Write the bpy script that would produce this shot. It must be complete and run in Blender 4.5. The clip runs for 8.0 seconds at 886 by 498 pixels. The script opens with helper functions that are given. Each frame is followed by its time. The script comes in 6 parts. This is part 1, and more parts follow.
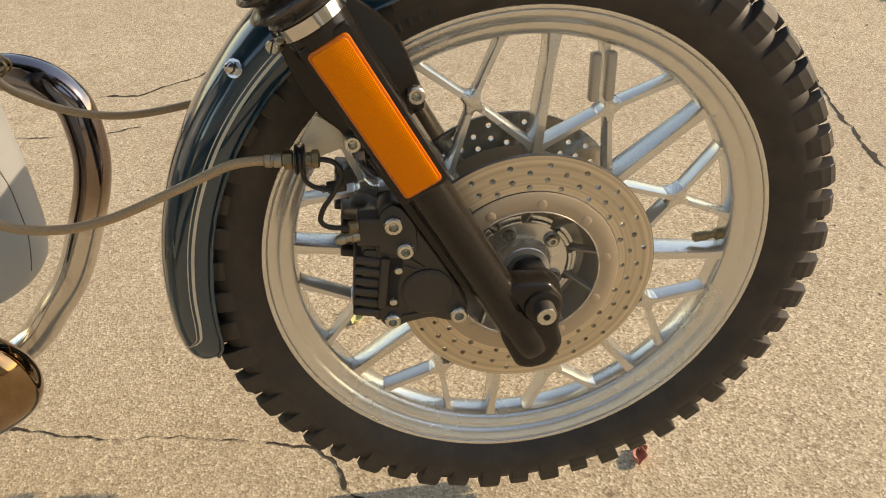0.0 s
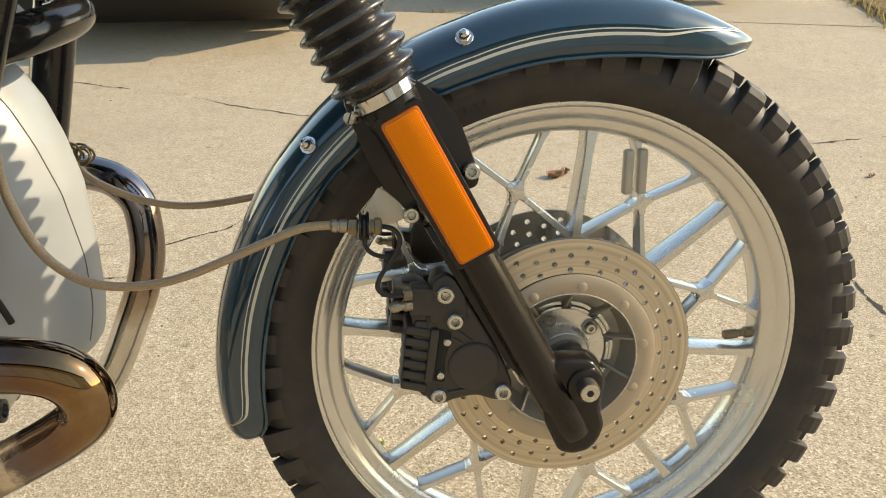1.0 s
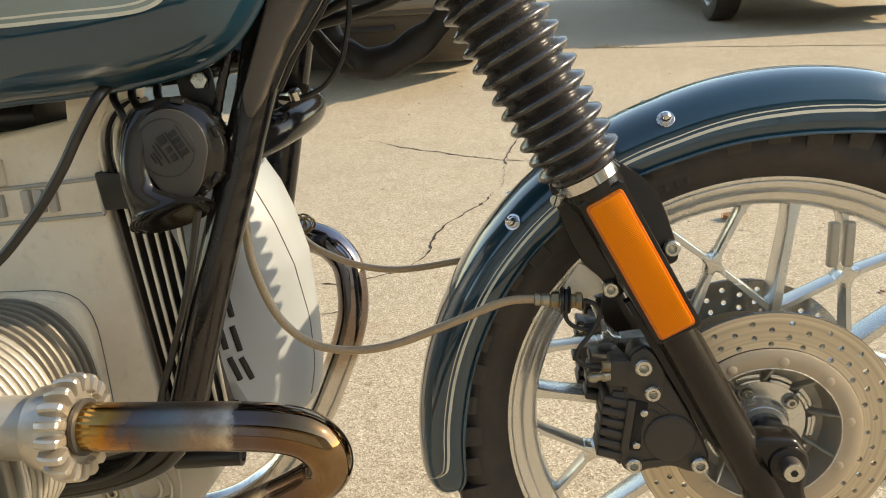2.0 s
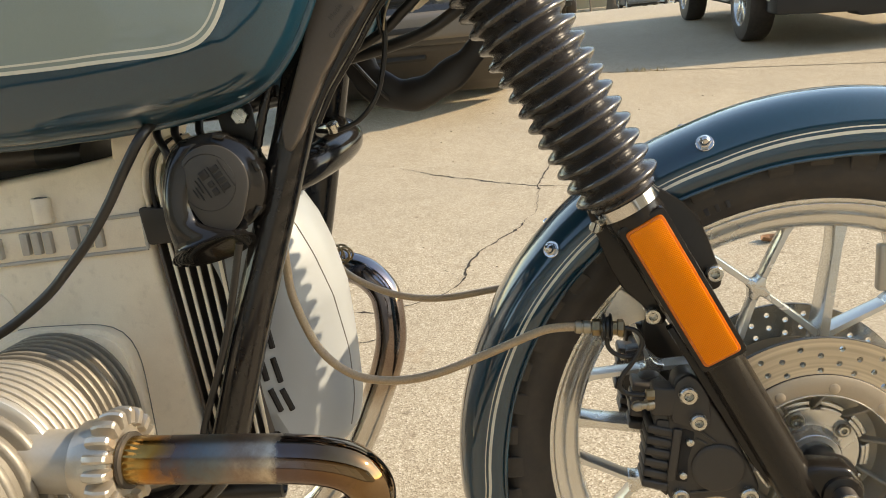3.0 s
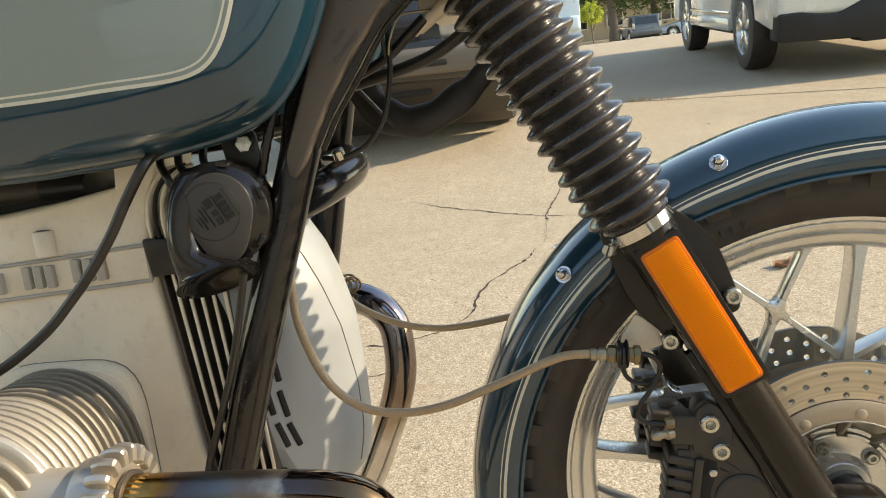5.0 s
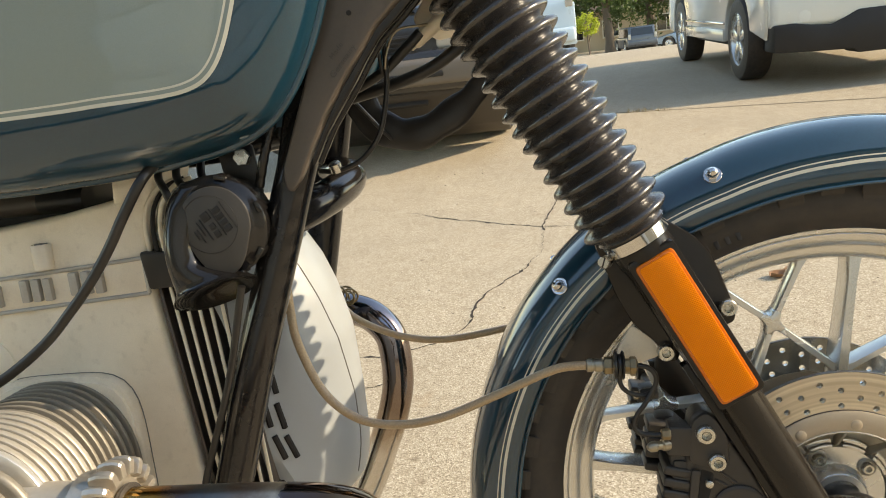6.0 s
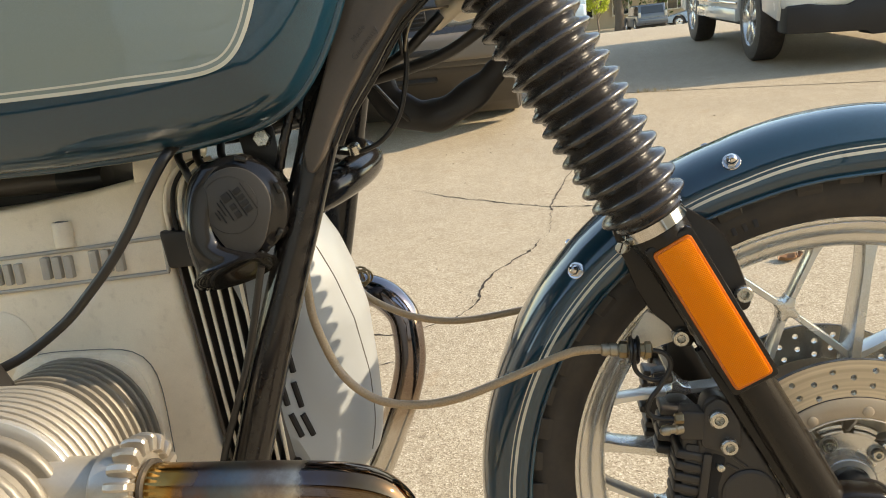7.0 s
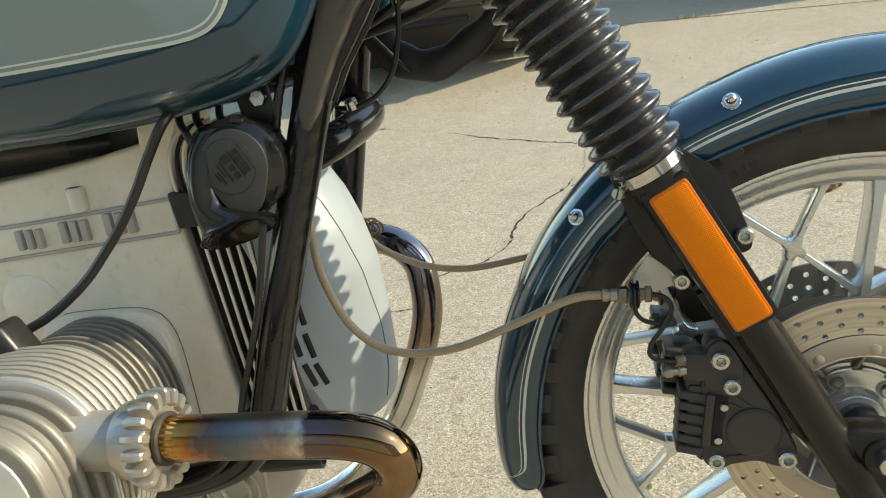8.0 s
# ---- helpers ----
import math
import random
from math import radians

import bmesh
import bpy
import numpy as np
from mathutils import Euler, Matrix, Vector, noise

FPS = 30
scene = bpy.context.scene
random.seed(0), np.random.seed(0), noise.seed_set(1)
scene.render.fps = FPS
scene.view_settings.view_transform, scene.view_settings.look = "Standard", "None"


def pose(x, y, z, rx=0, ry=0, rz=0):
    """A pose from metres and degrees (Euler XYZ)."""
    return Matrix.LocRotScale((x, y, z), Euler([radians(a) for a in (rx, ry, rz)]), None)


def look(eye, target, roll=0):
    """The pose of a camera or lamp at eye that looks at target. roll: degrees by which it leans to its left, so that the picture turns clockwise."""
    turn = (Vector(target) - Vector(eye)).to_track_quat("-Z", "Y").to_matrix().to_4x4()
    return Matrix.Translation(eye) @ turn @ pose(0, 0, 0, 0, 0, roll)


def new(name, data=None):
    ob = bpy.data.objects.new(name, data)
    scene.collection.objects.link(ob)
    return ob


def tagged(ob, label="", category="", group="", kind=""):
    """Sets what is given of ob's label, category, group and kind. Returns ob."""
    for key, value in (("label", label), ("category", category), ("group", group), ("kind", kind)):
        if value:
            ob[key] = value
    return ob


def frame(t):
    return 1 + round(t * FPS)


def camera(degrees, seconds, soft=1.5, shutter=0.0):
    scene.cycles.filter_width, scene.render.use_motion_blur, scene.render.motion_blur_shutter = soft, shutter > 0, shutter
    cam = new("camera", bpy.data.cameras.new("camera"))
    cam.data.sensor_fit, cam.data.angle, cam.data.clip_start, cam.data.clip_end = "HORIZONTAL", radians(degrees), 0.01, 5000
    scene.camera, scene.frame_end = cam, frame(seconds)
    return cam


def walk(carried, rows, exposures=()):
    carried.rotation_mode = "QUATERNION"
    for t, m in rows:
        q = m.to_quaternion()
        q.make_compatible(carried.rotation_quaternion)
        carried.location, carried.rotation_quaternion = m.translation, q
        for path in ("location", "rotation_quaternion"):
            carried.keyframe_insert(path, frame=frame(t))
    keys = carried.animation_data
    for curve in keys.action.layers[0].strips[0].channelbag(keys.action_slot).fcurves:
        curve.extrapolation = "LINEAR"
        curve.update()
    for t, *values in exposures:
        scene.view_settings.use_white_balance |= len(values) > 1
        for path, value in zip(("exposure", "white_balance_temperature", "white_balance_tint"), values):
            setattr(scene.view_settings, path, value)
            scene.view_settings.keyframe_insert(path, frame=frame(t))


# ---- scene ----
cam = camera(60.5, 8.0, soft=1.0)
PATH = [
    (0, (-0.1447, -0.6001, 0.8071), (0.0276, 0.9871, -0.3975), -2.04),
    (0.1, (-0.1437, -0.6019, 0.7736), (0.0293, 1.0565, -0.3309), -1.65),
    (0.2, (-0.1428, -0.6074, 0.7429), (0.0333, 1.1256, -0.2398), -1.28),
    (0.3, (-0.1659, -0.5999, 0.7319), (0.0735, 1.1775, -0.1532), 0.08),
    (0.4, (-0.1722, -0.6148, 0.7171), (0.0704, 1.2051, -0.0761), 0.14),
    (0.5, (-0.1844, -0.6179, 0.7353), (0.1129, 1.1933, -0.0590), 0.52),
    (0.7, (-0.1837, -0.6531, 0.7288), (0.0820, 1.1738, -0.0404), -0.11),
    (1, (-0.2036, -0.6787, 0.7376), (0.0145, 1.1508, -0.0405), -0.62),
    (1.2, (-0.2005, -0.6881, 0.7503), (-0.0577, 1.1580, -0.0056), -1.15),
    (1.5, (-0.2272, -0.6873, 0.7792), (-0.2403, 1.1708, 0.0396), -2.48),
    (1.7, (-0.2260, -0.6894, 0.8000), (-0.3619, 1.1648, 0.0629), -3.90),
    (2, (-0.2444, -0.6990, 0.7904), (-0.4283, 1.1699, 0.1024), -4.42),
    (2.2, (-0.2417, -0.6985, 0.8012), (-0.4592, 1.1646, 0.1074), -4.92),
    (3.3, (-0.2505, -0.6973, 0.7885), (-0.5334, 1.1945, 0.2045), -6.41),
    (3.5, (-0.2469, -0.6960, 0.7866), (-0.5422, 1.1968, 0.2122), -6.60),
    (4, (-0.2511, -0.6903, 0.7849), (-0.5397, 1.2070, 0.2221), -6.83),
    (4.5, (-0.2542, -0.6879, 0.7812), (-0.5364, 1.2188, 0.2475), -7.16),
    (4.7, (-0.2531, -0.6843, 0.7808), (-0.5385, 1.2230, 0.2508), -7.23),
    (5.8, (-0.2515, -0.6845, 0.7890), (-0.5227, 1.2273, 0.2679), -7.23),
    (6, (-0.2511, -0.6872, 0.7849), (-0.5243, 1.2289, 0.2810), -7.27),
    (6.5, (-0.2576, -0.6920, 0.7937), (-0.5354, 1.2219, 0.2838), -7.19),
    (7, (-0.2615, -0.6908, 0.7916), (-0.5522, 1.2076, 0.2334), -6.67),
    (7.2, (-0.2589, -0.6891, 0.7976), (-0.5492, 1.1922, 0.1840), -6.29),
    (7.5, (-0.2483, -0.6919, 0.7946), (-0.5364, 1.1785, 0.1477), -5.58),
    (7.7, (-0.2405, -0.6948, 0.7948), (-0.5487, 1.1650, 0.1268), -6.08),
    (8, (-0.2199, -0.6898, 0.7988), (-0.6365, 1.1401, 0.1076), -9.94),
]
GRADE = [(0.0, 1.15, 10290, 14), (0.5, 1.29, 9140, 9), (1.5, 1.43, 9040, 8), (2.2, 1.47, 8940, 9), (3.5, 1.51, 8890, 10), (6.0, 1.49, 8790, 9), (7.5, 1.49, 8690, 10), (8.0, 1.39, 7590, 0)]
walk(cam, [(t, look(eye, target, roll)) for t, eye, target, roll in PATH], GRADE)

# ---- daylight ----
SUN_TO = Vector((0.861, 0.050, 0.508)).normalized()
SUN_EL = math.asin(SUN_TO.z)
SUN_ROT = math.atan2(SUN_TO.x, SUN_TO.y)
world = bpy.data.worlds.new("sky")
scene.world = world
world.use_nodes = True
wn = world.node_tree.nodes
sky = wn.new("ShaderNodeTexSky")
sky.sky_type = "NISHITA"
sky.sun_disc = False
sky.sun_elevation = SUN_EL
sky.sun_rotation = SUN_ROT
sky.dust_density = 0.4
sky.ozone_density = 2.2
wn["Background"].inputs["Strength"].default_value = 0.15
world.node_tree.links.new(sky.outputs["Color"], wn["Background"].inputs["Color"])
sun_data = bpy.data.lights.new("sun", "SUN")
sun_data.energy = 2.2
sun_data.angle = radians(0.6)
sun_data.color = (1.0, 0.94, 0.86)
sun = new("sun", sun_data)
sun.matrix_world = look(tuple(SUN_TO * 40), (0, 0, 0))

# ---- materials ----


def rgb(c):
    return (c[0], c[1], c[2], 1.0)


class Mat:
    """A node material round a Principled shader, with object-space coordinates."""

    def __init__(self, name, color, rough=0.5, metal=0.0, coat=0.0, spec=0.5):
        self.m = bpy.data.materials.new(name)
        self.m.use_nodes = True
        self.t = self.m.node_tree
        self.b = self.t.nodes["Principled BSDF"]
        self.set("Base Color", rgb(color))
        self.set("Roughness", rough)
        self.set("Metallic", metal)
        self.set("Coat Weight", coat)
        self.set("Coat Roughness", 0.04)
        self.set("Specular IOR Level", spec)
        self.tc = self.t.nodes.new("ShaderNodeTexCoord")

    def set(self, key, value):
        self.b.inputs[key].default_value = value

    def link(self, a, b):
        self.t.links.new(a, b)

    def noise(self, scale, detail=4.0, rough=0.55, src=None, stretch=None):
        n = self.t.nodes.new("ShaderNodeTexNoise")
        n.inputs["Scale"].default_value = scale
        n.inputs["Detail"].default_value = detail
        n.inputs["Roughness"].default_value = rough
        out = src or self.tc.outputs["Object"]
        if stretch:
            mp = self.t.nodes.new("ShaderNodeMapping")
            mp.inputs["Scale"].default_value = stretch
            self.link(out, mp.inputs["Vector"])
            out = mp.outputs["Vector"]
        self.link(out, n.inputs["Vector"])
        return n.outputs["Fac"]

    def voronoi(self, scale, feature="F1", out="Distance", rand=1.0):
        n = self.t.nodes.new("ShaderNodeTexVoronoi")
        n.feature = feature
        n.inputs["Scale"].default_value = scale
        n.inputs["Randomness"].default_value = rand
        self.link(self.tc.outputs["Object"], n.inputs["Vector"])
        return n.outputs[out]

    def ramp(self, fac, stops):
        n = self.t.nodes.new("ShaderNodeValToRGB")
        e = n.color_ramp.elements
        while len(e) < len(stops):
            e.new(0.5)
        for el, (p, c) in zip(e, stops):
            el.position = p
            el.color = rgb(c) if isinstance(c, tuple) else rgb((c, c, c))
        self.link(fac, n.inputs["Fac"])
        return n.outputs["Color"]

    def mix(self, fac, a, b, kind="MIX"):
        n = self.t.nodes.new("ShaderNodeMix")
        n.data_type = "RGBA"
        n.blend_type = kind
        for key, v in ((0, fac), (6, a), (7, b)):
            if isinstance(v, tuple):
                n.inputs[key].default_value = rgb(v)
            elif isinstance(v, (int, float)):
                n.inputs[key].default_value = v
            else:
                self.link(v, n.inputs[key])
        return n.outputs[2]

    def math(self, op, a, b=0.0, c=0.0):
        n = self.t.nodes.new("ShaderNodeMath")
        n.operation = op
        for i, v in enumerate((a, b, c)):
            if isinstance(v, (int, float)):
                n.inputs[i].default_value = v
            else:
                self.link(v, n.inputs[i])
        return n.outputs[0]

    def axis(self, which):
        n = self.t.nodes.new("ShaderNodeSeparateXYZ")
        self.link(self.tc.outputs["Object"], n.inputs[0])
        return n.outputs[which]

    def color(self, out):
        self.link(out, self.b.inputs["Base Color"])
        return self

    def rough(self, out):
        self.link(out, self.b.inputs["Roughness"])
        return self

    def bump(self, height, strength=0.3, dist=0.001):
        n = self.t.nodes.new("ShaderNodeBump")
        n.inputs["Strength"].default_value = strength
        n.inputs["Distance"].default_value = dist
        self.link(height, n.inputs["Height"])
        if self.b.inputs["Normal"].is_linked:
            old = self.b.inputs["Normal"].links[0].from_socket
            self.link(old, n.inputs["Normal"])
        self.link(n.outputs["Normal"], self.b.inputs["Normal"])
        return self


def mottled(name, base, rough, metal=0.0, coat=0.0, amount=0.12, scale=30.0, fine=400.0, bump=0.15, dist=0.0003, rvar=0.1, spec=0.5):
    """A surface with slight colour and gloss variation at two scales and a fine grain."""
    k = Mat(name, base, rough, metal, coat, spec)
    big, small = k.noise(scale), k.noise(fine, 3.0)
    lo = tuple(v * (1 - amount) for v in base)
    hi = tuple(min(1.0, v * (1 + amount)) for v in base)
    k.color(k.mix(k.math("MULTIPLY_ADD", small, 0.4, k.math("MULTIPLY", big, 0.6)), lo, hi))
    k.rough(k.math("MULTIPLY_ADD", big, 2 * rvar, rough - rvar))
    if bump:
        k.bump(small, bump, dist)
    return k


def concrete():
    k = Mat("concrete", (0.472, 0.402, 0.296), 0.85, spec=0.2)
    big, mid = k.noise(0.9, 5.0), k.noise(9.0, 5.0, 0.6)
    grain = k.noise(420.0, 3.0, 0.7)
    cell = k.voronoi(290.0, "F1", "Color")
    sep = k.t.nodes.new("ShaderNodeSeparateColor")
    k.link(cell, sep.inputs[0])
    stone = k.ramp(sep.outputs[0], [(0.0, (0.115, 0.080, 0.050)), (0.16, (0.270, 0.212, 0.140)), (0.5, (0.415, 0.345, 0.245)), (0.85, (0.560, 0.478, 0.352)), (1.0, (0.80, 0.71, 0.56))])
    base = k.mix(k.ramp(mid, [(0.3, 0.0), (0.75, 1.0)]), (0.354, 0.287, 0.197), (0.496, 0.419, 0.310))
    c = k.mix(0.64, base, stone)
    spot = k.voronoi(85.0, "F1", "Color")
    sp2 = k.t.nodes.new("ShaderNodeSeparateColor")
    k.link(spot, sp2.inputs[0])
    near = k.ramp(k.voronoi(85.0), [(0.16, 1.0), (0.34, 0.0)])
    c = k.mix(k.math("MULTIPLY", near, k.ramp(sp2.outputs[1], [(0.80, 0.0), (0.88, 0.55)])), c, (0.17, 0.115, 0.07))
    c = k.mix(k.math("MULTIPLY", near, k.ramp(sp2.outputs[2], [(0.86, 0.0), (0.92, 0.55)])), c, (0.66, 0.58, 0.45))
    c = k.mix(k.ramp(big, [(0.38, 0.0), (0.62, 0.32)]), c, (0.307, 0.255, 0.187))
    c = k.mix(k.ramp(k.noise(3.1, 6.0, 0.7), [(0.62, 0.0), (0.72, 0.3)]), c, (0.390, 0.242, 0.124))
    c = k.mix(k.ramp(k.noise(22.0, 6.0, 0.7), [(0.52, 0.0), (0.70, 0.30)]), c, (0.235, 0.175, 0.115))
    pit = k.voronoi(11.0, "F1", "Color")
    sp3 = k.t.nodes.new("ShaderNodeSeparateColor")
    k.link(pit, sp3.inputs[0])
    hole = k.math("ADD", k.voronoi(11.0), k.math("MULTIPLY_ADD", k.noise(70.0, 4.0), 0.16, -0.08))
    c = k.mix(k.math("MULTIPLY", k.ramp(hole, [(0.04, 1.0), (0.13, 0.0)]), k.ramp(sp3.outputs[1], [(0.66, 0.0), (0.80, 0.55)])), c, (0.12, 0.085, 0.055))
    k.color(c)
    k.bump(k.voronoi(290.0), 0.72, 0.0011)
    k.bump(grain, 0.4, 0.0006)
    return k


def heat_pipe():
    """Chrome header pipe: straw, violet and blue heat tints in bands along it, then brown painted in for the reflected
    ground, with brown stains.
    """
    k = Mat("heat_tinted_chrome", (0.6, 0.56, 0.5), 0.12, 1.0)
    x = k.axis(0)
    wob = k.math("MULTIPLY_ADD", k.noise(45.0, 5.0, 0.6), 0.045, x)
    t = k.math("MULTIPLY_ADD", wob, 3.56, 1.985)
    # The last brown stops put the ground's reflection into the chrome's colour.
    band = k.ramp(t, [(0.03, (0.62, 0.42, 0.15)), (0.12, (0.52, 0.22, 0.04)), (0.17, (0.15, 0.11, 0.11)), (0.22, (0.12, 0.145, 0.165)), (0.30, (0.19, 0.195, 0.19)), (0.37, (0.30, 0.235, 0.195)), (0.44, (0.66, 0.57, 0.46)), (0.475, (0.15, 0.12, 0.125)), (0.58, (0.17, 0.105, 0.075)), (0.66, (0.25, 0.155, 0.08)), (1.0, (0.42, 0.34, 0.25))])
    stain = k.ramp(k.noise(38.0, 6.0, 0.7), [(0.44, 0.0), (0.72, 0.5)])
    k.color(k.mix(stain, band, (0.17, 0.085, 0.035)))
    dull = k.ramp(t, [(0.10, 0.12), (0.20, 0.32), (0.45, 0.34), (0.49, 0.03)])
    k.rough(k.math("MULTIPLY_ADD", k.noise(60.0, 4.0), 0.05, dull))
    return k


def stained_chrome():
    """Chrome of the far header: violet-brown where it was hot, bright below, with rusty streaks."""
    k = Mat("stained_chrome", (0.55, 0.53, 0.50), 0.12, 1.0)
    z = k.math("MULTIPLY_ADD", k.noise(30.0, 4.0), 0.05, k.axis(2))
    band = k.ramp(k.math("MULTIPLY_ADD", z, 4.0, -1.0), [(0.10, (0.60, 0.58, 0.55)), (0.30, (0.60, 0.57, 0.54)), (0.40, (0.38, 0.31, 0.25)), (0.56, (0.23, 0.175, 0.145)), (0.80, (0.225, 0.19, 0.185)), (1.0, (0.30, 0.27, 0.28))])
    stain = k.ramp(k.noise(26.0, 6.0, 0.7, None, (1.0, 1.0, 0.35)), [(0.50, 0.0), (0.70, 0.7)])
    k.color(k.mix(stain, band, (0.20, 0.10, 0.045)))
    k.rough(k.math("MULTIPLY_ADD", k.noise(60.0, 4.0), 0.10, 0.06))
    return k


def disc_steel():
    k = Mat("brake_disc_steel", (0.62, 0.56, 0.47), 0.32, 0.55)
    x, z = k.axis(0), k.axis(2)
    r = k.math("SQRT", k.math("ADD", k.math("MULTIPLY", x, x), k.math("MULTIPLY", z, z)))
    comb = k.t.nodes.new("ShaderNodeCombineXYZ")
    k.link(r, comb.inputs[0])
    ring = k.noise(900.0, 2.0, 0.6, comb.outputs[0])
    wide = k.noise(140.0, 3.0, 0.5, comb.outputs[0])
    c = k.mix(k.ramp(wide, [(0.35, 0.0), (0.65, 1.0)]), (0.46, 0.36, 0.24), (0.86, 0.72, 0.53))
    c = k.mix(k.math("MULTIPLY", ring, 0.35), c, (0.68, 0.57, 0.43))
    k.color(c)
    k.rough(k.math("MULTIPLY_ADD", ring, 0.2, 0.30))
    k.bump(ring, 0.2, 0.0002)
    return k


def reflector_plastic():
    k = Mat("amber_reflector", (1.0, 0.26, 0.0), 0.4, 0.0, 0.15, 0.2)
    mp = k.t.nodes.new("ShaderNodeMapping")
    mp.inputs["Rotation"].default_value = (0, radians(-27.5), 0)
    k.link(k.tc.outputs["Object"], mp.inputs["Vector"])
    sp = k.t.nodes.new("ShaderNodeSeparateXYZ")
    k.link(mp.outputs[0], sp.inputs[0])
    a = k.math("SINE", k.math("MULTIPLY", sp.outputs[0], 2 * math.pi / 0.0016))
    b = k.math("SINE", k.math("MULTIPLY", sp.outputs[2], 2 * math.pi / 0.0016))
    g = k.math("ADD", a, b)
    k.bump(g, 0.3, 0.0003)
    k.color(k.mix(k.math("MULTIPLY_ADD", g, 0.16, 0.5), (0.82, 0.155, 0.0), (1.0, 0.29, 0.003)))
    return k


def teal_paint(name, base, flake=0.2):
    k = Mat(name, base, 0.36, 0.2, 1.0, 0.1)
    k.set("Coat IOR", 1.72)
    fl = k.noise(1500.0, 2.0)
    k.color(k.mix(k.ramp(fl, [(0.35, 0.0), (0.7, 1.0)]), tuple(v * (1 - flake) for v in base), tuple(v * (1 + flake) for v in base)))
    dust = k.ramp(k.noise(55.0, 5.0, 0.7), [(0.45, 0.006), (0.8, 0.03)])
    k.link(dust, k.b.inputs["Coat Roughness"])
    return k


def braided():
    k = Mat("clear_sheathed_braid", (0.36, 0.25, 0.13), 0.4, 0.1, 0.5)
    n = k.noise(700.0, 2.0, 0.6)
    k.color(k.mix(n, (0.22, 0.145, 0.075), (0.58, 0.41, 0.24)))
    k.bump(k.voronoi(900.0), 0.5, 0.0004)
    return k


def leaf_mat(name, a, b):
    k = Mat(name, a, 0.55)
    oi = k.t.nodes.new("ShaderNodeNewGeometry")
    k.color(k.mix(oi.outputs["Random Per Island"], a, b))
    k.set("Subsurface Weight", 0.0)
    tr = k.t.nodes.new("ShaderNodeBsdfTranslucent")
    tr.inputs["Color"].default_value = rgb(tuple(min(1, v * 1.6) for v in b))
    ms = k.t.nodes.new("ShaderNodeMixShader")
    ms.inputs[0].default_value = 0.35
    outn = k.t.nodes["Material Output"]
    k.link(k.b.outputs[0], ms.inputs[1])
    k.link(tr.outputs[0], ms.inputs[2])
    k.link(ms.outputs[0], outn.inputs["Surface"])
    return k


def rubber(name, base, rough=0.55, dust=(0.16, 0.125, 0.085), amount=0.35, spec=0.5):
    k = Mat(name, base, rough, spec=spec)
    d = k.ramp(k.noise(26.0, 5.0, 0.7), [(0.4, 0.0), (0.8, amount)])
    k.color(k.mix(d, base, dust))
    k.rough(k.math("MULTIPLY_ADD", k.noise(40.0), 0.25, rough - 0.12))
    k.bump(k.noise(500.0, 3.0), 0.25, 0.0003)
    return k


M_CONCRETE = concrete().m
M_TYRE = rubber("tyre_rubber", (0.030, 0.025, 0.022), 0.56, (0.11, 0.082, 0.058), 0.40).m
M_WHEEL = mottled("cast_wheel_silver", (0.72, 0.70, 0.65), 0.25, 0.78, 0.15, 0.10, 18.0).m
M_POLISH = mottled("polished_aluminium", (0.74, 0.72, 0.67), 0.24, 0.65, 0.0, 0.08, 40.0).m
M_DISC = disc_steel().m
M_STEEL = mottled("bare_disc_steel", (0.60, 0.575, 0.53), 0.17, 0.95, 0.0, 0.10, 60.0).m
M_CARRIER = mottled("disc_carrier_steel", (0.50, 0.41, 0.31), 0.42, 0.45, 0.0, 0.1, 60.0).m
M_FORK = mottled("black_satin_enamel", (0.0145, 0.0118, 0.0098), 0.22, 0.0, 0.12, 0.3, 35.0, 500.0, 0.08, spec=0.3).m
M_FRAME = mottled("black_gloss_enamel", (0.014, 0.0122, 0.011), 0.14, 0.0, 0.2, 0.3, 35.0, 300.0, 0.05, spec=0.32).m
M_CAST_BLACK = mottled("black_cast_metal", (0.043, 0.036, 0.030), 0.42, 0.0, 0.0, 0.3, 60.0, 900.0, 0.4, 0.0004).m
M_GAITER = rubber("gaiter_rubber", (0.022, 0.019, 0.0175), 0.25, (0.10, 0.08, 0.06), 0.20, 0.9).m
M_TEAL = teal_paint("teal_blue_paint", (0.006, 0.040, 0.066)).m
# Lighter grey-green for the tank's side inside the lines.
M_TANK_PANEL = teal_paint("grey_green_panel", (0.238, 0.285, 0.262), 0.05).m
M_STRIPE = mottled("cream_pinstripe", (0.62, 0.60, 0.50), 0.3, 0.0, 0.8, 0.05, 40.0, 300.0, 0.0).m
M_CHROME = mottled("chrome", (0.62, 0.60, 0.58), 0.08, 1.0, 0.0, 0.05, 50.0, 300.0, 0.02, 0.0002, 0.04).m
M_BOLT = mottled("stainless_bolt", (0.60, 0.57, 0.50), 0.26, 0.9, 0.0, 0.15, 90.0).m
M_BRASS = mottled("tarnished_brass", (0.28, 0.21, 0.12), 0.38, 0.85, 0.0, 0.2, 90.0).m
M_FITTING = mottled("dull_plated_steel", (0.40, 0.34, 0.25), 0.36, 0.8, 0.0, 0.2, 120.0).m
M_PIPE = heat_pipe().m
M_FARPIPE = stained_chrome().m
M_REFLECTOR = reflector_plastic().m
M_AMBER = mottled("amber_rim_plastic", (0.62, 0.13, 0.003), 0.25, 0.0, 0.4, 0.08).m
M_HOSE = braided().m


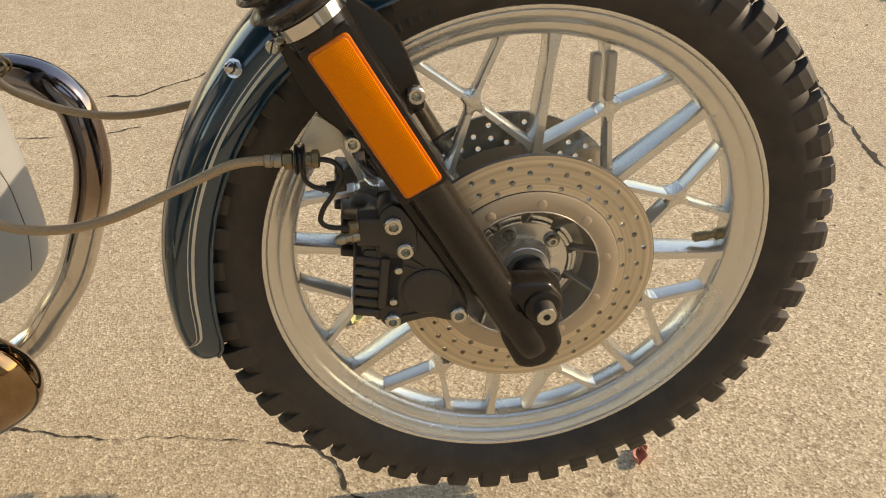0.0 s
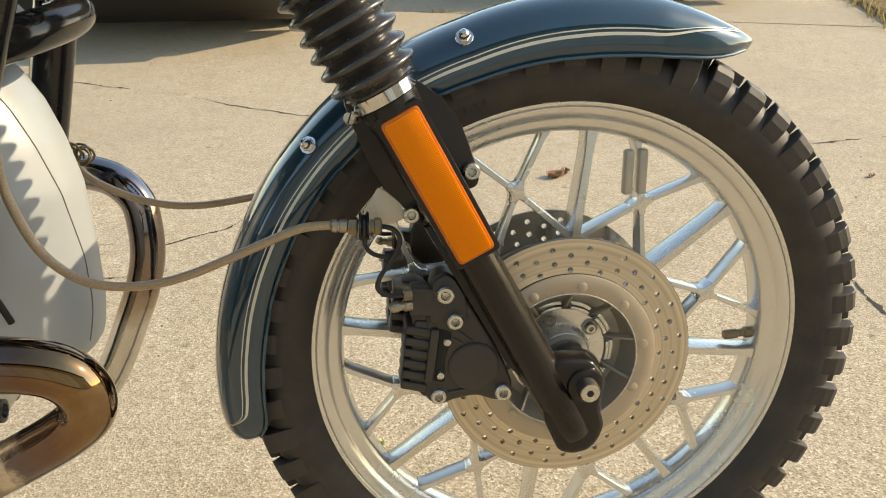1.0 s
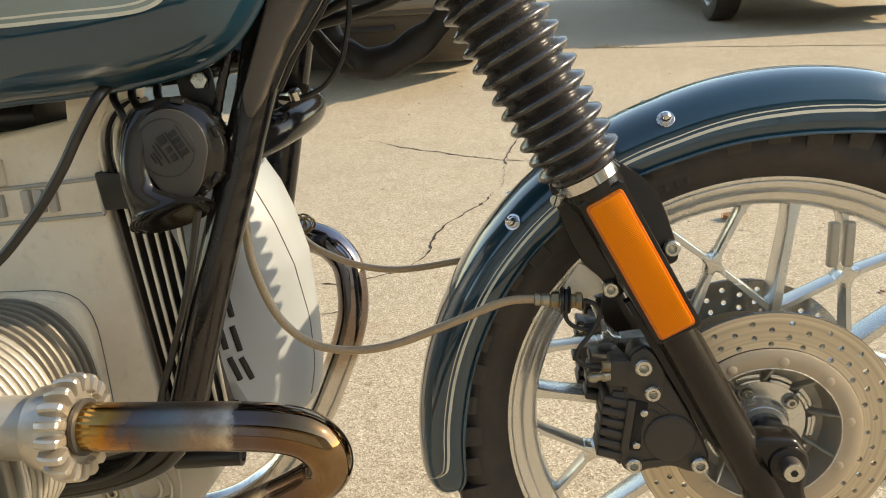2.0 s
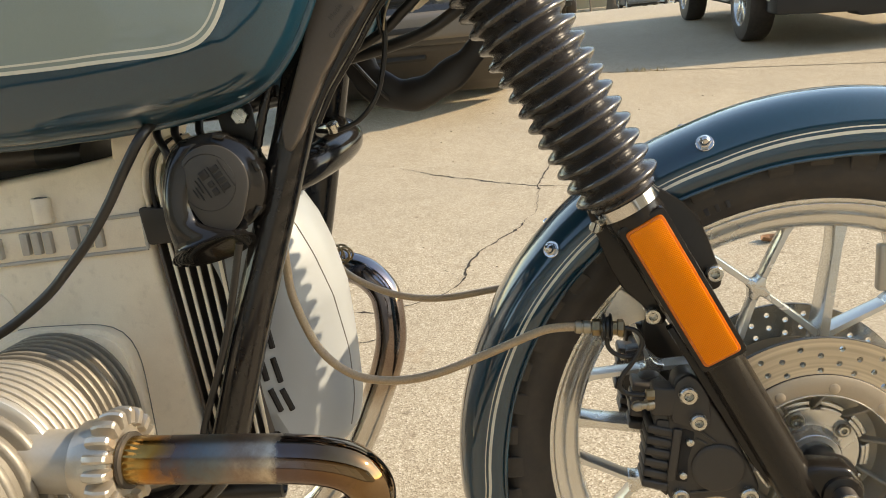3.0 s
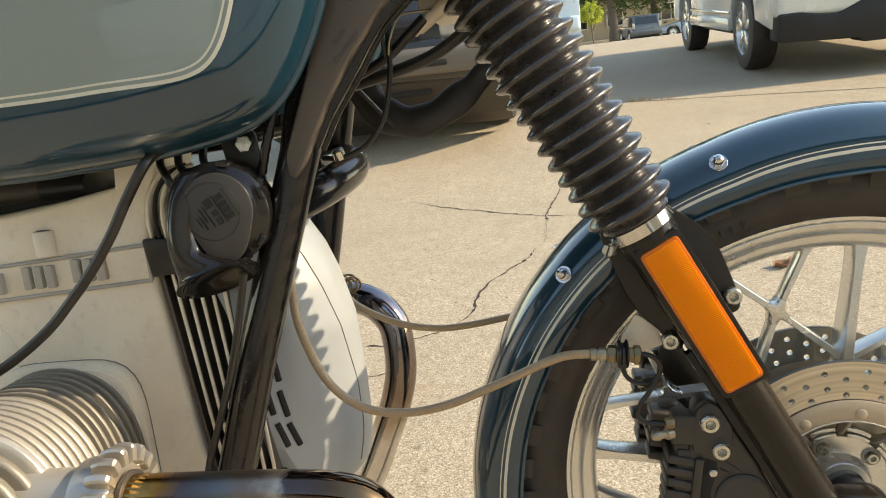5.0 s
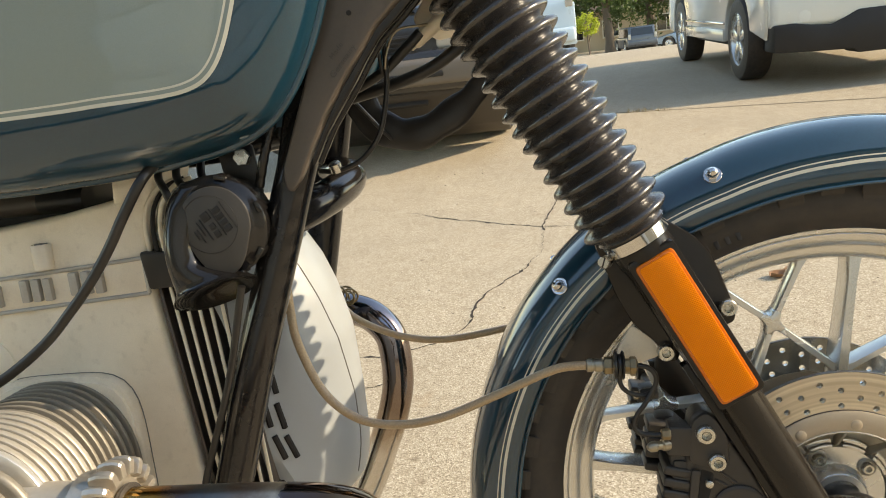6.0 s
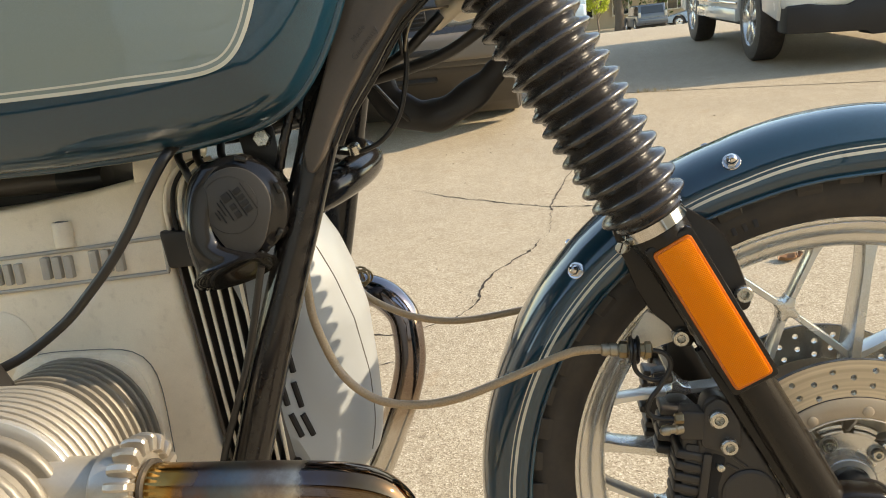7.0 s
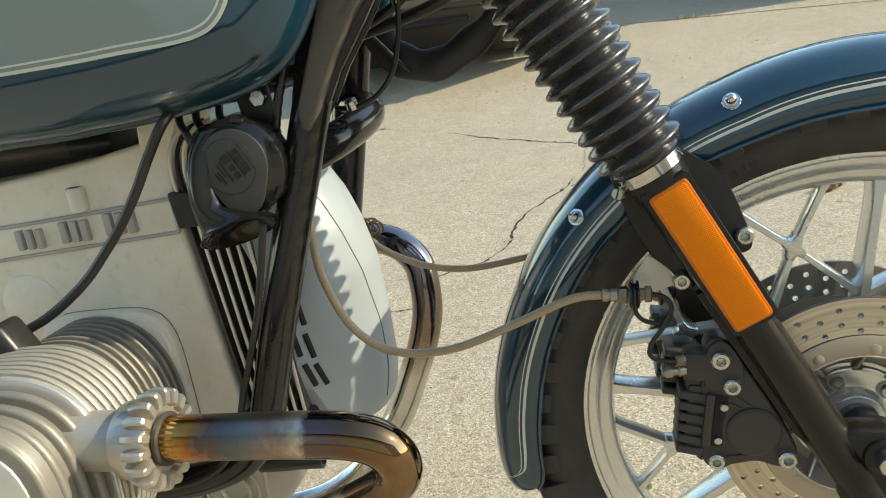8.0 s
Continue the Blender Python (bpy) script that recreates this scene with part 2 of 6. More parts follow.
def grimy_alloy():
    """Bead-blasted alloy with baked-on brown film in soft clouds and small oily flecks."""
    k = Mat("bead_blasted_alloy", (0.76, 0.68, 0.55), 0.48, 0.12)
    film = k.ramp(k.noise(11.0, 5.0, 0.6), [(0.42, 0.0), (0.75, 0.6)])
    c = k.mix(film, (0.90, 0.795, 0.63), (0.62, 0.505, 0.355))
    c = k.mix(k.ramp(k.noise(85.0, 5.0, 0.65), [(0.56, 0.0), (0.78, 0.30)]), c, (0.40, 0.31, 0.20))
    c = k.mix(k.ramp(k.noise(900.0, 2.0), [(0.3, 0.0), (0.8, 0.18)]), c, (0.45, 0.40, 0.33))
    k.color(c)
    k.rough(k.math("MULTIPLY_ADD", k.noise(30.0, 3.0), 0.2, 0.38))
    k.bump(k.noise(900.0, 3.0), 0.4, 0.0004)
    return k


M_ENGINE = grimy_alloy().m
M_LABEL = mottled("horn_label_face", (0.046, 0.042, 0.038), 0.42, 0.0, 0.0, 0.2, 60.0, 900.0, 0.3, 0.0003).m
M_FIN = mottled("cast_fin_alloy", (0.25, 0.225, 0.185), 0.46, 0.35, 0.0, 0.30, 20.0, 700.0, 0.3, 0.0003).m
M_COVER = mottled("silver_white_enamel", (0.335, 0.355, 0.365), 0.42, 0.1, 0.1, 0.05, 16.0, 700.0, 0.12).m
M_BLACK = mottled("black_plastic", (0.018, 0.016, 0.0145), 0.36, 0.0, 0.0, 0.25, 50.0, 600.0, 0.12).m
# Near-black that stands in for the shade inside bores, slots and openings.
M_HOLLOW = mottled("cavity_shade", (0.016, 0.013, 0.011), 0.8, 0.0, 0.0, 0.2).m
# Black enamel lifted to brown: dust, and the ground's reflection painted in.
M_GUSSET = mottled("dust_and_reflection_enamel", (0.075, 0.058, 0.045), 0.5, 0.0, 0.2, 0.25, 25.0, 500.0, 0.15, 0.0003).m
M_STAMP = mottled("stamped_enamel", (0.045, 0.035, 0.028), 0.5, 0.0, 0.2, 0.25).m
M_HUB = mottled("dull_cast_alloy", (0.48, 0.44, 0.375), 0.45, 0.5, 0.0, 0.15, 40.0).m
M_NUT = mottled("sand_cast_alloy", (0.58, 0.52, 0.44), 0.32, 0.8, 0.0, 0.15, 60.0, 700.0, 0.4, 0.0005).m
M_HORN = mottled("gloss_black_horn", (0.010, 0.009, 0.0085), 0.19, 0.0, 0.25, 0.25, 50.0, 600.0, 0.06, spec=0.4).m
M_VINYL = mottled("slack_black_vinyl", (0.022, 0.018, 0.015), 0.40, 0.0, 0.0, 0.2, 40.0, 500.0, 0.15, 0.0004, 0.08).m
M_SEAM = mottled("seam_shadow_gap", (0.17, 0.16, 0.145), 0.7, 0.0, 0.0, 0.15).m
# Stained alloy; on the name band its darker tone also stands for relief shade.
M_CASE = mottled("stained_relief_shade_alloy", (0.46, 0.43, 0.38), 0.52, 0.3, 0.0, 0.28, 25.0, 800.0, 0.4, 0.0005).m
M_RELIEF = mottled("horn_label_relief", (0.010, 0.009, 0.009), 0.5, 0.1, 0.0, 0.15).m

# ---- mesh helpers ----


def finish(name, bm, mat, parent=None, smooth=40):
    me = bpy.data.meshes.new(name)
    bmesh.ops.recalc_face_normals(bm, faces=bm.faces)
    bm.to_mesh(me)
    bm.free()
    for f in me.polygons:
        f.use_smooth = True
    me.set_sharp_from_angle(angle=radians(smooth))
    for m in mat if isinstance(mat, (list, tuple)) else [mat]:
        me.materials.append(m)
    ob = new(name, me)
    ob.parent = parent
    return ob


def part(name, bm, mat, parent, label="", smooth=40):
    ob = finish(name, bm, mat, parent, smooth)
    return tagged(ob, label) if label else ob


def V(*a):
    return Vector(a)


def spline(points, steps=8):
    """A Catmull-Rom line through the points."""
    p = [Vector(q) for q in points]
    p = [2 * p[0] - p[1]] + p + [2 * p[-1] - p[-2]]
    out = []
    for i in range(1, len(p) - 2):
        for s in range(steps):
            t = s / steps
            a, b, c, d = p[i - 1], p[i], p[i + 1], p[i + 2]
            out.append(0.5 * (2 * b + (c - a) * t + (2 * a - 5 * b + 4 * c - d) * t * t + (3 * b - a - 3 * c + d) * t**3))
    out.append(p[-2])
    return out


def frames_along(pts):
    out, n = [], None
    for i, p in enumerate(pts):
        t = (pts[min(i + 1, len(pts) - 1)] - pts[max(i - 1, 0)]).normalized()
        if n is None:
            n = t.cross(V(0, 1, 0) if abs(t.y) < 0.9 else V(1, 0, 0)).normalized()
        n = (n - t * n.dot(t)).normalized()
        out.append((p, n, t.cross(n)))
    return out


def loft(bm, rings, closed=True, cap=True):
    """Faces between rings of equally many points."""
    vs = [[bm.verts.new(p) for p in ring] for ring in rings]
    k = len(vs[0])
    for a, b in zip(vs, vs[1:]):
        for j in range(k if closed else k - 1):
            bm.faces.new((a[j], a[(j + 1) % k], b[(j + 1) % k], b[j]))
    if cap and closed:
        bm.faces.new(vs[0][::-1])
        bm.faces.new(vs[-1])
    return vs


def tube(points, radius, sides=14, steps=8, bm=None, straight=False, squash=1.0):
    """A tube along a smooth line; radius is a number or a function of 0..1."""
    bm = bm or bmesh.new()
    pts = [Vector(p) for p in points] if straight else spline(points, steps)
    rings = []
    for i, (p, n, b) in enumerate(frames_along(pts)):
        r = radius(i / (len(pts) - 1)) if callable(radius) else radius
        rings.append([p + r * (math.cos(a) * n + squash * math.sin(a) * b) for a in (2 * math.pi * j / sides for j in range(sides))])
    loft(bm, rings)
    return bm


def turned(profile, at, axis, sides=32, bm=None, closed=False):
    """A lathe: profile of (along, radius) about an axis through at."""
    bm = bm or bmesh.new()
    ax = Vector(axis).normalized()
    u = ax.cross(V(0, 0, 1) if abs(ax.z) < 0.9 else V(1, 0, 0)).normalized()
    w = ax.cross(u)
    at = Vector(at)
    rings = [[at + ax * h + r * (math.cos(a) * u + math.sin(a) * w) for a in (2 * math.pi * j / sides for j in range(sides))] for h, r in profile]
    if closed:
        vs = [[bm.verts.new(p) for p in ring] for ring in rings]
        vs.append(vs[0])
        for a, b in zip(vs, vs[1:]):
            for j in range(sides):
                bm.faces.new((a[j], a[(j + 1) % sides], b[(j + 1) % sides], b[j]))
    else:
        loft(bm, rings)
    return bm


def plate(outline, y0, y1, bevel=0.0, bm=None, segs=2):
    """A slab: an outline of (x, z) drawn out from y0 to y1, with rounded rims."""
    bm = bm or bmesh.new()
    mine = bmesh.new()
    loft(mine, [[V(x, y, z) for x, z in outline] for y in (y0, y1)])
    if bevel:
        bmesh.ops.recalc_face_normals(mine, faces=mine.faces)
        ed = [e for e in mine.edges if abs(e.verts[0].co.y - e.verts[1].co.y) < 1e-7]
        bmesh.ops.bevel(mine, geom=ed, offset=bevel, segments=segs, affect="EDGES", profile=0.5, clamp_overlap=True)
    me = bpy.data.meshes.new("tmp")
    mine.to_mesh(me)
    mine.free()
    bm.from_mesh(me)
    bpy.data.meshes.remove(me)
    return bm


def brick_mesh(size, m=None, bevel=0.0, segs=2, bm=None):
    """A box of that size at the pose m, with bevelled edges."""
    bm = bm or bmesh.new()
    mine = bmesh.new()
    bmesh.ops.create_cube(mine, size=1.0, matrix=Matrix.Diagonal((*size, 1)))
    if bevel:
        bmesh.ops.bevel(mine, geom=mine.edges[:], offset=bevel, segments=segs, affect="EDGES", profile=0.5, clamp_overlap=True)
    if m is not None:
        mine.transform(m)
    me = bpy.data.meshes.new("tmp")
    mine.to_mesh(me)
    mine.free()
    bm.from_mesh(me)
    bpy.data.meshes.remove(me)
    return bm


def rounded(points, r, n=4):
    """The outline with its corners rounded."""
    out = []
    k = len(points)
    for i in range(k):
        p = Vector(points[i])
        a, b = Vector(points[i - 1]) - p, Vector(points[(i + 1) % k]) - p
        c = min(r, a.length * 0.45, b.length * 0.45)
        s, e = p + a.normalized() * c, p + b.normalized() * c
        for j in range(n + 1):
            t = j / n
            out.append(tuple((1 - t) ** 2 * s + 2 * t * (1 - t) * p + t * t * e))
    return out


def interp(x, table):
    """Linear reading of a table of (x, y)."""
    if x <= table[0][0]:
        return table[0][1]
    for (a, u), (b, v) in zip(table, table[1:]):
        if x <= b:
            return u + (v - u) * (x - a) / (b - a)
    return table[-1][1]


def cap_screw(at, axis, r, h, parent, name="bolt", mat=None, label="", washer=0.0):
    """A socket-head screw: a knurled round head with a hexagon socket."""
    ax = Vector(axis).normalized()
    bm = bmesh.new()
    n = 24
    prof = [(-0.002, r), (h * 0.8, r), (h, r * 0.86), (h, r * 0.52)]
    turned(prof, at, ax, n, bm)
    top = [f for f in bm.faces if len(f.verts) == n]
    far = max(top, key=lambda f: f.calc_center_median().dot(ax))
    bm.faces.remove(far)
    turned([(h, r * 0.5), (h * 0.35, r * 0.5)], at, ax, 6, bm)
    six = [f for f in bm.faces if len(f.verts) == 6]
    bm.faces.remove(max(six, key=lambda f: f.calc_center_median().dot(ax)))
    if washer:
        turned([(-0.002, washer), (0.0008, washer), (0.0012, washer * 0.96)], at, ax, 28, bm)
    return part(name, bm, mat or M_BOLT, parent, label, 30)


def hex_bolt(at, axis, r, h, parent, name="bolt", mat=None, washer=0.0, dome=0.0):
    """A hexagon head on a washer, with a domed cap where wanted."""
    bm = bmesh.new()
    if washer:
        turned([(-0.002, washer), (0.0010, washer), (0.0015, washer * 0.95)], at, axis, 28, bm)
    turned([(0.0, r), (h * 0.85, r), (h, r * 0.88)], at, axis, 6, bm)
    if dome:
        turned([(h * 0.9, dome), (h + dome * 0.7, dome * 0.9), (h + dome * 1.2, dome * 0.5), (h + dome * 1.35, 0.0005)], at, axis, 16, bm)
    return part(name, bm, mat or M_BOLT, parent, "", 30)

# ---- ground ----


def land(x, y):
    """Height of the ground: a level forecourt, a drive that climbs to a crest and falls to the street."""
    return interp(y, [(2.4, -0.080), (3.0, -0.058), (3.8, 0.0), (6.6, 0.179), (9.23, 0.275), (12.0, 0.37), (14.0, 0.36), (45.0, -0.80), (80.0, -0.95)])


def ground_sheet():
    bm = bmesh.new()
    xs = [-200, -60, -20, -8, -4, -2, -1, 0, 1, 2, 3, 4, 6, 10, 20, 60, 200]
    ys = [-200, -60, -20, -8, -4, -2, -1, 0, 1, 2, 2.4, 2.7, 3, 3.4, 3.8, 5, 6.6, 8, 9.23, 10, 12, 13, 14, 17, 20, 25, 30, 37, 45, 60, 80, 200, 600]
    vs = [[bm.verts.new((x, y, land(x, y))) for x in xs] for y in ys]
    for a, b in zip(vs, vs[1:]):
        for j in range(len(xs) - 1):
            bm.faces.new((a[j], a[j + 1], b[j + 1], b[j]))
    return tagged(finish("ground", bm, M_CONCRETE), "exposed-aggregate concrete driveway in warm sunlight", "ground", kind="structure")


ground = ground_sheet()

# ---- motorcycle ----
LEAN = -4.46
bike = tagged(new("motorcycle"), "teal-blue motorcycle with cast wheel and knobbly tyre, raised on its stand", "motorcycle")
bike.matrix_world = pose(0, 0, 0, LEAN, 0, 0)
HW = 0.3275
PHI = 8.2
RAKE = radians(27.4)
FD = V(math.sin(RAKE), 0, -math.cos(RAKE))


def pol(r, deg, y=0.0):
    a = radians(deg)
    return V(r * math.sin(a), y, r * math.cos(a))


def front_wheel():
    # rim: turned section round the axle (along y)
    half = [(-0.0312, 0.2555), (-0.0316, 0.2580), (-0.0300, 0.2592), (-0.0280, 0.2565), (-0.0262, 0.2480), (-0.0240, 0.2440), (-0.0200, 0.2420)]
    outer = half + [(-y, r) for y, r in reversed(half)]
    inner = [(0.0310, 0.2548), (0.0292, 0.2536), (0.0298, 0.2526), (0.0288, 0.2497), (0.0262, 0.2455), (0.0232, 0.2425), (0.0205, 0.2405), (0.0200, 0.2385), (0.0185, 0.2340), (0.0150, 0.2295), (0.0115, 0.2272), (0.0, 0.2260)]
    inner = inner + [(-y, r) for y, r in reversed(inner[:-1])]
    prof = [(y, r) for y, r in outer] + inner
    rim = part("front_wheel", turned(prof, (0, 0, 0), (0, 1, 0), 128, closed=True), M_WHEEL, bike, "cast light-alloy snowflake-pattern front wheel", 50)
    rim.location = (0, 0, HW)

    for s in (-1, 1):
        part("rim_groove", turned([(s * 0.0294, 0.2531), (s * 0.0303, 0.2537), (s * 0.0296, 0.2543)], (0, 0, 0), (0, 1, 0), 128, closed=True), M_HUB, rim)

    def beam(a, b, w0, w1, d0, d1, name):
        """A cast spoke: tapered, deep in the axle's direction, with rounded edges and a flat rib face."""
        a, b = Vector(a), Vector(b)
        t = (b - a).normalized()
        n = V(t.z, 0, -t.x)
        rings = []
        for u in (0.0, 0.07, 0.14, 0.4, 0.7, 0.86, 0.91, 0.96, 1.0):
            w, d = w0 + (w1 - w0) * u, d0 + (d1 - d0) * u
            flare = 1 + 0.45 * (max(0, u - 0.86) / 0.14) ** 1.5 + 0.30 * max(0, 0.14 - u) / 0.14
            w *= flare
            c = a + (b - a) * u
            e = 0.28
            rings.append([c + n * (w / 2 * i) + V(0, d / 2 * j, 0) for i, j in ((-1, -1 + e), (-1 + e, -1), (1 - e, -1), (1, -1 + e), (1, 1 - e), (1 - e, 1), (-1 + e, 1), (-1, 1 - e))])
        bm = bmesh.new()
        loft(bm, rings)
        return part(name, bm, M_POLISH if name == "spoke_arm" else M_WHEEL, rim, "", 50)

    for k in range(8):
        m = PHI + 45 * k
        beam(pol(0.045, m), pol(0.2285, m - 0.5), 0.0125, 0.0102, 0.040, 0.026, "spoke")
        node = pol(0.172, m + 22.0)
        beam(node, pol(0.2285, m + 12.0), 0.0060, 0.0075, 0.020, 0.020, "spoke_arm")
        beam(node, pol(0.2285, m + 33.0), 0.0060, 0.0075, 0.020, 0.020, "spoke_arm")
        beam(pol(0.117, m + 1.5), node, 0.0075, 0.0060, 0.024, 0.020, "spoke_arm")
        beam(pol(0.117, m + 43.5), node, 0.0075, 0.0060, 0.024, 0.020, "spoke_arm")
        # four arms meet in a web with hollow fillets
        web = []
        ways = [pol(0.2285, m + 12.0), pol(0.2285, m + 33.0), pol(0.117, m + 43.5), pol(0.117, m + 1.5)]
        ways = [(w - node).normalized() for w in ways]
        for i, w in enumerate(ways):
            side_w = V(-w.z, 0, w.x) * 0.0034
            if side_w.dot(ways[(i + 1) % 4]) < 0:
                side_w = -side_w
            nxt = ways[(i + 1) % 4]
            for q in (node + w * 0.0135 - side_w, node + w * 0.0135 + side_w, node + (w + nxt).normalized() * 0.0066):
                web.append((q.x, q.z))
        part("spoke_node", plate(rounded(web, 0.004, 3), -0.0103, 0.0103, 0.0015), M_WHEEL, rim)
    # hub with ribs
    hub = [(-0.0440, 0.0185), (-0.0452, 0.0195), (-0.0452, 0.0252), (-0.0440, 0.0264), (-0.0340, 0.0280), (-0.0320, 0.0298), (-0.0318, 0.0464), (-0.0300, 0.0474), (-0.0220, 0.0500), (0.0220, 0.0500), (0.0300, 0.0600), (0.0360, 0.0540), (0.0460, 0.0340), (0.0520, 0.0300), (0.0520, 0.0200)]
    part("hub", turned(hub, (0, 0, 0), (0, 1, 0), 48), M_WHEEL, rim, "cast alloy wheel hub")
    part("bearing_seat", turned([(-0.0440, 0.0190), (-0.0462, 0.0196), (-0.0462, 0.0246), (-0.0440, 0.0254)], (0, 0, 0), (0, 1, 0), 48, closed=True), M_POLISH, rim, "bright turned bearing seat")
    # webs that run out to the disc, and a stepped ring of pads round the face
    for k in range(10):
        a = 36 * k + 4
        web = plate([(0.0, 0.047), (0.010, 0.050), (0.0325, 0.0745), (0.0245, 0.0765), (0.0, 0.053)], -0.0014, 0.0014, 0.0005)
        web.transform(Matrix.Translation((0, -0.024, 0)) @ Matrix.Rotation(radians(a), 4, "Y") @ Matrix.Rotation(radians(-90), 4, "Z"))
        part("hub_rib", web, M_HUB, rim)
        for ra, rb, yy in ((0.0472, 0.0510, -0.0352), (0.0518, 0.0562, -0.0330)):
            arc = [pol(rb, a + 5 + 25 * j / 6) for j in range(7)] + [pol(ra, a + 5 + 25 * (6 - j) / 6) for j in range(7)]
            part("hub_pad", plate([(p.x, p.z) for p in arc], yy, -0.026, 0.0007), M_WHEEL, rim)
    for k in range(5):
        a = 72 * k + 50
        part("hub_boss", turned([(-0.003, 0.0084), (0.0028, 0.0082), (0.0036, 0.0074), (0.0026, 0.0062), (-0.003, 0.0062)], pol(0.0385, a, -0.0318), (0, -1, 0), 24), M_HUB, rim)
        cap_screw(pol(0.0385, a, -0.0325), (0, -1, 0), 0.0054, 0.0060, rim, "hub_bolt", M_BOLT)
    # valve
    v0, v1 = V(0.226, 0.0, -0.010), V(0.186, 0.0, -0.0125)
    ax = (v1 - v0).normalized()
    part("valve_stem", turned([(-0.01, 0.0065), (0.006, 0.0065), (0.008, 0.0045), (0.014, 0.0042), (0.0155, 0.0055), (0.029, 0.0055), (0.0305, 0.0045)], v0, ax, 16), M_BRASS, rim, "brass tyre valve with dust cap")
    # balance weights clipped on a spoke arm
    for off in (-0.0095, 0.0050):
        c = pol(0.199, PHI + 14.9, -0.012) + V(off, 0, 0)
        m = Matrix.Translation(c) @ Matrix.Rotation(radians(PHI + 4 - 12), 4, "Y")
        part("balance_weight", brick_mesh((0.0095, 0.010, 0.046), m, 0.0025, 3), M_HUB, rim, "grey lead balance weight")
    # tyre carcass
    side = [(0.0265, 0.2475), (0.0290, 0.2560), (0.0318, 0.2598), (0.0385, 0.2655), (0.0460, 0.2780), (0.0465, 0.2880), (0.0440, 0.2980), (0.0395, 0.3060), (0.0320, 0.3125), (0.0220, 0.3165), (0.0110, 0.3185), (0.0, 0.3190)]
    tp = side + [(-y, r) for y, r in reversed(side[:-1])]
    tp += [(-0.020, 0.244), (0.020, 0.244)]
    tyre = part("tyre", turned(tp, (0, 0, 0), (0, 1, 0), 160, closed=True), M_TYRE, rim, "worn black knobbly tyre")
    # raised lettering bars on the sidewall
    for k in range(9):
        a = -34 + k * 2.1
        m = Matrix.Translation(pol(0.2745, a, -0.0458)) @ Matrix.Rotation(radians(a), 4, "Y") @ Matrix.Rotation(radians(-12), 4, "X")
        part("sidewall_mark", brick_mesh((0.0042, 0.0012, 0.009), m, 0.0004), M_TYRE, rim)

    # tread blocks: lugs that run from the sidewall over the shoulder, and staggered centre blocks
    def lug(section, half, taper):
        """A block of that (y, r) section over an angle of twice half degrees, narrowing outwards, with eased ends."""
        my, mr = sum(y for y, _ in section) / len(section), sum(r for _, r in section) / len(section)
        r0, r1 = min(r for _, r in section), max(r for _, r in section)
        bm = bmesh.new()
        rings = []
        for f, ease in ((-1.0, 0.93), (-0.90, 1.0), (0.0, 1.0), (0.90, 1.0), (1.0, 0.93)):
            ring = []
            for y, r in section:
                h = half * (1 - taper * (r - r0) / (r1 - r0))
                ring.append(pol(mr + (r - mr) * ease, f * h, my + (y - my) * ease))
            rings.append(ring)
        loft(bm, rings)
        bmesh.ops.recalc_face_normals(bm, faces=bm.faces)
        me = bpy.data.meshes.new("tread_block")
        bm.to_mesh(me)
        bm.free()
        for f in me.polygons:
            f.use_smooth = False
        me.materials.append(M_TYRE)
        return me

    long_lug = [(0.0450, 0.2800), (0.0474, 0.2900), (0.0482, 0.3030), (0.0472, 0.3130), (0.0440, 0.3192), (0.0300, 0.3245), (0.0270, 0.3130), (0.0370, 0.3030), (0.0420, 0.2900)]
    short_lug = [(0.0450, 0.2880), (0.0468, 0.2960), (0.0468, 0.3060), (0.0445, 0.3155), (0.0400, 0.3212), (0.0285, 0.3255), (0.0255, 0.3140), (0.0360, 0.3050), (0.0420, 0.2950)]
    pair_block = [(0.0245, 0.3120), (0.0240, 0.3255), (0.0225, 0.3268), (0.0060, 0.3285), (0.0045, 0.3275), (0.0040, 0.3150)]
    kinds = {}
    for key, sec, half, taper in (("a", long_lug, 2.30, 0.14), ("b", short_lug, 2.05, 0.12), ("c", pair_block, 1.95, 0.10)):
        for sg in (-1, 1):
            kinds[key, sg] = lug([(sg * y, r) for y, r in sec], half, taper)
    n = 52
    rng = random.Random(5)
    for k in range(n):
        a = 360 / n * k
        for sg in (-1, 1):
            for key, ph in (("a" if k % 2 else "b", 0.0), ("c", 0.5)):
                aa = a + ph * 360 / n + (1.7 if sg > 0 else 0.0) + rng.uniform(-0.12, 0.12)
                ob = new("tread_block", kinds[key, sg])
                ob.parent = rim
                ob.matrix_local = Matrix.Rotation(radians(aa), 4, "Y")
    return rim


wheel = front_wheel()


